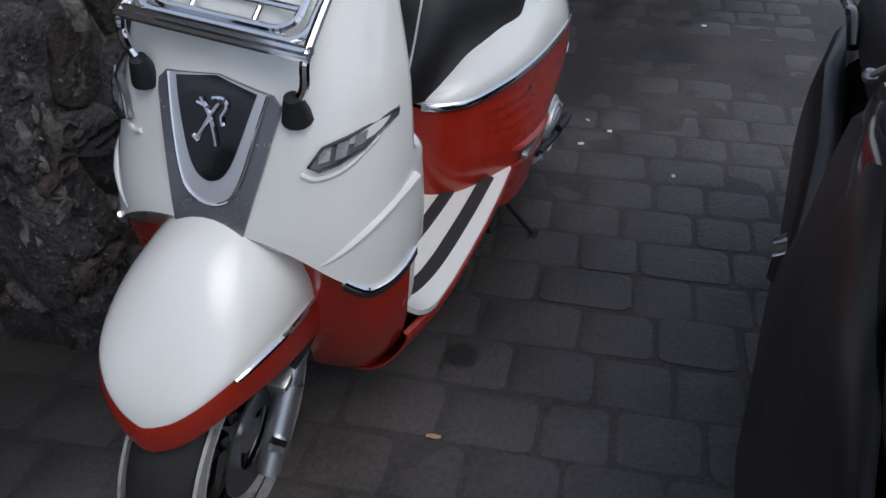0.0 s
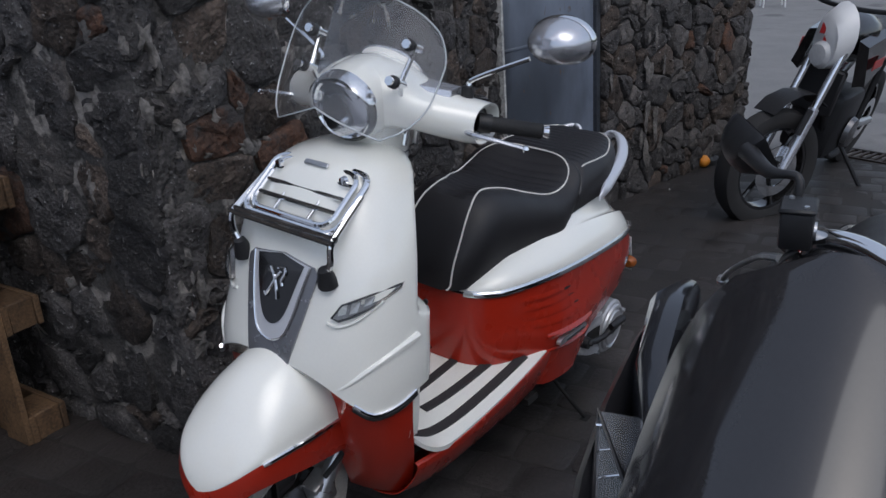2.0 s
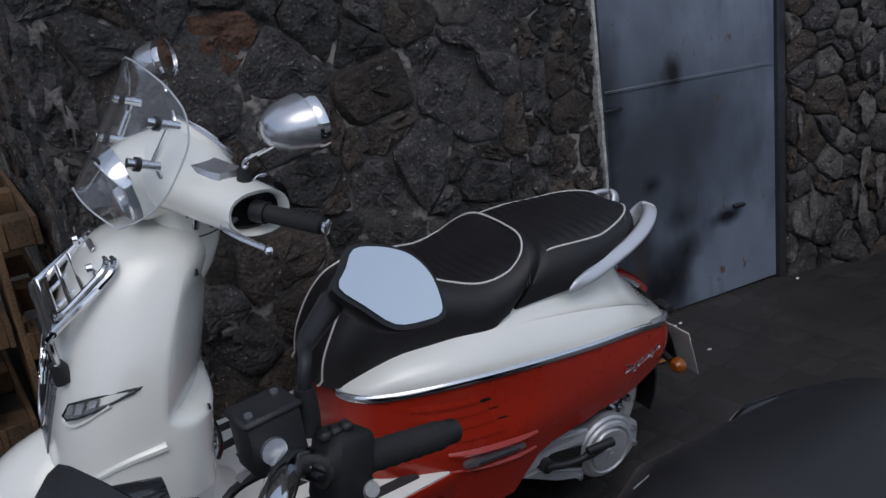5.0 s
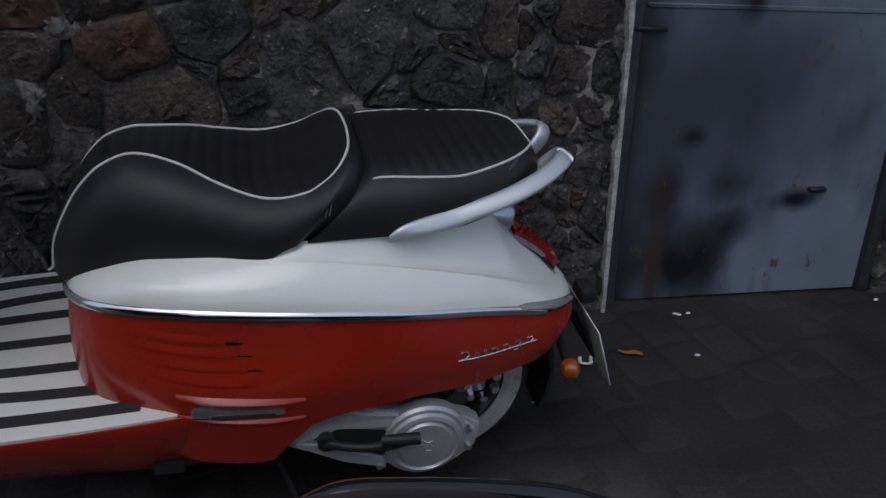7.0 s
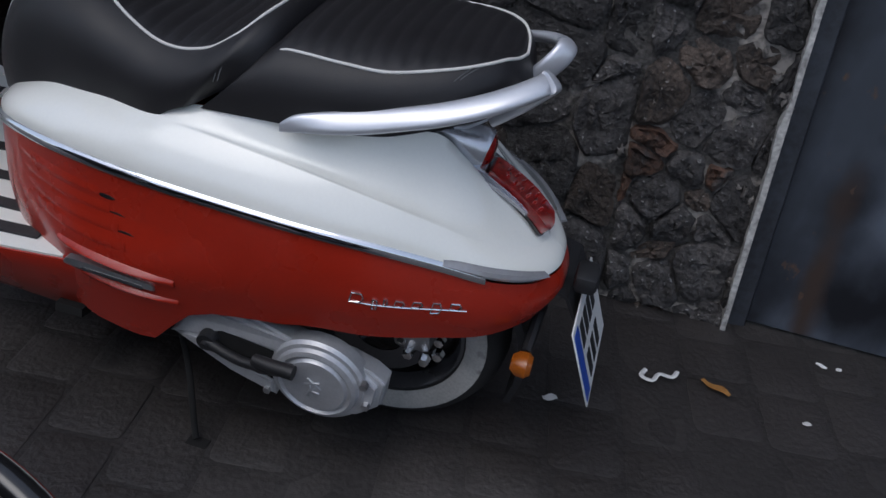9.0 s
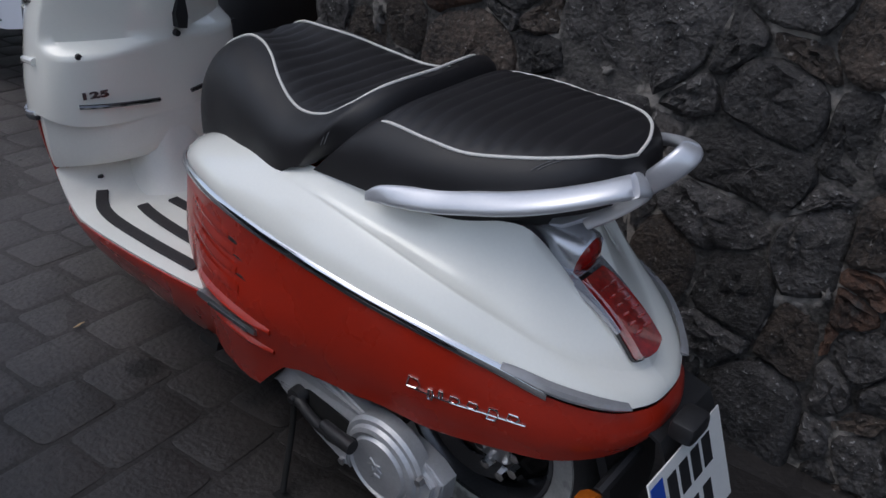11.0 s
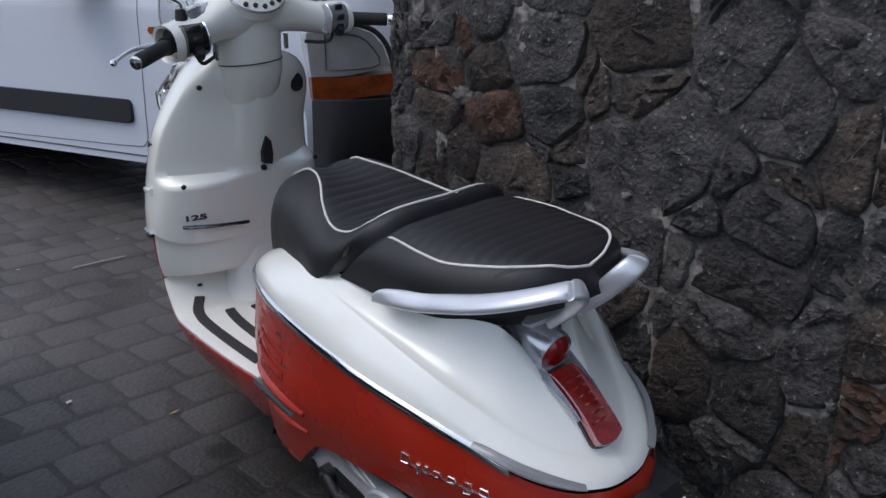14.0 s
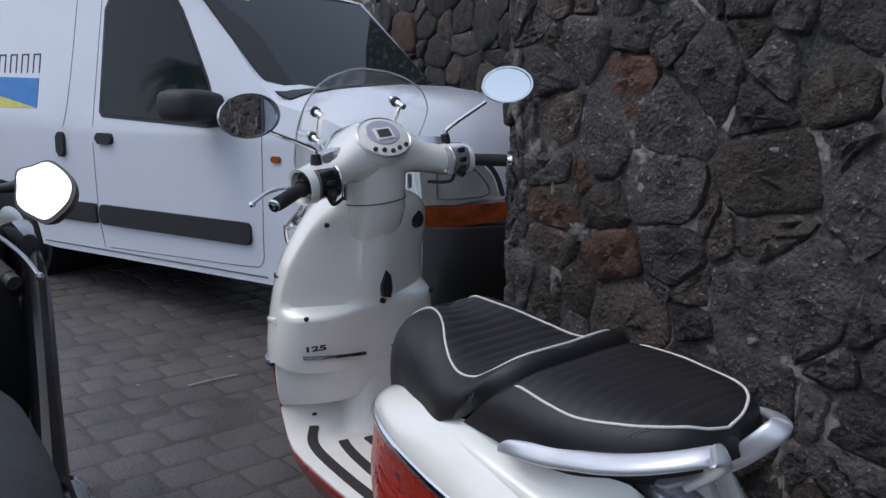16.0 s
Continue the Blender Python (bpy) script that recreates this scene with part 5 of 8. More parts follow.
part("rack_frame", tube(round_loop(0.122, -0.05, 1.0, 0.012), 0.0070, 8, closed=True), CHROME, SC, "chrome rack frame")
part("rack_frame", tube(round_loop(0.104, 0.02, 0.93, 0.018), 0.006, 8, closed=True), CHROME, SC)
for u in (0.22, 0.45, 0.68):
    part("rack_bar", tube([rack_at(u, -0.104, 0.018), rack_at(u, 0.104, 0.018)], 0.0048, 8), CHROME, SC)
for y in (-0.045, 0.045):
    part("rack_bar", tube([rack_at(0.1, y, 0.012), rack_at(0.92, y, 0.012)], 0.004, 8), CHROME, SC)
for u in (1.06, 1.13):
    part("rack_bar", tube([rack_at(u, -0.138, 0.018), rack_at(u, 0.138, 0.018)], 0.0062, 8), CHROME, SC)
for s in (1, -1):
    part("rack_leg", tube(smooth([rack_at(0.3, 0.125 * s, 0.010), rack_at(0.9, 0.130 * s, 0.016), rack_at(1.15, 0.132 * s, 0.014), V(1.196, 0.130 * s, 0.825), V(1.192, 0.114 * s, 0.797)], 4), 0.0068, 8), CHROME, SC)
    part("rubber_foot", lathe([(0.0, 0.024), (0.012, 0.022), (0.018, 0.0), (0.022, -0.016), (0.0, -0.02)], 14, "z", (1.190, 0.114 * s, 0.788), Matrix.Rotation(radians(20), 4, "Y")), BLACKP, SC, "black rubber foot")
    part("rack_bolt", lathe([(0.0, 0.006), (0.008, 0.005), (0.009, -0.004)], 10, "x", (1.105, 0.085 * s, 0.955)), CHROME, SC)

# inner leg shield details
DARKCHROME = mat("dark_chrome", (0.16, 0.16, 0.17), 0.12, 1.0, amount=0.1)
for s in (1, -1):
    ln = [(shield_rear(y, 0.58) - 0.015, s * y * (1 if s > 0 else 0.92), 0.550 + 0.11 * (y - 0.04)) for y in (0.042, 0.08, 0.12, 0.16, 0.19, 0.208)]
    part("inner_strip", tube(ln, 0.0050, 8), DARKCHROME, SC, "dark chrome strip on the inner shield")
    for y, z in ((0.127, 0.916), (0.19, 0.672)):
        part("screw", lathe([(0.0, -0.003), (0.006, -0.003), (0.007, 0.002)], 10, "x", (shield_rear(y, z) - 0.002, s * y, z)), BLACKP, SC)
part("ignition_lock", lathe([(0.0, -0.002), (0.010, -0.002), (0.011, -0.007), (0.017, -0.007), (0.019, 0.004)], 20, "x", (shield_rear(0.108, 0.893) - 0.004, -0.133, 0.893), Matrix.Diagonal((1, 1, 1.35, 1))), BLACKP, SC, "black ignition lock")
part("bag_hook", loft([[V(x, y, z) for y, z in ((-0.028, 0.70), (-0.008, 0.705), (-0.004, 0.735), (-0.012, 0.755), (-0.02, 0.775), (-0.032, 0.760), (-0.034, 0.725))] for x in (0.935, 0.905)]), BLACKP, SC, "black bag hook")
part("hook_screw", lathe([(0.0, -0.004), (0.007, -0.003), (0.008, 0.006)], 10, "x", (0.921, -0.012, 0.690)), BLACKP, SC)
fc = bpy.data.curves.new("figures", "FONT")
fc.body, fc.size, fc.extrude = "125", 0.019, 0.0016
fc.offset = 0.0007
fo = bpy.data.objects.new("figures", fc)
scene.collection.objects.link(fo)
fo.matrix_world = Matrix()
bpy.context.view_layer.update()
me = bpy.data.meshes.new_from_object(fo)
bpy.data.objects.remove(fo)
me.materials.append(DARKSILVER)
fig = new("figures_125", me)
fig.parent = SC
f0 = V(shield_rear(0.203, 0.585) - 0.0095, 0.203, 0.582)
f1 = V(shield_rear(0.130, 0.585) - 0.0095, 0.130, 0.577)
fx = (f1 - f0).normalized()
fz = fx.cross(V(0, 0, 1))
fig.matrix_basis = Matrix.Translation(f0) @ Matrix(((fx.x, 0, fz.x, 0), (fx.y, 0, fz.y, 0), (0, 1, 0, 0), (0, 0, 0, 1))) @ Matrix.Diagonal((2.1, 1, 1, 1))
tagged(fig, "raised dark chrome figures 125")

# ---- steered parts: fork, wheel, fender, handlebar ----
STEER = Matrix.Translation((0.95, 0, 0.9)) @ Matrix.Rotation(radians(4), 4, Vector((-0.30, 0, 0.954))) @ Matrix.Translation((-0.95, 0, -0.9))


def steered(bm):
    bmesh.ops.transform(bm, matrix=STEER, verts=bm.verts)
    return bm


def spart(name, bm, material, label="", sharp=40):
    return part(name, steered(bm), material, SC, label, sharp=sharp)


AX = V(1.272, 0, 0.206)


def wheel(at, front):
    tyre = [(0.150, -0.042), (0.165, -0.054), (0.192, -0.060), (0.212, -0.050), (0.223, -0.025), (0.226, 0.0), (0.223, 0.025), (0.212, 0.050), (0.192, 0.060), (0.165, 0.054), (0.150, 0.042)]
    if front:
        tyre = [(min(r, 0.15 + (r - 0.15) * 0.8), w) for r, w in tyre]
    else:
        tyre = [(0.15 + (r - 0.15) * 1.14, w) for r, w in tyre]
    fix = spart if front else (lambda n, b, m, l="": part(n, b, m, SC, l))
    fix("tyre", lathe(tyre, 48, "y", at), RUBBER, "black tyre")
    for s in (1, -1):
        fix("whitewall", lathe([(0.163, s * 0.0545), (0.180, s * 0.0605), (0.203, s * 0.0615), (0.2035, s * 0.056)], 48, "y", at), WHITEWALL, "dirty white tyre sidewall")
        fix("rim_flange", lathe([(0.157, s * 0.046), (0.160, s * 0.052), (0.154, s * 0.054), (0.148, s * 0.046), (0.140, s * 0.03), (0.137, s * 0.0)], 48, "y", at), WHITEWALL if front else DARKSILVER, "")
    fix("rim", lathe([(0.150, -0.045), (0.136, -0.02), (0.132, 0.0), (0.136, 0.02), (0.150, 0.045)], 40, "y", at), GLOSSBLACK, "black rim")
    for i in range(5):
        a = 2 * math.pi * i / 5 + 0.3
        c, s = math.cos(a), math.sin(a)
        fix("spoke", tube([V(*at) + V(0.03 * c, 0.01, 0.03 * s), V(*at) + V(0.09 * c, 0.012, 0.09 * s), V(*at) + V(0.14 * c, 0.0, 0.14 * s)], [0.02, 0.014, 0.018], 8), GLOSSBLACK)
    fix("hub", lathe([(0.0, -0.05), (0.03, -0.048), (0.035, 0.0), (0.03, 0.05), (0.0, 0.052)], 20, "y", at), ALU, "grey hub")
    fix("brake_disc", lathe([(0.055, 0.056), (0.1, 0.056), (0.1, 0.060), (0.055, 0.060)], 36, "y", at, closed=True), DARKSILVER, "steel brake disc")


wheel((-0.012, 0.035, 0.232), False)
wheel(tuple(AX), True)
for s in (1, -1):
    spart("fork_leg", tube([AX + V(0.012, 0.086 * s, -0.065), AX + V(-0.03, 0.086 * s, 0.0), AX + V(-0.075, 0.086 * s, 0.065)], [0.021, 0.023, 0.022], 16), ALU, "cast aluminium fork leg")
    spart("fork_tube", tube([AX + V(-0.07, 0.086 * s, 0.058), AX + V(-0.155, 0.088 * s, 0.175), AX + V(-0.24, 0.08 * s, 0.30)], 0.0175, 16), ALU, "grey fork tube")
    spart("fork_band", tube([AX + V(-0.068, 0.086 * s, 0.055), AX + V(-0.076, 0.086 * s, 0.067)], 0.0245, 16), ALU)
    spart("axle_nut", lathe([(0.0, 0.02), (0.014, 0.018), (0.016, -0.01)], 8, "y", AX + V(0, 0.098 * s, 0)), CHROME)
spart("brake_caliper", box((0.06, 0.045, 0.085), AX + V(-0.085, 0.072, 0.055), 0.010, 2, turn=Matrix.Rotation(radians(20), 4, "Y")), ALU, "front brake caliper")
spart("brake_hose", tube(smooth([AX + V(-0.08, 0.09, 0.1), AX + V(-0.12, 0.11, 0.16), AX + V(-0.10, 0.10, 0.24), AX + V(-0.13, 0.08, 0.34)], 5), 0.006, 8), BLACKP)

# fender
CENTRE = [(1.135, 0.632), (1.19, 0.630), (1.25, 0.616), (1.310, 0.588), (1.362, 0.546), (1.408, 0.492), (1.436, 0.448), (1.448, 0.420), (1.452, 0.404)]
EDGES = [(1.085, 0.122, 0.466), (1.14, 0.126, 0.472), (1.20, 0.128, 0.474), (1.28, 0.125, 0.476), (1.345, 0.114, 0.474), (1.393, 0.096, 0.462), (1.425, 0.070, 0.440), (1.443, 0.040, 0.418), (1.4515, 0.008, 0.4035)]
cl = smooth([(x, 0, z) for x, z in CENTRE], 4)
el = smooth(EDGES, 4)
white, strips = [], []
for p, e in zip(cl, el):
    row = []
    for j in range(29):
        a = lerp(-1, 1, j / 28) * math.pi / 2
        f = (1 - math.cos(a)) ** 0.92
        row.append(V(lerp(p.x, e.x, f), e.y * math.copysign(abs(math.sin(a)) ** 0.94, a) - 0.012 * max(0, (p.x - 1.2) / 0.25), lerp(p.z, e.z, f)))
    white.append(row)
    strips.append(row[-1])
spart("fender", solid(loft(white, around=False), 0.003), WHITE, "glossy white front fender", 60)
rows = []
path = [r[0] for r in white] + [r[-1] for r in reversed(white)]
path = [q for i, q in enumerate(path) if i == 0 or (q - path[i - 1]).length > 1e-4]
for q in path:
    f = max(0, min(1, (q.x - 1.15) / 0.25))
    hgt = lerp(0.090, 0.054, f)
    o = V((q.x - 1.22) * 0.8, q.y * 1.6, 0).normalized()
    rows.append([q + V(0, 0, 0.002), q + o * 0.005 - V(0, 0, hgt * 0.45), q + o * 0.001 - V(0.004, 0, hgt)])
spart("fender_band", solid(loft(rows, around=False), 0.003), RED, "red lower fender band", 60)
for s in (1, -1):
    ln = [V(e.x, s * (abs(e.y) + 0.003), e.z) for e in strips[7:20]]
    spart("fender_trim", tube(ln, [0.002] + [0.0055] * 11 + [0.004], 8), CHROME, "chrome fender trim")

# handlebar nacelle
def ellip(c, rx, rz, y, n=24, p=2.3):
    r = []
    for j in range(n):
        a = 2 * math.pi * j / n
        ca, sa = math.cos(a), math.sin(a)
        r.append(V(c[0] + rx * math.copysign(abs(ca) ** (2 / p), ca), y, c[1] + rz * math.copysign(abs(sa) ** (2 / p), sa)))
    return r


rings = []
ARM = [(0.212, 0.853, 1.044, 0.050, 0.033), (0.234, 0.846, 1.044, 0.051, 0.035), (0.237, 0.846, 1.045, 0.056, 0.041), (0.212, 0.853, 1.046, 0.061, 0.044), (0.17, 0.874, 1.054, 0.066, 0.043), (0.13, 0.892, 1.063, 0.070, 0.043),
       (0.09, 0.908, 1.079, 0.080, 0.055), (0.045, 0.917, 1.087, 0.088, 0.069)]
for y, cx, cz, rx, rz in [(-a[0], *a[1:]) for a in ARM] + [(0, 0.919, 1.089, 0.09, 0.072)] + ARM[::-1]:
    rings.append(ellip((cx, cz), rx, rz, y))
spart("handlebar_cover", loft(rings), WHITE, "white handlebar nacelle", 60)
prof = [(0.0, -0.10), (0.055, -0.094), (0.080, -0.065), (0.090, -0.015), (0.090, 0.03), (0.084, 0.062), (0.078, 0.072), (0.074, 0.070)]
tilt = Matrix.Rotation(radians(11), 4, "Y") @ Matrix.Diagonal((1.0, 0.94, 0.88, 1))
LAMP = (0.940, 0, 1.082)
LAMPGLASS = mat("lamp_glass", (0.03, 0.03, 0.03), 0.02, amount=0.0, alpha=0.08)
spart("headlamp_shell", lathe(prof, 40, "x", LAMP, tilt), WHITE, "white headlamp shell", 60)
spart("headlamp_ring", lathe([(0.073, 0.066), (0.081, 0.068), (0.081, 0.078), (0.074, 0.082), (0.070, 0.076)], 40, "x", LAMP, tilt, closed=True), GLOSSBLACK, "black headlamp bezel")
spart("headlamp_rim", lathe([(0.069, 0.074), (0.073, 0.081), (0.070, 0.086), (0.066, 0.082)], 40, "x", LAMP, tilt, closed=True), CHROME, "chrome headlamp rim")
# peaked chrome visor over the lamp
rows = []
for q in range(25):
    a = radians(lerp(18, 162, q / 24))
    reach = 0.034 * max(0, math.sin(a)) ** 0.8 + 0.005
    ring3 = []
    for f, grow in ((0.0, 0.085), (0.5, 0.086), (1.0, 0.083)):
        local = V(0.066 + reach * f, grow * math.cos(a) * 0.96, grow * math.sin(a) * 0.90 - 0.010 * f * max(0, math.sin(a)))
        ring3.append(V(*LAMP) + Matrix.Rotation(radians(11), 3, "Y") @ local)
    rows.append(ring3)
spart("headlamp_visor", solid(loft(rows, around=False), 0.003), CHROME, "peaked chrome headlamp visor", 60)
# stepped reflector: fans of flat facets
bm = bmesh.new()
turn3 = Matrix.Rotation(radians(11), 3, "Y")
rings = []
for r_, d_ in ((0.010, 0.022), (0.026, 0.030), (0.042, 0.044), (0.056, 0.060), (0.067, 0.076)):
    ring = []
    for q in range(18):
        a = 2 * math.pi * q / 18
        j_ = 0.012 * math.sin(q * 2.4 + r_ * 300)
        ring.append(V(*LAMP) + turn3 @ V(d_ + j_, r_ * math.cos(a), r_ * math.sin(a) * 0.92))
    rings.append(ring)
spart("headlamp_reflector", loft(rings, bm=None), CHROME, "faceted headlamp reflector", 5)
# black facets paint dark reflections onto the chrome for contrast
for q in range(0, 18, 2):
    facet = [[rings[k][(q + d) % 18] + turn3 @ V(0.003, 0, 0) for d in (0, 1)] for k in ((1, 2, 3), (2, 3, 4))[q // 2 % 2]]
    spart("reflector_facet", solid(loft(facet, around=False), 0.0015), GLOSSBLACK)
# added half ring: the reflector's dark upper reflection, put in as black
upper_dark = [[V(*LAMP) + turn3 @ V(0.080, r_ * math.cos(radians(a)), r_ * math.sin(radians(a)) * 0.92) for r_ in (0.034, 0.064)] for a in range(35, 150, 8)]
spart("lamp_hood", solid(loft(upper_dark, around=False), 0.004), GLOSSBLACK, "added black half ring for the dark upper reflection")
spart("headlamp_bulb", lathe([(0.0, 0.066), (0.012, 0.062), (0.014, 0.04), (0.0, 0.02)], 12, "x", LAMP, tilt), DARKSILVER)
ob = spart("headlamp_glass", lathe([(0.0, 0.096), (0.04, 0.092), (0.069, 0.080)], 32, "x", LAMP, tilt), LAMPGLASS, "clear headlamp glass")
ob.visible_shadow = False
# steering neck
spart("neck", loft([[V(x + dx * c, w * s, z) for c, s in [(math.cos(2 * math.pi * j / 20), math.sin(2 * math.pi * j / 20)) for j in range(20)]] for x, dx, w, z in
                    ((0.975, 0.03, 0.05, 0.80), (0.950, 0.045, 0.068, 0.85), (0.928, 0.058, 0.082, 0.90), (0.915, 0.062, 0.086, 0.94), (0.905, 0.064, 0.082, 0.985), (0.905, 0.07, 0.085, 1.03), (0.91, 0.08, 0.09, 1.08))]), WHITE, "white steering neck")
spart("neck_seam", tube([V(0.908 + 0.0655 * math.cos(2 * math.pi * j / 28), 0.0835 * math.sin(2 * math.pi * j / 28), 0.968) for j in range(28)], 0.0015, 6, closed=True), BLACKP)
# instrument cluster
dt = Matrix.Rotation(radians(-45), 4, "Y")
DC = V(0.850, 0, 1.124)
DIAL = mat("lilac_dial", (0.55, 0.56, 0.66), 0.08, amount=0.2, scale=30, coat=1.0)
spart("dash_ring", lathe([(0.0, 0.012), (0.058, 0.012), (0.063, 0.009), (0.066, -0.016)], 36, "z", DC, dt @ Matrix.Diagonal((0.95, 1.12, 1, 1))), MATWHITE, "white instrument surround")
spart("dash_bezel", lathe([(0.0605, 0.0095), (0.0635, 0.0125), (0.0665, 0.0085), (0.0635, 0.006)], 36, "z", DC, dt @ Matrix.Diagonal((0.95, 1.12, 1, 1)), closed=True), SILVER, "silver instrument bezel")
spart("dial", lathe([(0.0, 0.0155), (0.038, 0.0150), (0.041, 0.011)], 32, "z", DC + dt @ V(0.012, 0, 0), dt @ Matrix.Diagonal((0.95, 1.15, 1, 1))), DIAL, "pale lilac instrument dial")
spart("display_frame", box((0.036, 0.050, 0.003), DC + dt @ V(0.006, 0, 0.0165), 0.001, 1, turn=dt), MATWHITE)
spart("display", box((0.024, 0.036, 0.003), DC + dt @ V(0.006, 0, 0.0180), 0.001, 1, turn=dt), DARKSILVER, "grey liquid crystal display")
for i in range(5):
    y = (i - 2) * 0.022
    spart("dash_button", lathe([(0.0, 0.018), (0.0055, 0.0175), (0.006, 0.012)], 10, "z", DC + dt @ V(-0.047 + 0.006 * abs(i - 2), y, 0), dt), BLACKP)
for s in (1, -1):
    tp = V(0.767, 0.343 * s, 1.030)
    rt = V(0.838, 0.236 * s, 1.043)
    d = (tp - rt)
    n = 26
    spart("grip", tube([rt - d * 0.1] + [rt + d * (0.06 + 0.82 * i / n) for i in range(n + 1)], [0.016] + [0.0155 + 0.001 * (i % 2) for i in range(n + 1)], 14), RUBBER, "ribbed black rubber grip", 80)
    spart("bar_end", tube([rt + d * 0.90, rt + d * 0.93, rt + d * 0.98, rt + d * 1.0], [0.011, 0.0125, 0.0145, 0.011], 14), CHROME, "chrome bar end")
    spart("grip_collar", tube([rt - d * 0.16, rt + d * 0.05], 0.020, 16), BLACKP)
    ln = smooth([V(0.880, 0.205 * s, 1.034), V(0.912, 0.238 * s, 1.038), V(0.908, 0.29 * s, 1.034), V(0.880, 0.340 * s, 1.021)], 5)
    spart("brake_lever", tube(ln, [0.009 - 0.003 * i / 15 for i in range(16)], 8, flat=0.7), SILVER, "silver brake lever")
    spart("lever_ball", lathe([(0.0, 0.0085), (0.006, 0.006), (0.0085, 0.0), (0.006, -0.006), (0.0, -0.0085)], 12, "z", (0.879, 0.343 * s, 1.02)), CHROME)
    spart("lever_recess", loft([ellip((0.853, 1.044), 0.049, 0.032, y * s, 18) for y in (0.206, 0.2145)]), GLOSSBLACK, "dark lever opening")
    spart("switch_housing", loft([ellip((0.806, 1.052), 0.026, 0.034, y * s, 14) for y in (0.165, 0.214)]), GLOSSBLACK if s > 0 else SILVER, "glossy switch housing")
    spart("switch_edge", tube([V(0.806 + 0.027 * math.cos(2 * math.pi * q / 20), 0.164 * s, 1.052 + 0.035 * math.sin(2 * math.pi * q / 20)) for q in range(20)], 0.0022, 6, closed=True), CHROME)
    spart("horn_button", lathe([(0.0, 0.012), (0.008, 0.011), (0.011, 0.004), (0.012, -0.006)], 14, "x", (0.786, 0.188 * s, 1.022), Matrix.Rotation(radians(-140), 4, "Y")), BLACKP, "black horn button")
    spart("switch_tail", tube(smooth([(0.815, 0.184 * s, 1.024), (0.812, 0.180 * s, 1.006), (0.82, 0.165 * s, 0.996), (0.85, 0.125 * s, 1.000)], 4), 0.0045, 8), BLACKP)
    for dz, mt in ((0.024, BLACKP), (0.0, BLACKP), (-0.02, BLACKP)):
        spart("switch_button", box((0.010, 0.024, 0.014), V(0.782 + abs(dz) * 0.2, 0.190 * s, 1.054 + dz), 0.003, 1), mt)
    ln = smooth([(0.848, 0.188 * s, 1.085), (0.845, 0.190 * s, 1.112), (0.841, 0.200 * s, 1.131), (0.823, 0.308 * s, 1.184)], 4)
    spart("mirror_stalk", tube(ln, 0.0052, 8), CHROME, "chrome mirror stalk")
    spart("stalk_boot", lathe([(0.0, 0.018), (0.011, 0.016), (0.015, -0.014), (0.0, -0.016)], 12, "z", (0.848, 0.188 * s, 1.098)), BLACKP, "black rubber boot")
    mt = Matrix.Rotation(radians(-3 if s > 0 else -32), 4, "Z") @ Matrix.Rotation(radians(6 if s > 0 else 12), 4, "Y") @ Matrix.Diagonal((1.35, 1.36, 0.95, 1))
    c = (0.797, 0.362 * s, 1.224)
    mirror = spart("mirror", lathe([(0.0, 0.055), (0.02, 0.052), (0.038, 0.035), (0.046, 0.01), (0.048, -0.006), (0.045, -0.006), (0.043, 0.0), (0.0, 0.002)], 32, "x", c, mt), SILVER, "silver bowl-shaped rear mirror")
    rg = lathe([(0.0475, 0.004), (0.050, 0.0), (0.0495, -0.008), (0.045, -0.008)], 32, "x", c, mt)
    part("mirror_ring", steered(rg), CHROME, mirror, "chrome mirror ring")
    gl = lathe([(0.0, -0.005), (0.0455, -0.004)], 32, "x", c, mt)
    part("mirror_glass", steered(gl), MIRROR, mirror, "mirror glass")
    # bar clamp trims on top of the nacelle
    spart("reservoir_cover", loft([[V(0.896 - 0.45 * (y - 0.1) + a * h, y * s, 1.106 - 0.14 * (y - 0.1) + b) for a, b in ((-0.036, -0.01), (0.036, -0.012), (0.026, 0.012), (-0.024, 0.014))]
                                   for y, h in ((0.095, 0.5), (0.11, 1.0), (0.16, 0.95), (0.172, 0.8))]), SILVER, "silver reservoir cover")
    spart("pinch_bolt", tube([(0.91, 0.085 * s, 1.02), (0.918, 0.085 * s, 0.985)], 0.006, 8), CHROME)
    spart("pinch_bolt", tube([(0.885, 0.095 * s, 1.02), (0.89, 0.095 * s, 0.985)], 0.006, 8), CHROME)

# flyscreen
def screen_at(u, v):
    """u across from -1 to 1, v up from 0 to 1."""
    w = curve1(v, [(0, 0.125), (0.08, 0.163), (0.25, 0.186), (0.5, 0.192), (0.7, 0.176), (0.85, 0.138), (0.95, 0.084), (1.0, 0.02)])
    y = u * w
    x = lerp(1.095, 0.958, v) - 2.4 * y * y
    return V(x, y - 0.008, lerp(1.032, 1.292, v) + 0.05 * (1 - abs(u)) * (1 - v) ** 3)


rows = [[screen_at(j / 8 - 1, i / 20) for j in range(17)] for i in range(21)]
GLASSY = mat("screen_acrylic", (0.97, 0.975, 0.98), 0.015, trans=0.985, amount=0.0, ior=1.47)
rim = [screen_at(-1, i / 20) for i in range(21)] + [screen_at(1, 1 - i / 20) for i in range(21)] + [screen_at(1 - j / 8, 0) for j in range(1, 16)]
ob = spart("flyscreen", solid(loft(rows, around=False), 0.003), GLASSY, "clear acrylic flyscreen", 60)
ob.visible_shadow = False
spart("screen_edge", tube(rim, 0.0018, 6, closed=True), mat("polished_edge", (0.70, 0.74, 0.76), 0.15, trans=0.3, amount=0.05), "polished edge of the screen")
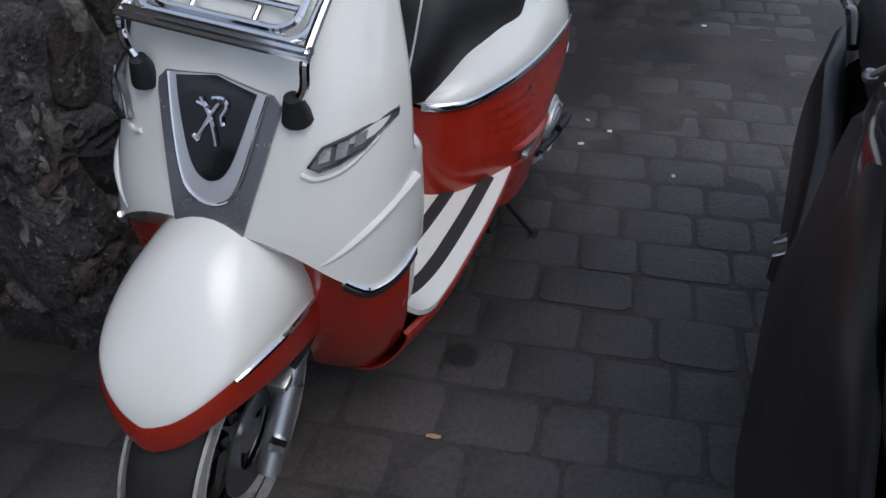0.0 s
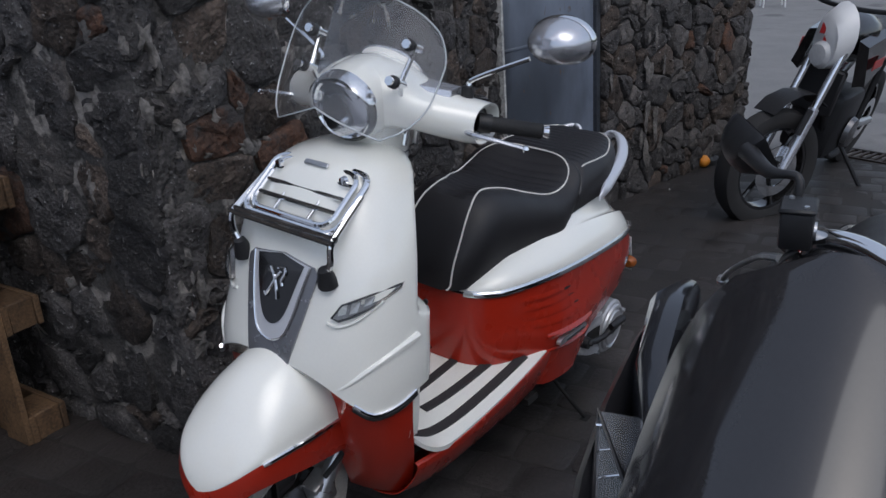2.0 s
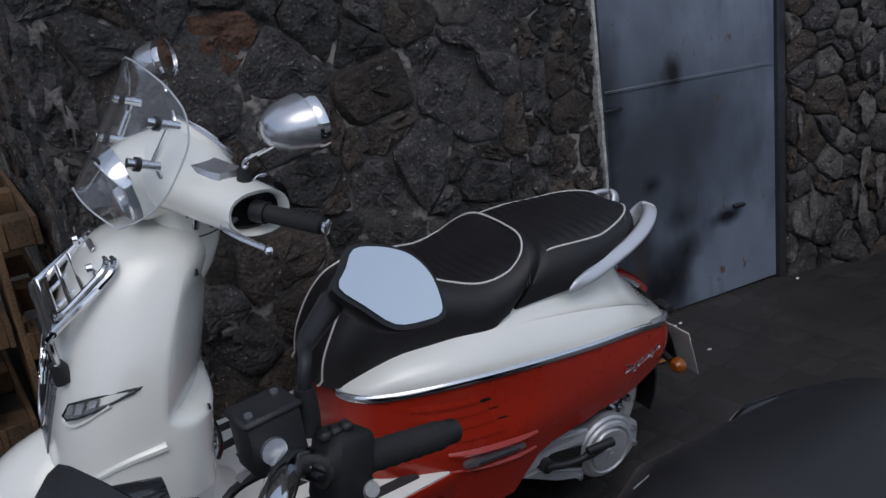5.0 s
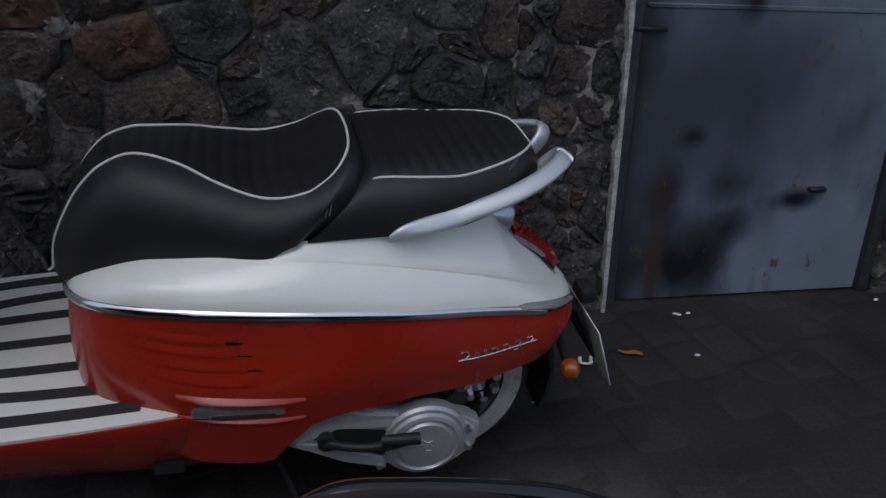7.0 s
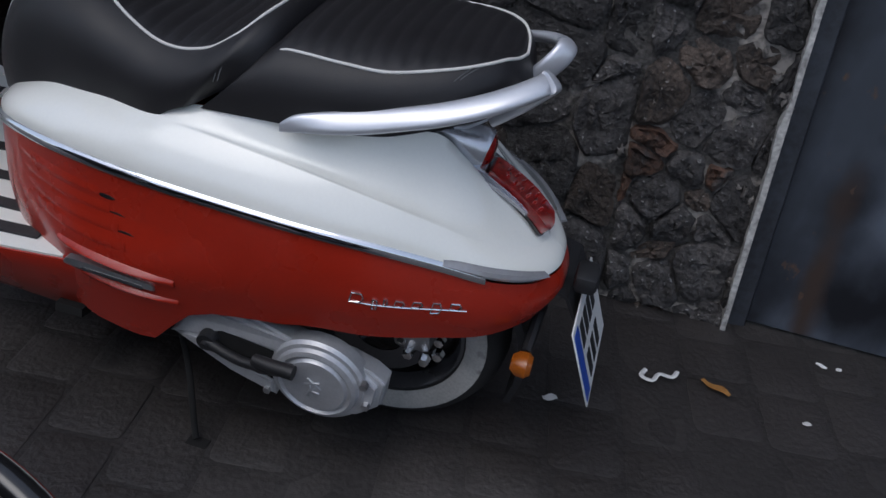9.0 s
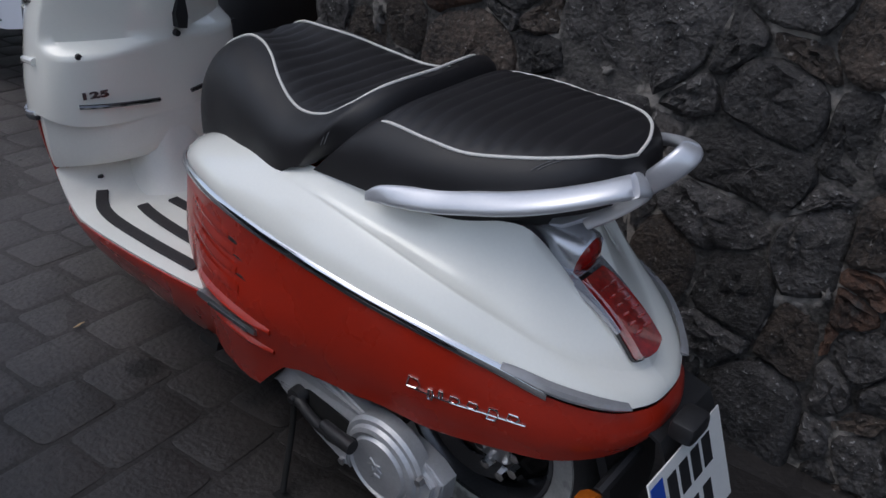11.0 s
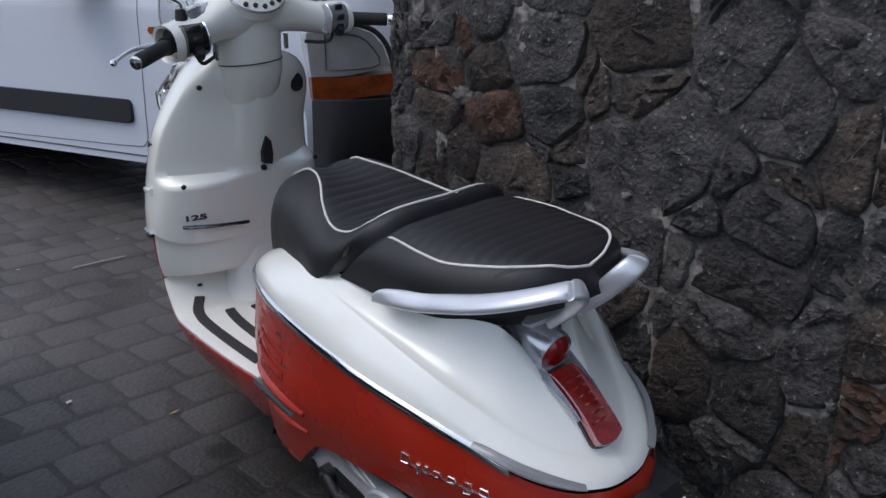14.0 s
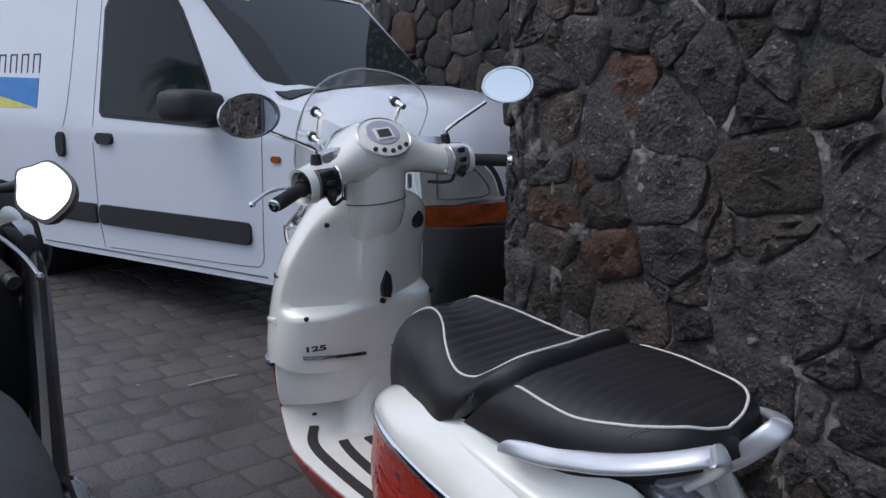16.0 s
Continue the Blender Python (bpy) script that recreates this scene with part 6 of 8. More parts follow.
for s in (1, -1):
    lo, hi = V(1.005, 0.110 * s, 1.135), V(0.962, 0.118 * s, 1.200)
    spart("screen_stay", tube([lo + V(-0.028, 0, -0.004), hi + V(-0.028, 0, 0)], 0.0055, 8), CHROME, "chrome screen stay")
    spart("screen_stay", tube(smooth([lo + V(-0.028, 0, -0.004), V(0.965, 0.103 * s, 1.10), V(0.945, 0.098 * s, 1.05), V(0.93, 0.09 * s, 1.015)], 4), 0.005, 8), CHROME)
    for c in (lo, hi):
        spart("screen_bolt", tube([c + V(-0.038, 0, -0.012), c + V(-0.012, 0, -0.003), c + V(0.016, 0, 0.006)], [0.008, 0.009, 0.009], 12), CHROME, "chrome screen bolt")
        spart("rubber_washer", tube([c + V(-0.006, 0, -0.002), c + V(0.004, 0, 0.002)], 0.013, 12), BLACKP)

# engine, stand, tail
STANDBLACK = mat("sooty_black_steel", (0.007, 0.007, 0.007), 0.85, amount=0.3, scale=40)
CASE = mat("silver_casting", (0.58, 0.59, 0.615), 0.40, 0.55, amount=0.15, scale=30, bump=0.0004, bump_scale=350)
case = [(0.314, 0.256), (0.285, 0.298), (0.245, 0.334), (0.12, 0.308), (0.05, 0.296), (-0.01, 0.290), (-0.052, 0.276), (-0.076, 0.258), (-0.07, 0.205), (-0.03, 0.172), (0.037, 0.158), (0.11, 0.168), (0.20, 0.202)]
part("engine_case", slab(case, 0.042, lambda u, v, w: V(u, 0.215 + w, v), 0.012), CASE, SC, "cast aluminium engine case", sharp=25)


def case_plate(name, outline, y0, lean, thick, material, bevel, label=""):
    """A raised field of the casting, leaning outwards towards the bottom."""
    zs = [v for u, v in outline]
    return part(name, slab(outline, thick, lambda u, v, w: V(u, y0 + w + lean * (max(zs) - v) / (max(zs) - min(zs)), v), bevel), material, SC, label, sharp=25)


case_plate("case_shoulder", [(0.310, 0.259), (0.276, 0.303), (0.246, 0.335), (0.225, 0.338), (0.090, 0.307), (0.098, 0.276), (0.215, 0.293), (0.262, 0.272)], 0.222, 0.022, 0.024, CASE, 0.005, "smooth upper shoulder of the engine case")
case_plate("case_lip", [(0.308, 0.256), (0.255, 0.258), (0.12, 0.206), (0.115, 0.176), (0.20, 0.206)], 0.242, 0.006, 0.020, CASE, 0.004)
case_plate("case_groove", [(0.262, 0.269), (0.215, 0.290), (0.100, 0.272), (0.120, 0.210), (0.250, 0.258)], 0.236, 0.008, 0.022, STANDBLACK, 0.003, "dark hollow behind the kick starter")
case_plate("rear_casting", [(0.00, 0.288), (-0.045, 0.276), (-0.073, 0.255), (-0.067, 0.208), (-0.03, 0.176), (0.02, 0.168), (-0.03, 0.23)], 0.228, 0.010, 0.030, CASE, 0.010)
part("case_cover", lathe([(0.088, -0.02), (0.088, 0.004), (0.083, 0.010), (0.076, 0.011), (0.073, 0.018), (0.066, 0.021), (0.062, 0.016), (0.058, 0.016), (0.054, 0.022), (0.0, 0.025)], 44, "y", (0.040, 0.254, 0.236)), CASE, SC, "round stepped case cover", sharp=25)
for a, l in ((20, 0.030), (62, 0.034), (100, 0.026), (140, 0.032), (-8, 0.020)):
    part("case_mark", box((l, 0.003, 0.005), (0.040 + 0.006 * math.cos(a), 0.2795, 0.236 + 0.010 * math.sin(a)), 0.001, 1, turn=Matrix.Rotation(radians(a), 4, "Y")), CASE, SC)
part("kick_starter", tube(smooth([(0.236, 0.272, 0.268), (0.205, 0.280, 0.262), (0.16, 0.290, 0.262), (0.115, 0.296, 0.272), (0.070, 0.300, 0.286)], 4), [0.011] * 3 + [0.009] * 8 + [0.012] * 6, 10), BLACKP, SC, "black kick starter lever")
part("kick_pedal", tube([(0.135, 0.300, 0.287), (0.10, 0.305, 0.289), (0.062, 0.306, 0.289)], [0.010, 0.012, 0.0125], 10), BLACKP, SC, "black rubber kick pedal")
part("kick_pivot", lathe([(0.0, 0.016), (0.006, 0.016), (0.007, 0.008), (0.017, 0.007), (0.019, -0.02)], 16, "y", (0.236, 0.272, 0.268)), BLACKP, SC)
part("belly", loft([[V(x, y, z) for y, z in ((-0.15, 0.2), (0.15, 0.2), (0.16, 0.36), (-0.16, 0.36))] for x in (0.55, 0.30, 0.1)]), BLACKP, SC, "black engine block")
part("inner_fender", loft([[V(-0.02 + 0.255 * math.cos(a) * f, 0.035 + y, 0.235 + 0.255 * math.sin(a) * f) for f, y in ((1, -0.075), (1, 0.075), (1.05, 0.07), (1.05, -0.07))] for a in [radians(d) for d in range(20, 206, 12)]]), BLACKP, SC, "black inner rear fender")
part("body_underside", loft([[V(x, -w, z), V(x, w, z), V(x, w, z + 0.02), V(x, -w, z + 0.02)] for x, w, z in ((0.3, 0.2, 0.33), (0.1, 0.2, 0.335), (-0.1, 0.19, 0.36), (-0.22, 0.14, 0.41), (-0.29, 0.06, 0.425))]), BLACKP, SC)
for x, z in ((-0.045, 0.262), (-0.05, 0.215), (0.13, 0.186)):
    part("case_bolt", lathe([(0.0, 0.008), (0.007, 0.007), (0.008, -0.004)], 6, "y", (x, 0.266, z)), ALU, SC)
part("rear_caliper", box((0.07, 0.05, 0.09), (-0.085, 0.115, 0.285), 0.012, 2), ALU, SC, "rear brake caliper")
for i in range(7):
    a = 2 * math.pi * i / 7
    part("caliper_bolt", lathe([(0.0, 0.012), (0.009, 0.01), (0.011, -0.006)], 6, "y", (-0.105 + 0.035 * math.cos(a), 0.142, 0.27 + 0.04 * math.sin(a))), CHROME, SC)
part("shock_absorber", tube([V(-0.08, 0.12, 0.27), V(-0.03, 0.13, 0.46)], 0.014, 10), BLACKP, SC)
part("side_stand", tube(smooth([(0.335, 0.20, 0.19), (0.305, 0.235, 0.13), (0.272, 0.288, 0.055), (0.262, 0.302, 0.036)], 4), 0.006, 10), STANDBLACK, SC, "black side stand")
part("stand_foot", box((0.045, 0.030, 0.008), (0.258, 0.305, 0.026), 0.003, 1, turn=Matrix.Rotation(radians(5.5), 4, "X")), STANDBLACK, SC)
part("stand_stop", loft([[V(x, 0.205 + o, z) for o, z in ((0.0, 0.225), (0.045, 0.228), (0.050, 0.212), (0.0, 0.200))] for x in (0.555, 0.545, 0.50)]), STANDBLACK, SC, "black bracket under the footboard")
part("rear_mudguard", solid(loft([[V(x, y, z) for y in (-w, -w * 0.5, 0, w * 0.5, w)] for x, w, z in ((-0.20, 0.07, 0.47), (-0.27, 0.075, 0.42), (-0.33, 0.08, 0.40), (-0.36, 0.08, 0.34), (-0.395, 0.075, 0.26))], around=False), 0.006), BLACKP, SC, "black plastic rear mudguard")
pt = Matrix.Translation((-0.378, 0.042, 0.312)) @ Matrix.Rotation(radians(20), 4, "Y")
PLATE = mat("plate_white", (0.78, 0.78, 0.76), 0.35, amount=0.06)
BLUE = mat("plate_blue", (0.02, 0.08, 0.45), 0.4, amount=0.1)
plate = part("number_plate", box((0.003, 0.22, 0.16), (0, 0, 0), 0.0012, 1), PLATE, SC, "white rear number plate with a blue band")
plate.matrix_basis = pt
part("blue_band", box((0.001, 0.034, 0.14), (-0.0022, 0.09, 0), 0.0004, 1), BLUE, plate)
for z, ys in ((0.035, (0.05, 0.015, -0.02, -0.055)), (-0.038, (0.04, 0.0, -0.04))):
    for y in ys:
        part("plate_bar", box((0.001, 0.026, 0.05), (-0.0022, y, z), 0.0004, 1), BLACKP, plate)
part("plate_lamp", box((0.04, 0.06, 0.035), (-0.352, 0.045, 0.425), 0.010, 2), BLACKP, SC, "black number plate lamp")
for s in (1, -1):
    part("indicator_stalk", tube([V(-0.29, 0.05 * s, 0.345), V(-0.285, (0.155 if s > 0 else 0.085) * s, 0.325)], 0.010, 8), BLACKP, SC)
    part("rear_indicator", lathe([(0.0, 0.020), (0.014, 0.018), (0.022, 0.008), (0.023, -0.008), (0.016, -0.016), (0.0, -0.018)], 20, "x", (-0.285, (0.180 if s > 0 else 0.108) * s, 0.322), Matrix.Diagonal((1, 1.05, 0.92, 1))), AMBER, SC, "amber rear indicator")


# ---- the dark maxi scooter parked alongside ----
DARKGREY = mat("dark_grey_paint", (0.030, 0.032, 0.038), 0.16, 0.25, coat=0.7, amount=0.15, scale=6)
PANELBLACK = mat("satin_black_panel", (0.014, 0.014, 0.016), 0.35, amount=0.25, scale=30, bump=0.0002, bump_scale=600)
SMOKESCREEN = mat("smoked_screen", (0.026, 0.025, 0.027), 0.10, amount=0.1, coat=0.5)
BK = thing("maxi_scooter", pose(0, 0, 0), "black and dark grey maxi scooter with smoked windscreen", "scooter")
CY = 0.99


def sec(x, half, z0, z1, n=28, p=3.0, cy=CY, lean=0.0):
    r = []
    for j in range(n):
        a = 2 * math.pi * j / n
        c, s = math.cos(a), math.sin(a)
        r.append(V(x + lean * s, cy + half * math.copysign(abs(c) ** (2 / p), c), (z0 + z1) / 2 + (z1 - z0) / 2 * math.copysign(abs(s) ** (2 / p), s)))
    return r


part("front_fairing", loft([sec(1.22, 0.245, 0.30, 1.00), sec(1.32, 0.25, 0.30, 0.985), sec(1.42, 0.225, 0.34, 0.93), sec(1.50, 0.185, 0.40, 0.865), sec(1.58, 0.13, 0.48, 0.80), sec(1.64, 0.06, 0.56, 0.72)]), PANELBLACK, BK, "glossy black front fairing")
for s in (1, -1):
    part("fairing_wing", loft([sec(1.08, 0.02, 0.86, 0.985, 16, cy=CY - s * 0.248), sec(1.18, 0.035, 0.82, 1.01, 16, cy=CY - s * 0.245), sec(1.30, 0.03, 0.80, 0.985, 16, cy=CY - s * 0.225), sec(1.40, 0.018, 0.80, 0.92, 16, cy=CY - s * 0.19)]), DARKGREY, BK, "dark grey fairing wing")
    lamp = [(1.365, 0.255, 0.925), (1.42, 0.240, 0.845), (1.475, 0.205, 0.760), (1.51, 0.165, 0.700), (1.50, 0.125, 0.715), (1.462, 0.155, 0.790), (1.415, 0.200, 0.865)]
    face = [V(x + 0.012, CY - s * (y + 0.012), z + 0.008) for x, y, z in lamp]
    back = [V(x - 0.05, CY - s * (y - 0.03), z - 0.03) for x, y, z in lamp]
    part("headlight", loft([back, face]), mat("headlight_plastic", (0.72, 0.73, 0.75), 0.09, 0.8, amount=0.25, scale=12, fine=60, coat=1.0), BK, "clear faceted headlight")
    for q in range(9):
        f = 0.06 + 0.86 * q / 8
        i0 = min(2, int(f * 3))
        e0 = face[i0].lerp(face[i0 + 1], f * 3 - i0)
        e1 = face[0].lerp(face[6], f * 3) if f < 1 / 3 else face[6].lerp(face[5], f * 3 - 1) if f < 2 / 3 else face[5].lerp(face[4], f * 3 - 2)
        part("lens_rib", tube([e0.lerp(e1, 0.04), e0.lerp(e1, 0.5) + V(0.004, -0.004 * s, 0.002), e0.lerp(e1, 0.96)], 0.0012 if q % 3 else 0.0022, 6), CHROME, BK)
    part("lens_trim", tube([p + V(0.001, 0, 0.001) for p in face], 0.004, 6, closed=True), PANELBLACK, BK)
    sil = [(1.475, 0.235, 0.70), (1.535, 0.185, 0.665), (1.575, 0.14, 0.56), (1.57, 0.105, 0.44), (1.53, 0.15, 0.46), (1.50, 0.20, 0.58)]
    part("silver_panel", loft([[V(x - 0.06, CY - s * (y - 0.02), z) for x, y, z in sil], [V(x + 0.004, CY - s * (y + 0.004), z) for x, y, z in sil]]), SILVER, BK, "bright silver lower panel")
    part("side_body", loft([sec(1.50, 0.012, 0.50, 0.80, 16, cy=CY - s * 0.258), sec(1.43, 0.018, 0.42, 0.875, 16, cy=CY - s * 0.266), sec(1.34, 0.02, 0.36, 0.925, 16, cy=CY - s * 0.270), sec(1.24, 0.022, 0.30, 0.968, 16, cy=CY - s * 0.266), sec(1.15, 0.024, 0.27, 0.985, 16, cy=CY - s * 0.258), sec(1.05, 0.03, 0.26, 0.94, 16, cy=CY - s * 0.255), sec(0.90, 0.03, 0.26, 0.70, 16, cy=CY - s * 0.235), sec(0.70, 0.035, 0.25, 0.50, 16, cy=CY - s * 0.205),
                            sec(0.52, 0.035, 0.26, 0.60, 16, cy=CY - s * 0.185), sec(0.24, 0.04, 0.36, 0.62, 16, cy=CY - s * 0.165), sec(-0.04, 0.035, 0.46, 0.59, 16, cy=CY - s * 0.11), sec(-0.14, 0.03, 0.52, 0.59, 16, cy=CY - s * 0.055)]), PANELBLACK, BK, "black side body panel")
    part("footpeg", loft([[V(x, CY - s * (0.238 + o), 0.45 + z) for o, z in ((0, -h), (0.02, -h * 0.7), (0.02, h * 0.7), (0, h))] for x, h in ((0.67, 0.035), (0.685, 0.048), (0.715, 0.048), (0.73, 0.035))]), CHROME, BK, "chrome folding footpeg")
part("floor_body", loft([sec(1.22, 0.20, 0.25, 0.62), sec(0.95, 0.20, 0.22, 0.48), sec(0.65, 0.20, 0.22, 0.46), sec(0.3, 0.2, 0.25, 0.55), sec(0.05, 0.15, 0.4, 0.6)]), PANELBLACK, BK, "black floor and tunnel")
part("dash_cowl", loft([sec(1.24, 0.22, 0.86, 1.035, lean=-0.02), sec(1.12, 0.20, 0.84, 1.03), sec(1.04, 0.14, 0.85, 0.99), sec(1.0, 0.08, 0.86, 0.95)]), PANELBLACK, BK, "black dashboard cowl")
# smoked screen
def bscreen(u, v):
    """A raked, strongly bowed sheet with a rounded top."""
    w = curve1(v, [(0, 0.175), (0.5, 0.172), (0.72, 0.165), (0.85, 0.148), (0.93, 0.118), (0.98, 0.07), (1.0, 0.02)])
    y = u * w
    return V(lerp(1.70, 1.292, v) - 2.2 * y * y, CY - 0.026 + y, lerp(0.905, 1.148, v) - 2.5 * y * y)


part("windscreen", solid(loft([[bscreen(j / 10 - 1, i / 16) for j in range(21)] for i in range(17)], around=False), 0.004), SMOKESCREEN, BK, "dark smoked windscreen", sharp=60)
# seat
rings = []
for x, w, zb, zt in ((0.68, 0.08, 0.58, 0.68), (0.64, 0.12, 0.58, 0.78), (0.52, 0.148, 0.59, 0.848), (0.38, 0.152, 0.60, 0.845), (0.29, 0.15, 0.60, 0.836), (0.20, 0.146, 0.60, 0.830), (0.10, 0.135, 0.60, 0.802), (0.02, 0.12, 0.60, 0.765), (-0.05, 0.10, 0.60, 0.728), (-0.09, 0.06, 0.61, 0.68)):
    rings.append(sec(x, w, zb, zt - 0.03 * min(1, max(0, (0.62 - x) / 0.2)), 32, 2.05))
part("seat", loft(rings), VINYL, BK, "black vinyl double seat", sharp=60)
for s in (1, -1):
    part("seat_seam", tube(smooth([(0.58, CY - 0.07 * s, 0.805), (0.50, CY - 0.085 * s, 0.800), (0.38, CY - 0.09 * s, 0.792), (0.29, CY - 0.09 * s, 0.783), (0.20, CY - 0.088 * s, 0.777), (0.10, CY - 0.08 * s, 0.752)], 4), 0.0012, 6), mat("grey_thread", (0.25, 0.25, 0.26), 0.8), BK, "pale seat stitching")
    part("grab_handle", tube(smooth([(0.32, CY - 0.158 * s, 0.690), (0.25, CY - 0.163 * s, 0.722), (0.17, CY - 0.162 * s, 0.712), (0.08, CY - 0.158 * s, 0.692), (0.0, CY - 0.148 * s, 0.672), (-0.07, CY - 0.11 * s, 0.650), (-0.12, CY, 0.635)], 5), 0.013, 10, flat=0.8), GLOSSBLACK, BK, "black grab handle")
part("tail", loft([sec(0.25, 0.155, 0.50, 0.66), sec(0.0, 0.12, 0.53, 0.64), sec(-0.10, 0.085, 0.55, 0.62), sec(-0.16, 0.04, 0.56, 0.60)]), PANELBLACK, BK, "black tail section")
for x in (0.02, 1.42):
    part("tyre", lathe([(0.13, -0.05), (0.17, -0.062), (0.21, -0.055), (0.235, -0.02), (0.235, 0.02), (0.21, 0.055), (0.17, 0.062), (0.13, 0.05)], 40, "y", (x, CY, ground_z(x) + 0.236)), RUBBER, BK, "black tyre")
    part("rim", lathe([(0.0, -0.04), (0.05, -0.045), (0.12, -0.03), (0.135, -0.05), (0.14, 0.05), (0.12, 0.03), (0.05, 0.045), (0.0, 0.04)], 30, "y", (x, CY, ground_z(x) + 0.236)), ALU, BK, "alloy rim")
part("exhaust", tube([V(0.3, CY + 0.2, 0.3), V(-0.02, CY + 0.21, 0.36), V(-0.16, CY + 0.21, 0.38)], [0.05, 0.06, 0.055], 14), DARKSILVER, BK, "dark silencer")
part("centre_stand", tube([V(0.2, CY + 0.13, 0.28), V(0.15, CY + 0.18, ground_z(0.15) + 0.012)], 0.014, 8), BLACKP, BK)
# handlebar, turned to its lock
bar_r = [(1.06, 1.00, 1.00), (1.02, 0.955, 1.045), (0.985, 0.90, 1.035), (0.955, 0.880, 1.005)]
part("handlebar", tube(smooth([(1.17, 1.185, 1.10), (1.175, 1.145, 1.095), (1.15, 1.10, 1.085), (1.08, 1.03, 1.04)] + bar_r[1:], 5), 0.0155, 12), CHROME, BK, "polished tubular handlebar")
for r0, r1, lab in (((0.955, 0.882, 1.000), (0.785, 0.826, 0.938), "r"), ((1.165, 1.19, 1.10), (1.085, 1.335, 1.055), "l")):
    a, b = V(*r0), V(*r1)
    d = b - a
    part("grip", tube([a + d * (i / 20) for i in range(21)], [0.0165 + 0.0012 * (i % 2) for i in range(21)], 12), RUBBER, BK, "black ribbed grip", sharp=80)
    part("bar_weight", tube([b, b + d.normalized() * 0.022], 0.015, 12), BLACKP, BK)
    part("switch_block", box((0.052, 0.052, 0.082), a + d.normalized() * (0.030 if lab == "r" else -0.012), 0.012, 2, turn=d.to_track_quat("X", "Z").to_matrix().to_4x4()), BLACKP, BK, "black switch block")
    for k in range(3):
        part("switch", box((0.012, 0.016, 0.010), a + d.normalized() * (0.030 if lab == "r" else -0.012) + V(-0.012 + 0.012 * k, 0.004, 0.044), 0.003, 1), BLACKP, BK)
part("start_button", lathe([(0.0, 0.006), (0.008, 0.005), (0.010, -0.004)], 14, "z", (0.912, 0.898, 0.966), Matrix.Rotation(radians(-62), 4, "X")), mat("grey_button", (0.4, 0.4, 0.4), 0.4), BK)
part("master_cylinder", box((0.058, 0.046, 0.056), (0.990, 0.866, 1.052), 0.006, 2, turn=Matrix.Rotation(radians(6), 4, "Z")), BLACKP, BK, "black brake fluid reservoir")
part("reservoir_lid", box((0.062, 0.050, 0.008), (0.990, 0.866, 1.083), 0.003, 1, turn=Matrix.Rotation(radians(6), 4, "Z")), BLACKP, BK)
for sx, sy in ((0.972, 0.853), (1.008, 0.879)):
    part("lid_screw", lathe([(0.0, 0.003), (0.004, 0.0025), (0.0045, -0.002)], 8, "z", (sx, sy, 1.0875)), ALU, BK)
part("sight_glass", lathe([(0.0, 0.004), (0.010, 0.003), (0.013, 0.004), (0.014, -0.004)], 16, "y", (0.996, 0.8895, 1.050), Matrix.Rotation(radians(6), 4, "Z")), ALU, BK, "round sight glass")
part("brake_lever", tube(smooth([(1.02, 0.852, 1.012), (1.0, 0.82, 1.0), (0.96, 0.775, 0.955), (0.918, 0.751, 0.913)], 5), [0.009] * 5 + [0.0065] * 11, 8, flat=0.7), ALU, BK, "silver brake lever")
part("lever_ball", lathe([(0.0, 0.010), (0.007, 0.007), (0.010, 0.0), (0.007, -0.007), (0.0, -0.010)], 12, "z", (0.918, 0.751, 0.913)), ALU, BK)
part("brake_lever", tube(smooth([(1.216, 1.106, 1.104), (1.214, 1.130, 1.100), (1.214, 1.165, 1.092), (1.218, 1.205, 1.078), (1.214, 1.26, 1.055), (1.19, 1.335, 1.04)], 5), [0.009] * 3 + [0.0125] * 4 + [0.0085] * 19, 8, flat=0.7), ALU, BK, "silver brake lever")
part("lever_pivot", lathe([(0.0, 0.006), (0.009, 0.005), (0.010, -0.01)], 10, "z", (1.204, 1.132, 1.112)), ALU, BK)
# mirrors
def bmirror(stem, centre, across, up, look_out):
    a, u, o = V(*across).normalized(), V(*up).normalized(), V(*look_out).normalized()
    u = o.cross(a) if o.cross(a).z > 0 else a.cross(o)
    c = V(*centre)
    shape = [(0.087, 0.004), (0.074, 0.028), (0.052, 0.042), (0.01, 0.051), (-0.034, 0.050), (-0.062, 0.026), (-0.087, 0.003), (-0.060, -0.024), (-0.024, -0.053), (0.03, -0.056), (0.070, -0.050), (0.084, -0.026)]
    ln = smooth([(p, q, 0) for p, q in shape], 3, closed=True)
    at = lambda f, d: [c + a * p.x * f + u * p.y * f + o * d for p in ln]
    body = part("mirror_shell", loft([at(0.2, -0.045), at(0.6, -0.038), at(0.92, -0.018), at(1.06, 0.0), at(1.07, 0.006), at(0.96, 0.007)]), BLACKP, BK, "black mirror housing")
    g = bmesh.new()
    g.faces.new([g.verts.new(p) for p in at(0.965, 0.0085)])
    part("mirror_glass", g, MIRROR, body, "angular mirror glass")
    S = V(*stem)
    low = c - a * -0.06 * 0 - o * 0.02
    end = c + a * -0.070 - o * 0.022
    part("stem_boot", tube([S, S + V(-0.004, 0, 0.02), S + V(-0.008, 0, 0.048)], [0.015, 0.014, 0.011], 12), BLACKP, BK, "black rubber stem boot")
    part("mirror_stem", tube(smooth([S + V(-0.006, 0, 0.04), S + V(-0.016, -0.003, 0.074), S.lerp(end, 0.52) + V(0.010, 0, 0.028), end], 5), [0.007] * 8 + [0.0075, 0.009, 0.011, 0.012, 0.013, 0.014, 0.015, 0.016], 10), BLACKP, BK, "black mirror stem")


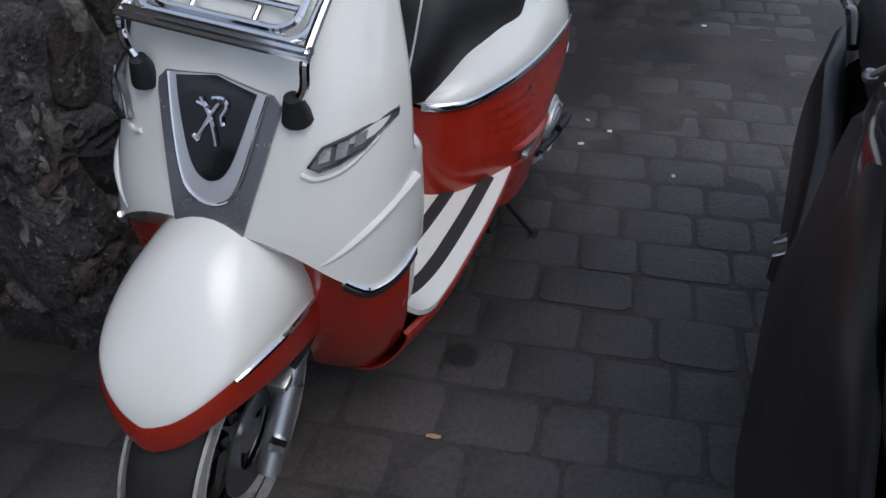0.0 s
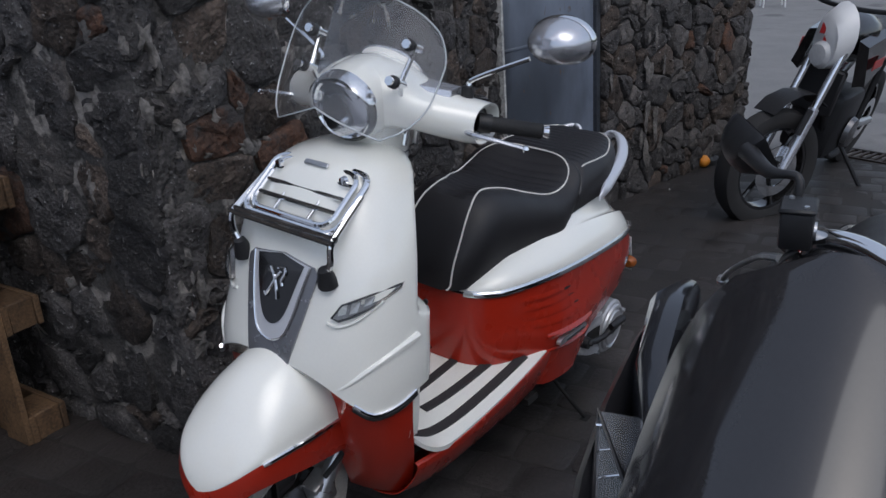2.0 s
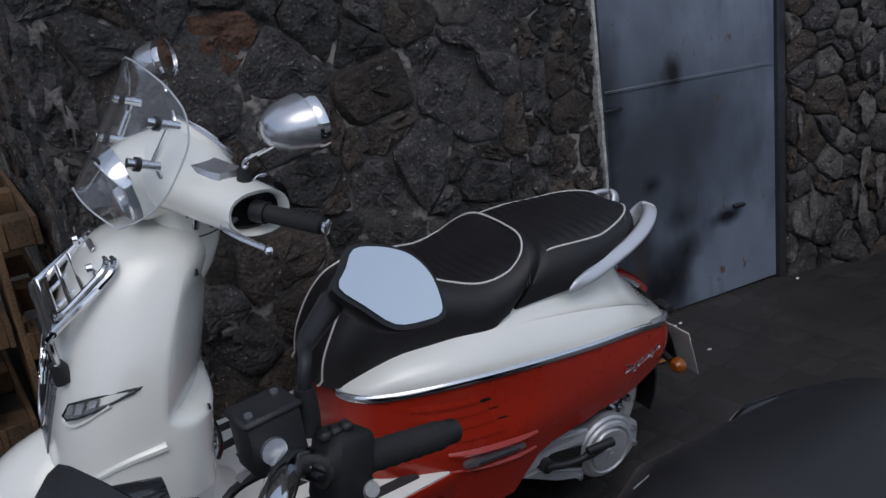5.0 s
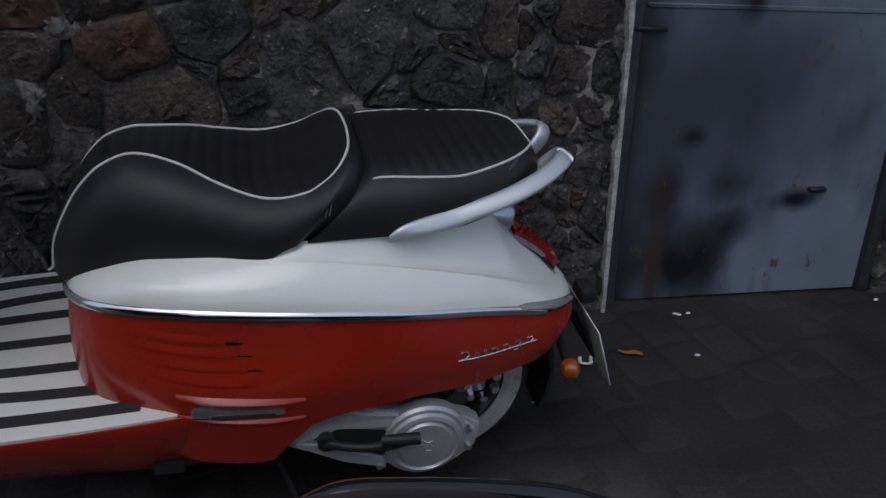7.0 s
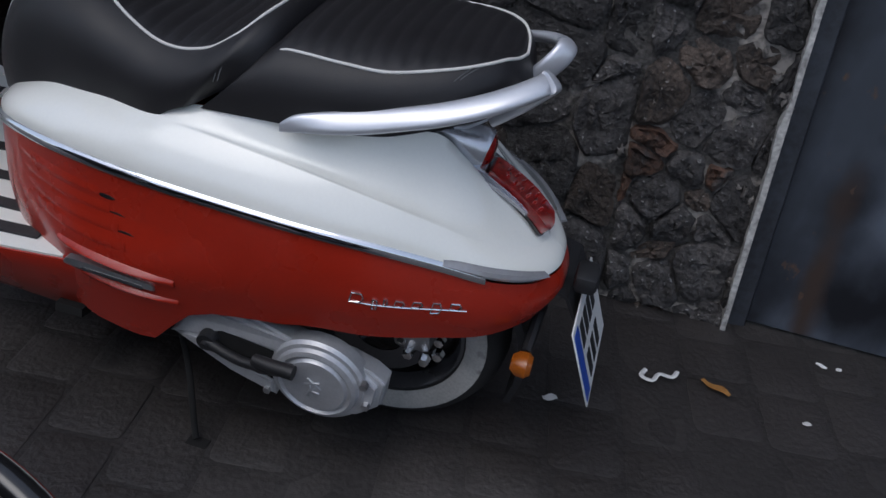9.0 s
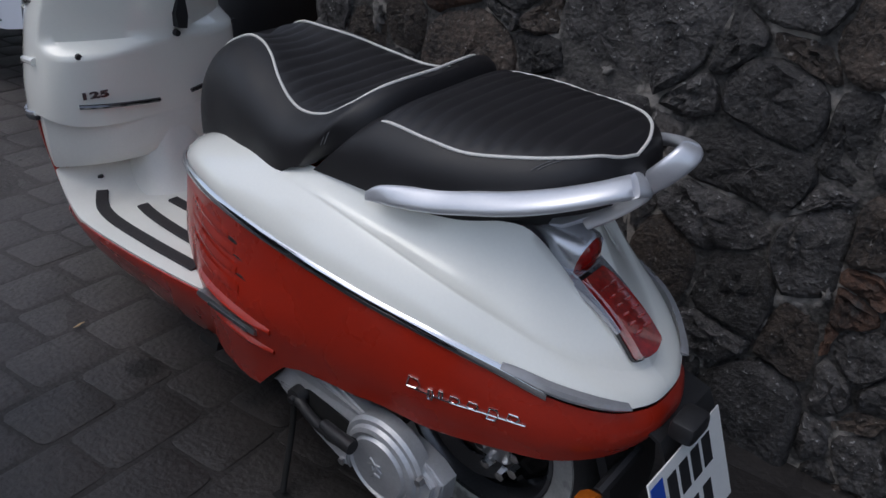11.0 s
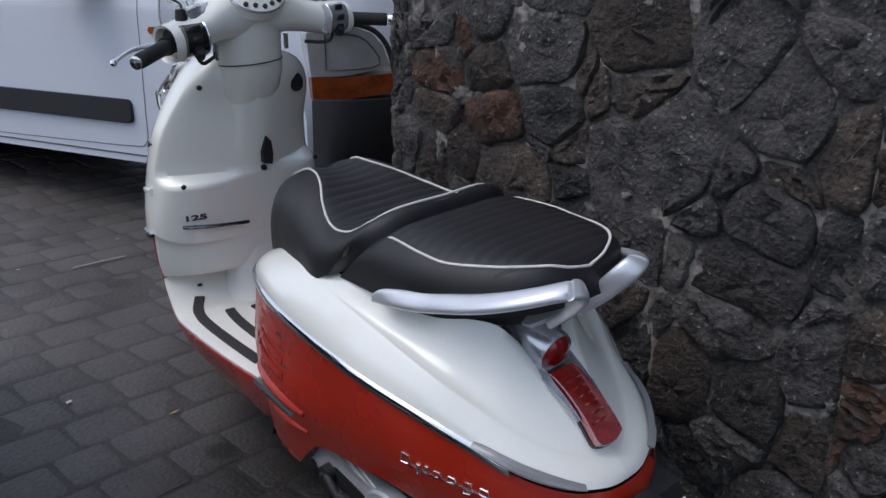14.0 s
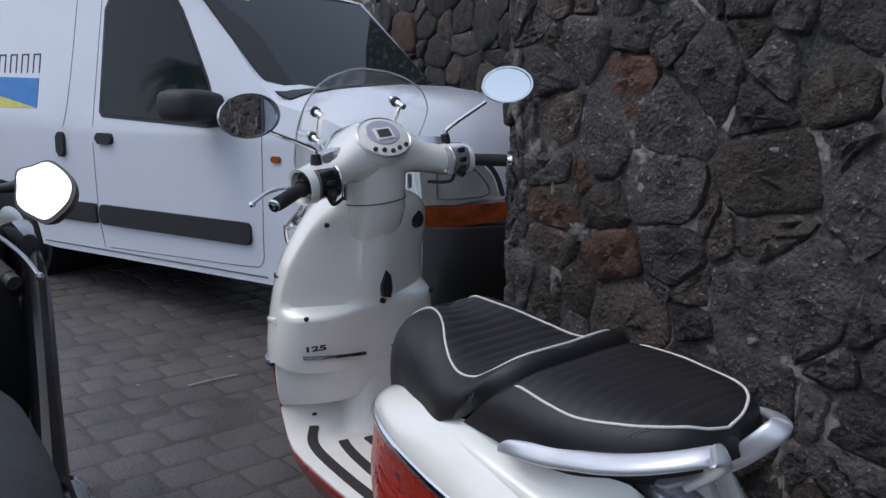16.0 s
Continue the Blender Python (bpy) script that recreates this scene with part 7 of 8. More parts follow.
bmirror((0.950, 0.855, 1.032), (0.787, 0.752, 1.108), (-0.88, -0.36, -0.30), (-0.02, -0.62, 0.78), (-0.466, 0.69, 0.555))
bmirror((1.21, 1.15, 1.10), (1.15, 1.235, 1.225), (-0.3, 0.95, 0.1), (-0.2, -0.05, 0.97), (-0.92, -0.3, 0.2))
part("cable", tube(smooth([(1.0, 0.87, 1.02), (1.04, 0.84, 0.99), (1.08, 0.90, 0.96), (1.10, 0.95, 0.93)], 5), 0.005, 8), BLACKP, BK)
part("cable", tube(smooth([(1.19, 1.12, 1.09), (1.19, 1.07, 1.10), (1.17, 1.0, 1.06), (1.13, 0.98, 1.0)], 5), 0.006, 8), BLACKP, BK)


# ---- white delivery van ----
VANWHITE = mat("van_white_paint", (0.70, 0.73, 0.80), 0.22, coat=0.5, amount=0.05, scale=3)
VANGLASS = mat("dark_window_glass", (0.010, 0.017, 0.018), 0.02, amount=0.1, ior=1.30)
GAP = mat("panel_gap_grey", (0.16, 0.165, 0.18), 0.7, amount=0.2)
VANTRIM = mat("grey_black_trim", (0.022, 0.023, 0.026), 0.6, amount=0.25, scale=30, bump=0.0004, bump_scale=500)
stretch = lambda x: x if x < 0.55 else 0.55 + (x - 0.55) * 1.62
vd = V(-0.9194, -0.3898, 0)
VAN = thing("delivery_van", Matrix(((vd.x, -vd.y, 0, 2.74), (vd.y, vd.x, 0, -0.466), (-0.053, 0.0226, 1, ground_z(2.74)), (0, 0, 0, 1))), "white compact delivery van with dark side rubbing strips", "van")
VW = 1.66


def van_y(y, z):
    t = max(0, z - 0.95) * 0.16 + max(0, 0.5 - z) * 0.10
    return lerp(t, VW - t, y / VW)


def arch(cx, r, n=12):
    return [(cx + r * math.cos(math.pi * i / n), 0.30 + r * math.sin(math.pi * i / n)) for i in range(n + 1)]


prof = [(0.93, 0.28), (0.88, 0.28)] + [(0.52 + 0.345 * math.cos(math.pi * i / 12), 0.28 + 0.36 * math.sin(math.pi * i / 12)) for i in range(13)] + \
       [(0.10, 0.27), (-1.6, 0.27)] + [(-2.08 + 0.345 * math.cos(math.pi * i / 12), 0.28 + 0.36 * math.sin(math.pi * i / 12)) for i in range(13)] + \
       [(-2.9, 0.30), (-3.0, 0.5), (-3.0, 1.5), (-2.93, 1.78), (-2.6, 1.84), (-0.75, 1.83), (-0.50, 1.76), (-0.05, 1.30), (0.14, 1.135), (0.45, 1.07), (0.72, 0.99), (0.86, 0.90), (0.93, 0.74), (0.955, 0.55), (0.955, 0.40)]
prof = [(stretch(x), z) for x, z in prof]
bm = bmesh.new()
a = [bm.verts.new((x, 0, z)) for x, z in prof]
b = [bm.verts.new((x, VW, z)) for x, z in prof]
bm.faces.new(a)
bm.faces.new(b[::-1])
for i in range(len(a)):
    bm.faces.new((a[i], b[i], b[(i + 1) % len(a)], a[(i + 1) % len(a)]))
for zc in (0.5, 0.95, 1.25, 1.6):
    bmesh.ops.bisect_plane(bm, geom=bm.verts[:] + bm.edges[:] + bm.faces[:], plane_co=(0, 0, zc), plane_no=(0, 0, 1))
for yc in (0.12, 0.3, 0.6, 1.06, 1.36, 1.54):
    bmesh.ops.bisect_plane(bm, geom=bm.verts[:] + bm.edges[:] + bm.faces[:], plane_co=(0, yc, 0), plane_no=(0, 1, 0))
for v in bm.verts:
    y, x, z = v.co.y, v.co.x, v.co.z
    v.co.y = van_y(y, z)
    e = abs(y / VW - 0.5) * 2
    if x > 0.4:
        v.co.x -= 0.26 * e ** 3.2 * min(1, (x - 0.4) / 0.7)
    if x > 0.1 and z > 0.85:
        v.co.z += (1 - e ** 5) * curve1(x, [(0.1, 0.06), (0.45, 0.165), (0.83, 0.17), (1.05, 0.09), (1.17, 0.02)])
    if -0.3 < x < 0.3 and 1.1 < z < 1.5:
        v.co.x += 0.07 * (1 - e * e) * max(0, 1 - abs(z - 1.2) / 0.3)
bmesh.ops.recalc_face_normals(bm, faces=bm.faces)
part("body", bm, VANWHITE, VAN, "white painted van body", sharp=35)


def side_plate(name, outline, material, proud=0.004, thick=0.008, label="", bevel=0.0):
    return part(name, slab(outline, thick, lambda u, v, w: V(u, van_y(0, v) - proud + thick - w, v), bevel), material, VAN, label)


def rounded(x0, x1, z0, z1, r, n=5):
    pts = []
    for cx, cz, a0 in ((x1 - r, z1 - r, 0), (x0 + r, z1 - r, 90), (x0 + r, z0 + r, 180), (x1 - r, z0 + r, 270)):
        pts += [(cx + r * math.cos(radians(a0 + 90 * i / n)), cz + r * math.sin(radians(a0 + 90 * i / n))) for i in range(n + 1)]
    return pts


side_plate("rubbing_strip", rounded(-1.14, 0.0, 0.455, 0.565, 0.03), VANTRIM, 0.018, 0.02, "dark grey rubbing strip", 0.006)
side_plate("rubbing_strip", rounded(-1.78, -1.17, 0.455, 0.565, 0.012), VANTRIM, 0.016, 0.02, "", 0.006)
win = [(-0.235, 1.035), (-0.30, 1.025), (-1.085, 1.055), (-1.115, 1.08), (-1.135, 1.60), (-1.10, 1.66), (-0.66, 1.66), (-0.60, 1.635), (-0.54, 1.57), (-0.42, 1.39), (-0.33, 1.25), (-0.26, 1.11)]
side_plate("window_seal", [(lerp(-0.72, x, 1.045), lerp(1.34, z, 1.06)) for x, z in win], VANTRIM, 0.003, 0.006)
side_plate("side_window", win, VANGLASS, 0.006, 0.006, "dark reflecting side window")
for ln in ([(0.07, 1.12), (0.075, 0.95), (0.075, 0.70), (0.07, 0.45), (0.045, 0.365), (-0.05, 0.345), (-0.5, 0.335), (-1.10, 0.325)], [(-1.145, 0.325), (-1.165, 0.6), (-1.18, 1.0), (-1.185, 1.66)], [(-1.50, 0.80), (-1.42, 1.10), (-1.40, 1.70)]):
    part("door_gap", tube([V(p.x, van_y(0, p.y) + 0.0005, p.y) for p in smooth([(x, z, 0) for x, z in ln], 4)], 0.0028, 6), GAP, VAN)
side_plate("sill_line", [(0.08, 0.30), (-1.7, 0.30), (-1.7, 0.308), (0.08, 0.308)], GAP, 0.003, 0.006)
side_plate("door_handle", rounded(-1.14, -1.0, 0.895, 0.955, 0.028), VANTRIM, 0.02, 0.024, "black recessed door handle", 0.006)
side_plate("slide_handle", rounded(-1.49, -1.42, 0.81, 0.95, 0.03), VANTRIM, 0.02, 0.024, "black sliding door handle", 0.006)
side_plate("side_repeater", rounded(0.135, 0.195, 0.862, 0.892, 0.013), AMBER, 0.010, 0.014, "amber side repeater", 0.003)
part("wing_mirror", loft([[V(-0.23 + dx + a * 0.115 * g, -0.05 - o, 1.115 + bz * 0.078 * g) for a, bz in [(math.copysign(abs(math.cos(q)) ** 0.6, math.cos(q)), math.copysign(abs(math.sin(q)) ** 0.6, math.sin(q))) for q in [2 * math.pi * i / 20 for i in range(20)]]] for dx, o, g in ((0.0, -0.03, 0.8), (-0.01, 0.03, 0.95), (-0.02, 0.09, 1.0), (-0.03, 0.15, 0.97), (-0.035, 0.18, 0.86), (-0.04, 0.195, 0.62), (-0.04, 0.20, 0.25))]), VANTRIM, VAN, "black wing mirror")
part("mirror_foot", box((0.16, 0.10, 0.09), (-0.17, 0.0, 1.06), 0.02, 2), VANTRIM, VAN)
# painted advert, left as plain shapes
side_plate("advert_panel", [(-1.70, 1.075), (-1.70, 1.245), (-2.2, 1.255), (-2.2, 1.16)], mat("advert_blue", (0.02, 0.22, 0.62), 0.3), 0.0025, 0.003, "blue painted advert field")
side_plate("advert_panel", [(-1.70, 1.075), (-2.2, 1.16), (-2.2, 1.075)], mat("advert_yellow", (0.75, 0.68, 0.12), 0.3), 0.0025, 0.003, "yellow painted advert field")
for i in range(4):
    x = -1.70 - 0.115 * i
    for bar in ([(x, 1.275), (x - 0.009, 1.275), (x - 0.009, 1.385), (x, 1.385)], [(x - 0.06, 1.275), (x - 0.069, 1.275), (x - 0.069, 1.385), (x - 0.06, 1.385)], [(x - 0.009, 1.376), (x - 0.06, 1.376), (x - 0.06, 1.385), (x - 0.009, 1.385)]):
        side_plate("advert_bar", bar, VANTRIM, 0.0025, 0.003)
# windscreen, bonnet gap, lamps, bumper
def front_plate(pts, off):
    return [V(x, y, z) + off for x, y, z in pts]


ws = [(0.105, 0.10, 1.165), (-0.475, 0.115, 1.735), (-0.47, 0.83, 1.755), (-0.475, VW - 0.20, 1.735), (0.035, VW - 0.13, 1.255), (0.135, 1.30, 1.225), (0.235, 0.83, 1.205), (0.19, 0.42, 1.18)]
off = V(0.62, 0, 0.78).normalized()
part("windscreen_seal", loft([[V(x, lerp(0.83, y, 1.04), z) - off * 0.01 + V(0.02 * (1 if z < 1.3 else -0.6), 0, -0.02 * (1 if z < 1.3 else -0.6)) for x, y, z in ws], [V(x, lerp(0.83, y, 1.04), z) + off * 0.004 + V(0.02 * (1 if z < 1.3 else -0.6), 0, -0.02 * (1 if z < 1.3 else -0.6)) for x, y, z in ws]]), VANTRIM, VAN)
part("windscreen", loft([[V(*p) - off * 0.005 for p in ws], [V(*p) + off * 0.009 for p in ws]]), VANGLASS, VAN, "dark reflecting windscreen")
# black cowl between windscreen and bonnet
def bonnet_z(x, e):
    return curve1(x, [(-0.05, 1.30), (0.14, 1.135), (0.45, 1.07), (0.72, 0.99)]) + (1 - e ** 5) * curve1(x, [(0.1, 0.06), (0.45, 0.165), (0.83, 0.17)])


rows = []
for i in range(25):
    y = lerp(0.07, VW - 0.07, i / 24)
    e = abs(y / VW - 0.5) * 2
    x0, x1 = 0.05 + 0.14 * (1 - e * e), 0.17 + 0.15 * (1 - e * e)
    rows.append([V(lerp(x0, x1, q / 5), y, bonnet_z(lerp(x0, x1, q / 5), e) + 0.004 + 0.008 * math.sin(math.pi * q / 5)) for q in range(6)])
part("cowl", solid(loft(rows, around=False), 0.01), VANTRIM, VAN, "black cowl below the windscreen")
for s in (0, 1):
    yy = lambda y: y if s == 0 else VW - y
    lens = [(0.925, 0.045, 0.895), (0.955, 0.060, 0.920), (1.01, 0.095, 0.930), (1.075, 0.165, 0.925), (1.125, 0.225, 0.900), (1.16, 0.255, 0.850), (1.185, 0.275, 0.765), (1.07, 0.105, 0.732), (0.955, 0.03, 0.728)]
    lamp = part("headlamp", loft([[V(x - 0.06, yy(y + 0.03), z) for x, y, z in lens], [V(x + 0.012, yy(y - 0.020), z) for x, y, z in lens]]), mat("van_lamp_glass", (0.62, 0.62, 0.60), 0.14, 0.6, amount=0.2, scale=5, fine=30, coat=1.0), VAN, "clear glass headlamp")
    rim = [V(0.995, 0.075, 0.895), V(1.06, 0.145, 0.895), V(1.11, 0.205, 0.870), V(1.155, 0.245, 0.775), V(1.07, 0.12, 0.755), V(1.0, 0.075, 0.755)]
    part("lens_edge", tube(smooth([V(p.x + 0.012, yy(p.y - 0.022), p.z) for p in rim], 3), 0.003, 6, closed=True), DARKSILVER, lamp)
    amb = [(0.955, 0.03, 0.725), (1.07, 0.10, 0.728), (1.225, 0.31, 0.742), (1.235, 0.31, 0.665), (1.08, 0.10, 0.640), (0.965, 0.025, 0.640)]
    part("front_indicator", loft([[V(x - 0.05, yy(y + 0.03), z) for x, y, z in amb], [V(x + 0.014, yy(y - 0.022), z) for x, y, z in amb]]), mat("dull_amber", (0.30, 0.062, 0.010), 0.2, amount=0.7, scale=14, coat=0.6), VAN, "amber front indicator")
rings = []
for y in (-0.015, 0.04, 0.15, 0.4, 0.83, 1.26, 1.51, 1.62, 1.675):
    e = abs(y / VW - 0.5) * 2
    xf = 1.33 - 0.26 * min(1.02, e) ** 3.2
    xb = 0.985 if e > 0.93 else 0.95
    rings.append([V(xb, y, 0.64), V(xf, y, 0.64), V(xf + 0.025, y, 0.55), V(xf + 0.01, y, 0.30), V(xf - 0.05, y, 0.22), V(xb, y, 0.24)])
for s in (0, 1):
    yy = lambda y: y if s == 0 else VW - y
    part("lamp_surround", tube([V(x + 0.010, yy(y - 0.018), z) for x, y, z in smooth([(0.96, 0.06, 0.928), (1.02, 0.095, 0.940), (1.08, 0.168, 0.935), (1.135, 0.232, 0.908), (1.175, 0.265, 0.85), (1.198, 0.285, 0.765)], 3)], 0.011, 8), VANTRIM, VAN, "black lamp surround")
part("bumper", loft(rings), VANTRIM, VAN, "black plastic front bumper", sharp=50)
part("grille", box((0.02, 0.6, 0.12), (1.17, 0.83, 0.80), 0.005, 1), VANTRIM, VAN)
for x in (0.52, -2.08):
    for y in (0.11, VW - 0.11):
        part("wheel", lathe([(0.0, -0.06), (0.16, -0.07), (0.19, -0.085), (0.27, -0.09), (0.295, -0.06), (0.295, 0.06), (0.27, 0.09), (0.19, 0.085), (0.0, 0.07)], 36, "y", (x, y, 0.296)), RUBBER, VAN, "black van tyre with grey hub")
        part("wheel_cover", lathe([(0.0, -0.085), (0.08, -0.084), (0.18, -0.078), (0.19, -0.07)], 30, "y", (x, y, 0.296), Matrix() if y < 0.8 else Matrix.Rotation(math.pi, 4, "Z")), ALU, VAN, "grey wheel cover")
    part("wheel_well", lathe([(0.0, 0.0), (0.345, 0.0), (0.345, 1.5), (0.0, 1.5)], 30, "y", (x, 0.08, 0.30)), BLACKP, VAN)
part("wiper", tube([V(0.135, 0.5, 1.175), V(0.0, 0.75, 1.31)], 0.006, 6), BLACKP, VAN)
part("licence_sticker", box((0.004, 0.09, 0.05), (-0.36, 0.34, 1.648), 0.0, turn=Matrix.Rotation(radians(-46), 4, "Y")), mat("sticker_yellow", (0.6, 0.62, 0.15), 0.5), VAN)
# stone wall beyond the van
bm = box((9, 0.4, 4.5), (5.2, -4.3, 1.9))
wall_5 = whole("wall_5", bm, MORTAR, "dark stone wall behind the van", "wall", kind="structure")
lay_stones(wall_5, lambda u, v, w: V(2.6 + u, -4.10 + w, 0.0 + v), 5.0, 3.2, 0.30, 77, single=False, dome=(0.02, 0.06))


# ---- trail motorcycle further along ----
BIKEWHITE = mat("bike_white_plastic", (0.72, 0.72, 0.72), 0.3, amount=0.06)
BIKERED = mat("bike_red_decal", (0.5, 0.03, 0.03), 0.35)
mdir = V(0.985, -0.172, 0)


def motorcycle():
    M = Matrix(((mdir.x, -mdir.y, 0, -3.30), (mdir.y, mdir.x, 0, 0.40), (0.057, 0, 1, ground_z(-3.30)), (0, 0, 0, 1)))
    MB = thing("trail_motorcycle", M @ Matrix.Rotation(radians(-16), 4, "X"), "black trail motorcycle with a white and red headlight mask", "motorcycle")
    for x, y in ((0.0, 0), (1.34, 0)):
        part("tyre", lathe([(0.215, -0.04), (0.25, -0.055), (0.29, -0.045), (0.305, 0.0), (0.29, 0.045), (0.25, 0.055), (0.215, 0.04)], 40, "y", (x, y, 0.305)), RUBBER, MB, "black tyre")
        part("rim", lathe([(0.20, -0.035), (0.225, -0.04), (0.225, 0.04), (0.20, 0.035)], 36, "y", (x, y, 0.305), closed=True), GLOSSBLACK, MB)
        part("hub", lathe([(0.0, -0.05), (0.05, -0.045), (0.05, 0.045), (0.0, 0.05)], 16, "y", (x, y, 0.305)), GLOSSBLACK, MB)
        part("brake_disc", lathe([(0.08, 0.06), (0.13, 0.06), (0.13, 0.064), (0.08, 0.064)], 30, "y", (x, y, 0.305), closed=True), CHROME, MB)
        for i in range(6):
            a = 2 * math.pi * i / 6
            part("spoke", tube([V(x + 0.04 * math.cos(a), 0, 0.305 + 0.04 * math.sin(a)), V(x + 0.21 * math.cos(a + 0.15), 0, 0.305 + 0.21 * math.sin(a + 0.15))], 0.012, 6), GLOSSBLACK, MB)
    for s in (1, -1):
        part("fork_slider", tube([V(1.34, 0.085 * s, 0.29), V(1.21, 0.085 * s, 0.62)], 0.026, 12), SILVER, MB, "grey fork slider")
        part("fork_tube", tube([V(1.21, 0.085 * s, 0.62), V(1.06, 0.085 * s, 1.0)], 0.019, 12), CHROME, MB, "bright fork tube")
        part("fork_guard", tube([V(1.30, 0.10 * s, 0.50), V(1.25, 0.10 * s, 0.62)], 0.017, 8), BIKERED if s < 0 else BLACKP, MB)
        part("grip", tube([V(1.0, 0.25 * s, 1.10), V(0.95, 0.38 * s, 1.09)], 0.016, 10), RUBBER, MB, "black grip")
        part("brake_lever", tube([V(1.04, 0.24 * s, 1.10), V(1.05, 0.36 * s, 1.08)], 0.006, 6), ALU, MB)
        part("tank_shroud", loft([[V(x, s * y, z) for x, y, z in r] for r in ([(1.05, 0.10, 0.95), (0.75, 0.12, 0.98), (0.72, 0.14, 0.78), (1.0, 0.14, 0.72)], [(1.03, 0.15, 0.93), (0.76, 0.16, 0.96), (0.74, 0.18, 0.80), (0.98, 0.19, 0.74)])]), GLOSSBLACK, MB, "black tank shroud")
        part("shroud_decal", box((0.16, 0.004, 0.05), (0.88, 0.186 * s, 0.84), 0.001, 1), BIKERED, MB)
    part("handlebar", tube(smooth([(0.98, -0.30, 1.10), (1.03, -0.12, 1.08), (1.03, 0.12, 1.08), (0.98, 0.30, 1.10)], 5), 0.012, 10), BLACKP, MB, "black handlebar")
    part("front_mudguard", solid(loft([[V(x, y, z - 0.6 * y * y) for y in (-0.07, -0.035, 0, 0.035, 0.07)] for x, z in ((1.44, 0.60), (1.38, 0.655), (1.28, 0.69), (1.2, 0.69), (1.1, 0.62))], around=False), 0.004), BLACKP, MB, "black high front mudguard")
    part("headlight_mask", loft([[V(x + 0.02 * math.cos(a), w * math.cos(a), z + h * math.sin(a)) for a in [2 * math.pi * i / 16 for i in range(16)]] for x, w, h, z in ((1.06, 0.12, 0.15, 0.96), (1.12, 0.11, 0.14, 0.93), (1.15, 0.09, 0.12, 0.91))]), BIKEWHITE, MB, "white headlight mask")
    part("headlight", lathe([(0.0, 0.03), (0.05, 0.022), (0.065, 0.0), (0.06, -0.04)], 20, "x", (1.16, 0, 0.86)), mat("lamp_plastic", (0.6, 0.6, 0.6), 0.1), MB, "round headlight")
    for z, y in ((0.98, -0.03), (0.98, 0.03), (0.95, 0.0)):
        part("mask_mark", box((0.004, 0.03, 0.05), (1.145, y, z), 0.001, 1, turn=Matrix.Rotation(radians(-12), 4, "Y")), BIKERED, MB)
    part("tank", loft([[V(x, w * math.cos(a), z + h * math.sin(a)) for a in [2 * math.pi * i / 16 for i in range(16)]] for x, w, h, z in ((1.0, 0.08, 0.09, 0.92), (0.88, 0.14, 0.13, 0.92), (0.68, 0.13, 0.12, 0.9), (0.56, 0.09, 0.07, 0.88))]), GLOSSBLACK, MB, "black fuel tank")
    part("seat", loft([[V(x, w * math.cos(a), z + h * math.sin(a)) for a in [2 * math.pi * i / 16 for i in range(16)]] for x, w, h, z in ((0.62, 0.08, 0.05, 0.88), (0.45, 0.13, 0.06, 0.86), (0.1, 0.13, 0.055, 0.87), (-0.12, 0.09, 0.04, 0.90))]), VINYL, MB, "black seat")
    part("tail", loft([[V(x, w * math.cos(a), z + h * math.sin(a)) for a in [2 * math.pi * i / 12 for i in range(12)]] for x, w, h, z in ((0.2, 0.1, 0.05, 0.8), (-0.2, 0.09, 0.045, 0.84), (-0.4, 0.05, 0.02, 0.86))]), BIKERED, MB, "red tail panel")
    part("engine", box((0.36, 0.26, 0.36), (0.72, 0, 0.45), 0.04, 2), BLACKP, MB, "black engine block")
    part("engine_cover", lathe([(0.0, 0.03), (0.08, 0.025), (0.09, 0.0)], 20, "y", (0.66, 0.14, 0.40)), DARKSILVER, MB)
    part("radiator", box((0.05, 0.2, 0.24), (1.0, 0, 0.66), 0.01, 1), BLACKP, MB)
    part("frame_tube", tube(smooth([(1.02, 0, 0.92), (0.92, 0.06, 0.5), (0.7, 0.1, 0.25), (0.4, 0.1, 0.28), (0.35, 0.1, 0.75)], 4), 0.018, 8), BLACKP, MB, "black frame tube")
    part("swing_arm", tube([V(0.42, 0.09, 0.36), V(0.0, 0.09, 0.305)], 0.024, 8), ALU, MB)
    part("side_stand", tube([V(0.6, 0.12, 0.3), V(0.55, 0.30, 0.100)], 0.012, 8), BLACKP, MB, "black side stand")
    part("silencer", tube([V(0.3, -0.13, 0.55), V(-0.25, -0.16, 0.72)], 0.045, 12), DARKSILVER, MB, "dark silencer")
    # front wheel, fork and bars turned towards the wall
    axis = V(-0.28, 0, 0.71).normalized()
    lock = Matrix.Translation((1.06, 0, 1.0)) @ Matrix.Rotation(radians(-26), 4, axis) @ Matrix.Translation((-1.06, 0, -1.0))
    steered_names = ("tyre", "rim", "hub", "brake_disc", "spoke", "fork_slider", "fork_tube", "fork_guard", "grip", "brake_lever", "handlebar", "front_mudguard", "headlight_mask", "headlight", "mask_mark")
    for ob in MB.children:
        if ob.name.split(".")[0] in steered_names and min(v.co.x for v in ob.data.vertices) > 0.6:
            ob.matrix_basis = lock
    return MB


BIKE = motorcycle()
second = copy_thing(BIKE, Matrix.Translation((-4.05, 2.25, ground_z(-4.05))) @ Matrix.Rotation(radians(-32), 4, "Z") @ Matrix.Rotation(radians(-16), 4, "X"))

# ---- wooden pallets on edge ----
PALLETWOOD = mat("weathered_pallet_wood", (0.20, 0.118, 0.058), 0.8, dark=(0.06, 0.036, 0.020), scale=7, fine=120, bump=0.002, bump_scale=150, random_tint=0.25)


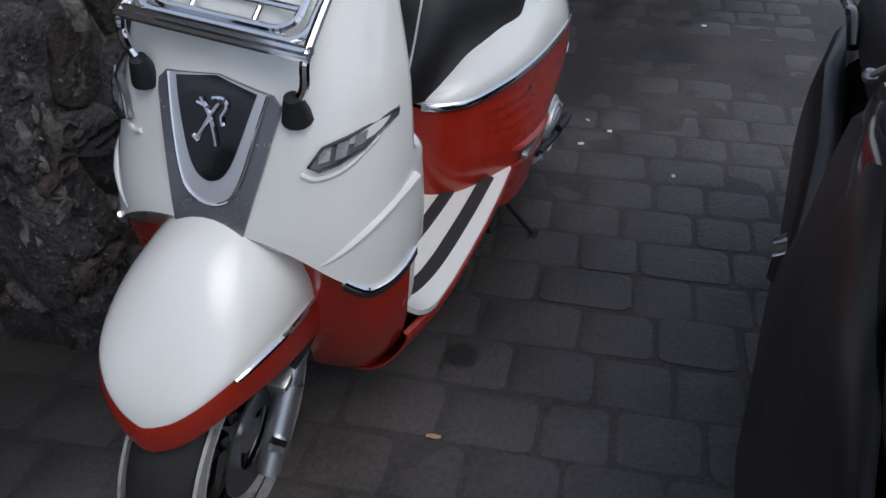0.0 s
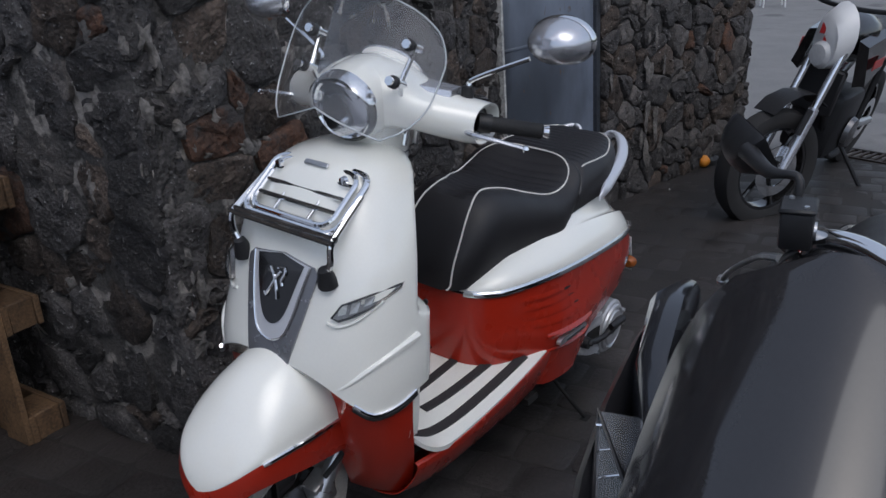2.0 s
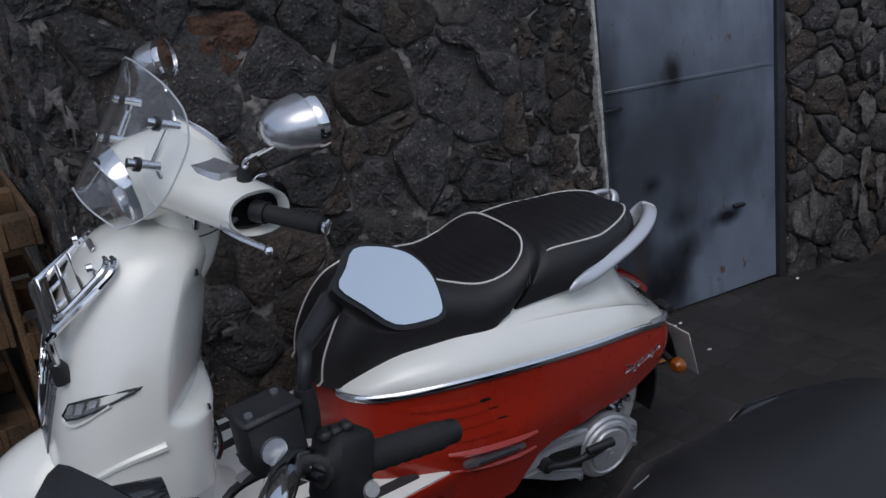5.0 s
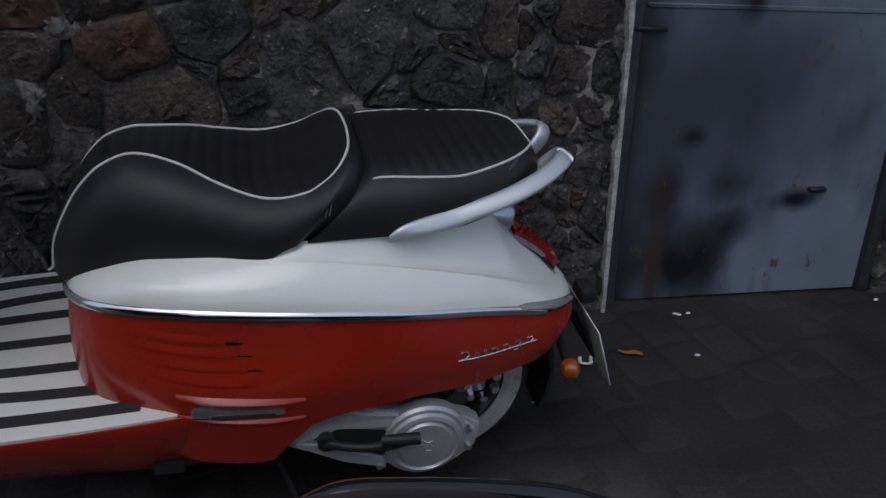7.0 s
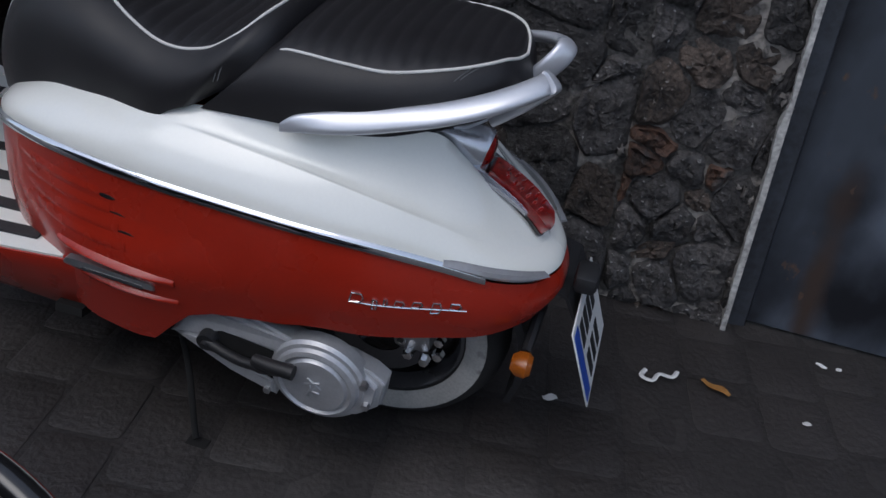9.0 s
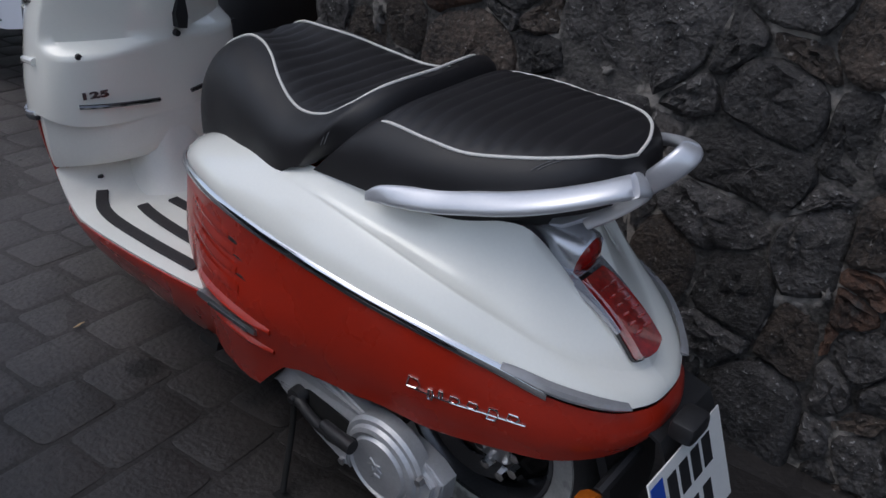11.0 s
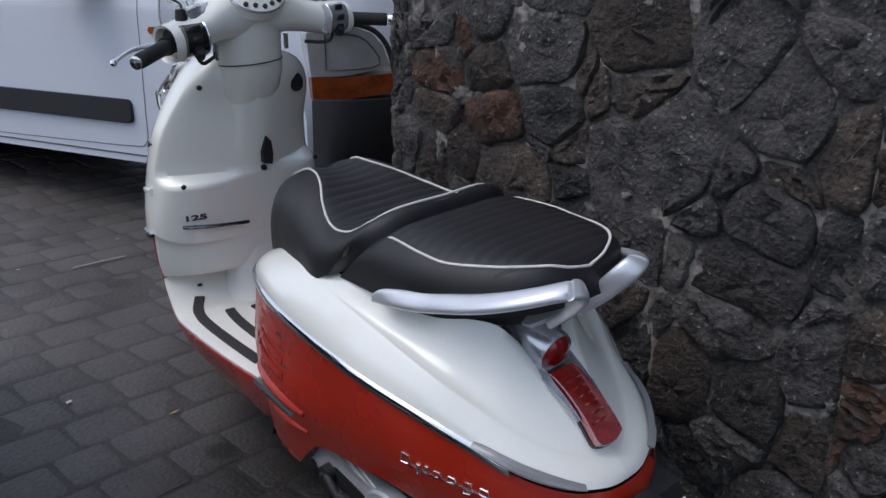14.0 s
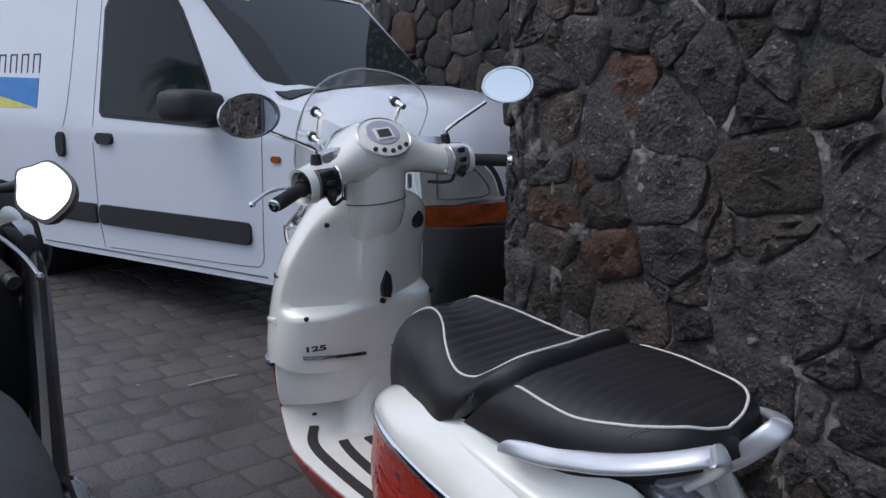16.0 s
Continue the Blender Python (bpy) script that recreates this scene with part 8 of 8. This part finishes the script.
def pallet(m):
    P = thing("wooden_pallet", m, "weathered brown wooden pallet stood on edge against the wall", "pallet", "leaning pallets")
    for y in (-0.36, 0.0, 0.36):
        for x in (-0.53, 0.0, 0.53):
            part("block", box((0.13, 0.09, 0.08), (x, y, 0.058), 0.004, 1), PALLETWOOD, P)
        part("runner", box((1.2, 0.09, 0.018), (0, y, 0.009), 0.002, 1), PALLETWOOD, P)
    for i in range(7):
        part("board", box((0.11, 0.80, 0.02), (-0.545 + 1.09 * i / 6, 0, 0.128), 0.002, 1), PALLETWOOD, P)
    for y in (-0.36, 0.0, 0.36):
        part("bearer", box((1.2, 0.09, 0.02), (0, y, 0.108), 0.002, 1), PALLETWOOD, P)
    return P


UPRIGHT = Matrix(((0, 0, 1, 0), (1, 0, 0, 0), (0, 1, 0, 0), (0, 0, 0, 1)))
P0 = pallet(Matrix.Translation((1.015, -1.77, ground_z(1.05) + 0.402)) @ Matrix.Rotation(radians(-2.5), 4, "Y") @ UPRIGHT)
copy_thing(P0, Matrix.Translation((1.185, -1.93, ground_z(1.25) + 0.402)) @ Matrix.Rotation(radians(-3.5), 4, "Y") @ Matrix.Rotation(radians(2), 4, "Z") @ UPRIGHT)

# ---- the planted slope across the street, met only in the windows and mirrors ----
SLOPE = mat("scrub_slope", (0.085, 0.082, 0.062), 0.95, dark=(0.030, 0.034, 0.022), scale=0.6, fine=4, bump=0.05, bump_scale=6, amount=0.6)
rows = []
for i in range(61):
    x = -60 + 2 * i
    h = 4.2 + 1.3 * noise.noise(V(x * 0.06, 1, 2)) + 0.7 * noise.noise(V(x * 0.31, 4, 2)) + 0.3 * noise.noise(V(x * 1.3, 4, 5))
    z = ground_z(max(-16, min(16, x)))
    rows.append([V(x, 27, z - 0.1), V(x, 28.5, z + h * 0.45), V(x, 31, z + h * 0.8), V(x, 33, z + h), V(x, 36, z - 0.1)])
whole("hillside", loft(rows), SLOPE, "low scrub-covered slope across the street", "hill", kind="structure")
FROND = mat("palm_green", (0.055, 0.085, 0.035), 0.5, dark=(0.025, 0.040, 0.018), scale=3, fine=20, amount=0.5)
BARK = mat("palm_bark", (0.14, 0.105, 0.075), 0.9, dark=(0.05, 0.038, 0.03), scale=5, fine=30, bump=0.01, bump_scale=20)


def palm(x, y, height, reach, seed, label):
    rg = random.Random(seed)
    P = thing("palm_tree", Matrix.Translation((x, y, ground_z(min(16, x)) - 0.05)), label, "palm tree", "palms")
    top = V(0.2, 0.1, height)
    part("trunk", tube(smooth([(0, 0, 0), (0.05, 0.05, height * 0.4), (0.14, 0.09, height * 0.75), tuple(top)], 5), [0.20 - 0.004 * i + 0.014 * (i % 2) for i in range(16)], 10), BARK, P, "ringed palm trunk")
    for n in range(40):
        a, lift = n * 2.4 + rg.uniform(-0.2, 0.2), rg.uniform(-0.35, 1.05)
        l = reach * rg.uniform(0.75, 1.1)
        bm = bmesh.new()
        side = V(-math.sin(a), math.cos(a), 0)
        spine = [top + V(math.cos(a) * l * t * math.cos(lift * 0.7), math.sin(a) * l * t * math.cos(lift * 0.7), l * (math.sin(lift) * t - 0.75 * t * t)) for t in [q / 14 for q in range(15)]]
        for q in range(14):
            p, d = spine[q], (spine[q + 1] - spine[q])
            for s in (-1, 1):
                w = reach * 0.30 * math.sin(math.pi * (0.12 + 0.83 * q / 14))
                tip = p + d * 1.6 + side * s * w + V(0, 0, -0.35 * w)
                bm.faces.new([bm.verts.new(c) for c in (p, p + d * 0.55, tip)])
        part("frond", bm, FROND, P)
    return P


palm(14.6, 22.1, 6.9, 1.35, 3, "slender palm tree with a full green crown")
palm(13.4, 22.6, 5.2, 1.1, 8, "low palm tree with drooping fronds")
palm(17.4, 20.6, 5.6, 1.0, 5, "small palm tree on the far side")

# ---- litter and small things ----
ORANGE = mat("orange_peel", (0.75, 0.27, 0.02), 0.5, amount=0.12, scale=40, bump=0.001, bump_scale=400)
PAPER = mat("white_paper", (0.75, 0.75, 0.74), 0.7, amount=0.1)
LEAFM = mat("dry_leaf", (0.42, 0.20, 0.05), 0.7, amount=0.3, scale=50)
GREEN = mat("weed_green", (0.10, 0.16, 0.03), 0.6, amount=0.3, scale=50)
whole("orange", lathe([(0.0, 0.038), (0.02, 0.033), (0.036, 0.012), (0.038, 0.0), (0.034, -0.018), (0.02, -0.033), (0.0, -0.037)], 20, "z"), ORANGE, "ripe orange lying on the paving by the wall", "fruit", m=Matrix.Translation((-2.78, -0.27, ground_z(-2.78) + 0.040)))
whole("dark_rag", loft([[V(0.07 * f * math.cos(a) * (1 + 0.2 * math.sin(3 * a)), 0.05 * f * math.sin(a), h + 0.006 * math.sin(5 * a)) for a in [2 * math.pi * i / 18 for i in range(18)]] for f, h in ((1, 0.004), (0.95, 0.03), (0.5, 0.05), (0.2, 0.045))]), BLACKP, "dark crumpled rag beside the orange", "rag", m=Matrix.Translation((-2.90, -0.26, ground_z(-2.9) + 0.004)))


def scrap(name, x, y, l, w, turn, material, label, cat, bend=0.004, h=0.005):
    n = 6
    rings = []
    for i in range(n + 1):
        u = i / n
        px, half = (u - 0.5) * l, w / 2 * (0.35 + 0.65 * math.sin(math.pi * min(0.9, max(0.1, u))))
        zz = bend * math.sin(math.pi * 2 * u)
        rings.append([V(px, -half, zz), V(px, half, zz * 0.6 + 0.002), V(px, half, zz * 0.6 + 0.0032), V(px, -half, zz + 0.0012)])
    return whole(name, loft(rings), material, label, cat, m=Matrix.Translation((x, y, ground_z(x) + h + bend)) @ Matrix.Rotation(radians(turn), 4, "Z"))


scrap("paper_scrap", -0.380, -0.140, 0.03, 0.022, 20, PAPER, "small torn white paper scrap on the paving", "litter", 0.002)
whole("paper_strip", tube(smooth([(-0.045, 0.0, 0.006), (-0.02, 0.014, 0.008), (0.0, -0.006, 0.006), (0.03, 0.01, 0.008), (0.042, -0.014, 0.006), (0.02, -0.03, 0.006)], 4), 0.0055, 6, flat=0.5), PAPER, "twisted white paper strip on the paving", "litter", m=Matrix.Translation((-0.611, -0.302, ground_z(-0.6) + 0.004)) @ Matrix.Rotation(radians(35), 4, "Z"))
scrap("dry_leaf", -0.733, -0.309, 0.07, 0.022, -35, LEAFM, "curled brown leaf on the paving", "leaf", 0.005)
scrap("cigarette_end", 0.985, 0.185, 0.03, 0.009, 100, mat("butt_paper", (0.62, 0.42, 0.22), 0.7), "discarded cigarette end on the paving", "litter", 0.001)
whole("wooden_stick", tube([V(-0.11, 0, 0.0), V(0, 0.002, 0.001), V(0.11, 0.0, 0.0)], 0.0032, 6), mat("pale_stick", (0.55, 0.50, 0.43), 0.7), "thin pale wooden stick lying on the setts", "stick", m=Matrix.Translation((2.256, -0.081, ground_z(2.256) + 0.008)) @ Matrix.Rotation(radians(-83.5), 4, "Z"))
rg = random.Random(12)
for i, (x, y) in enumerate([(-0.29, 0.255), (-0.46, 0.25), (-0.40, 0.33), (-1.46, 0.57), (-0.17, 0.55), (-0.99, -0.495), (-1.03, -0.495), (-0.925, -0.265), (-1.73, -0.47), (1.21, 0.39), (2.35, 0.2), (2.5, -0.25), (-2.2, -0.3)]):
    scrap("litter_fleck", x, y, rg.uniform(0.012, 0.028), rg.uniform(0.008, 0.016), rg.uniform(0, 180), PAPER, "small pale litter fleck on the paving", "litter", 0.001)
bm = bmesh.new()
for i in range(26):
    a, l = rg.uniform(0, 6.28), rg.uniform(0.06, 0.16)
    b = V(rg.uniform(-0.06, 0.06), rg.uniform(-0.04, 0.04), 0)
    tip = b + V(math.cos(a) * l * 0.6, math.sin(a) * l * 0.6, l)
    s = V(-math.sin(a), math.cos(a), 0) * 0.006
    vs = [bm.verts.new(p) for p in (b - s, b + s, b.lerp(tip, 0.55) + s * 1.3 + V(0, 0, 0.02), tip, b.lerp(tip, 0.55) - s * 1.3 + V(0, 0, 0.02))]
    bm.faces.new(vs)
tagged(whole("weed", bm, GREEN, "small green weed at the foot of the wall", "plant", m=Matrix.Translation((-3.25, -0.14, ground_z(-3.25)))), kind="stuff")
# drain grating across the road
drain = thing("drain_grating", Matrix.Translation((-3.11, 1.37, ground_z(-3.11) + 0.004)) @ Matrix.Rotation(radians(69), 4, "Z") @ Matrix.Rotation(radians(-1.2), 4, "Y"), "rusty iron drain grating set across the street", "grating")
IRON = mat("rusty_iron", (0.06, 0.05, 0.045), 0.7, 0.5, amount=0.4, scale=20)
for s in (-1, 1):
    part("rail", box((2.2, 0.02, 0.02), (0, 0.09 * s, 0.002), 0.002, 1), IRON, drain)
for i in range(44):
    part("bar", box((0.02, 0.17, 0.018), (-1.08 + 0.05 * i, 0, 0.001), 0.002, 1), IRON, drain)


def white_chair(m):
    C = thing("white_chair", m, "white metal terrace chair far along the street", "chair", "terrace chairs")
    for x in (-0.2, 0.2):
        for y in (-0.2, 0.2):
            part("leg", tube([V(x, y, 0), V(x * 0.9, y * 0.9, 0.45)], 0.014, 6), BIKEWHITE, C)
        part("back_post", tube([V(x * 0.9, 0.18, 0.45), V(x * 0.9, 0.26, 0.88)], 0.014, 6), BIKEWHITE, C)
    part("seat", box((0.42, 0.42, 0.03), (0, 0, 0.45), 0.01, 1), BIKEWHITE, C)
    for k in range(4):
        part("back_slat", box((0.36, 0.015, 0.05), (0, 0.2 + 0.018 * k, 0.55 + 0.1 * k), 0.004, 1), BIKEWHITE, C)
    return C


c0 = white_chair(Matrix.Translation((-15.5, -3.3, ground_z(-15.5) + 0.004)))
for x, y, a in ((-16.2, -3.9, 40), (-15.2, -2.4, -70), (-17.0, -3.0, 160)):
    copy_thing(c0, Matrix.Translation((x, y, ground_z(max(-16, x)) + 0.004)) @ Matrix.Rotation(radians(a), 4, "Z"))
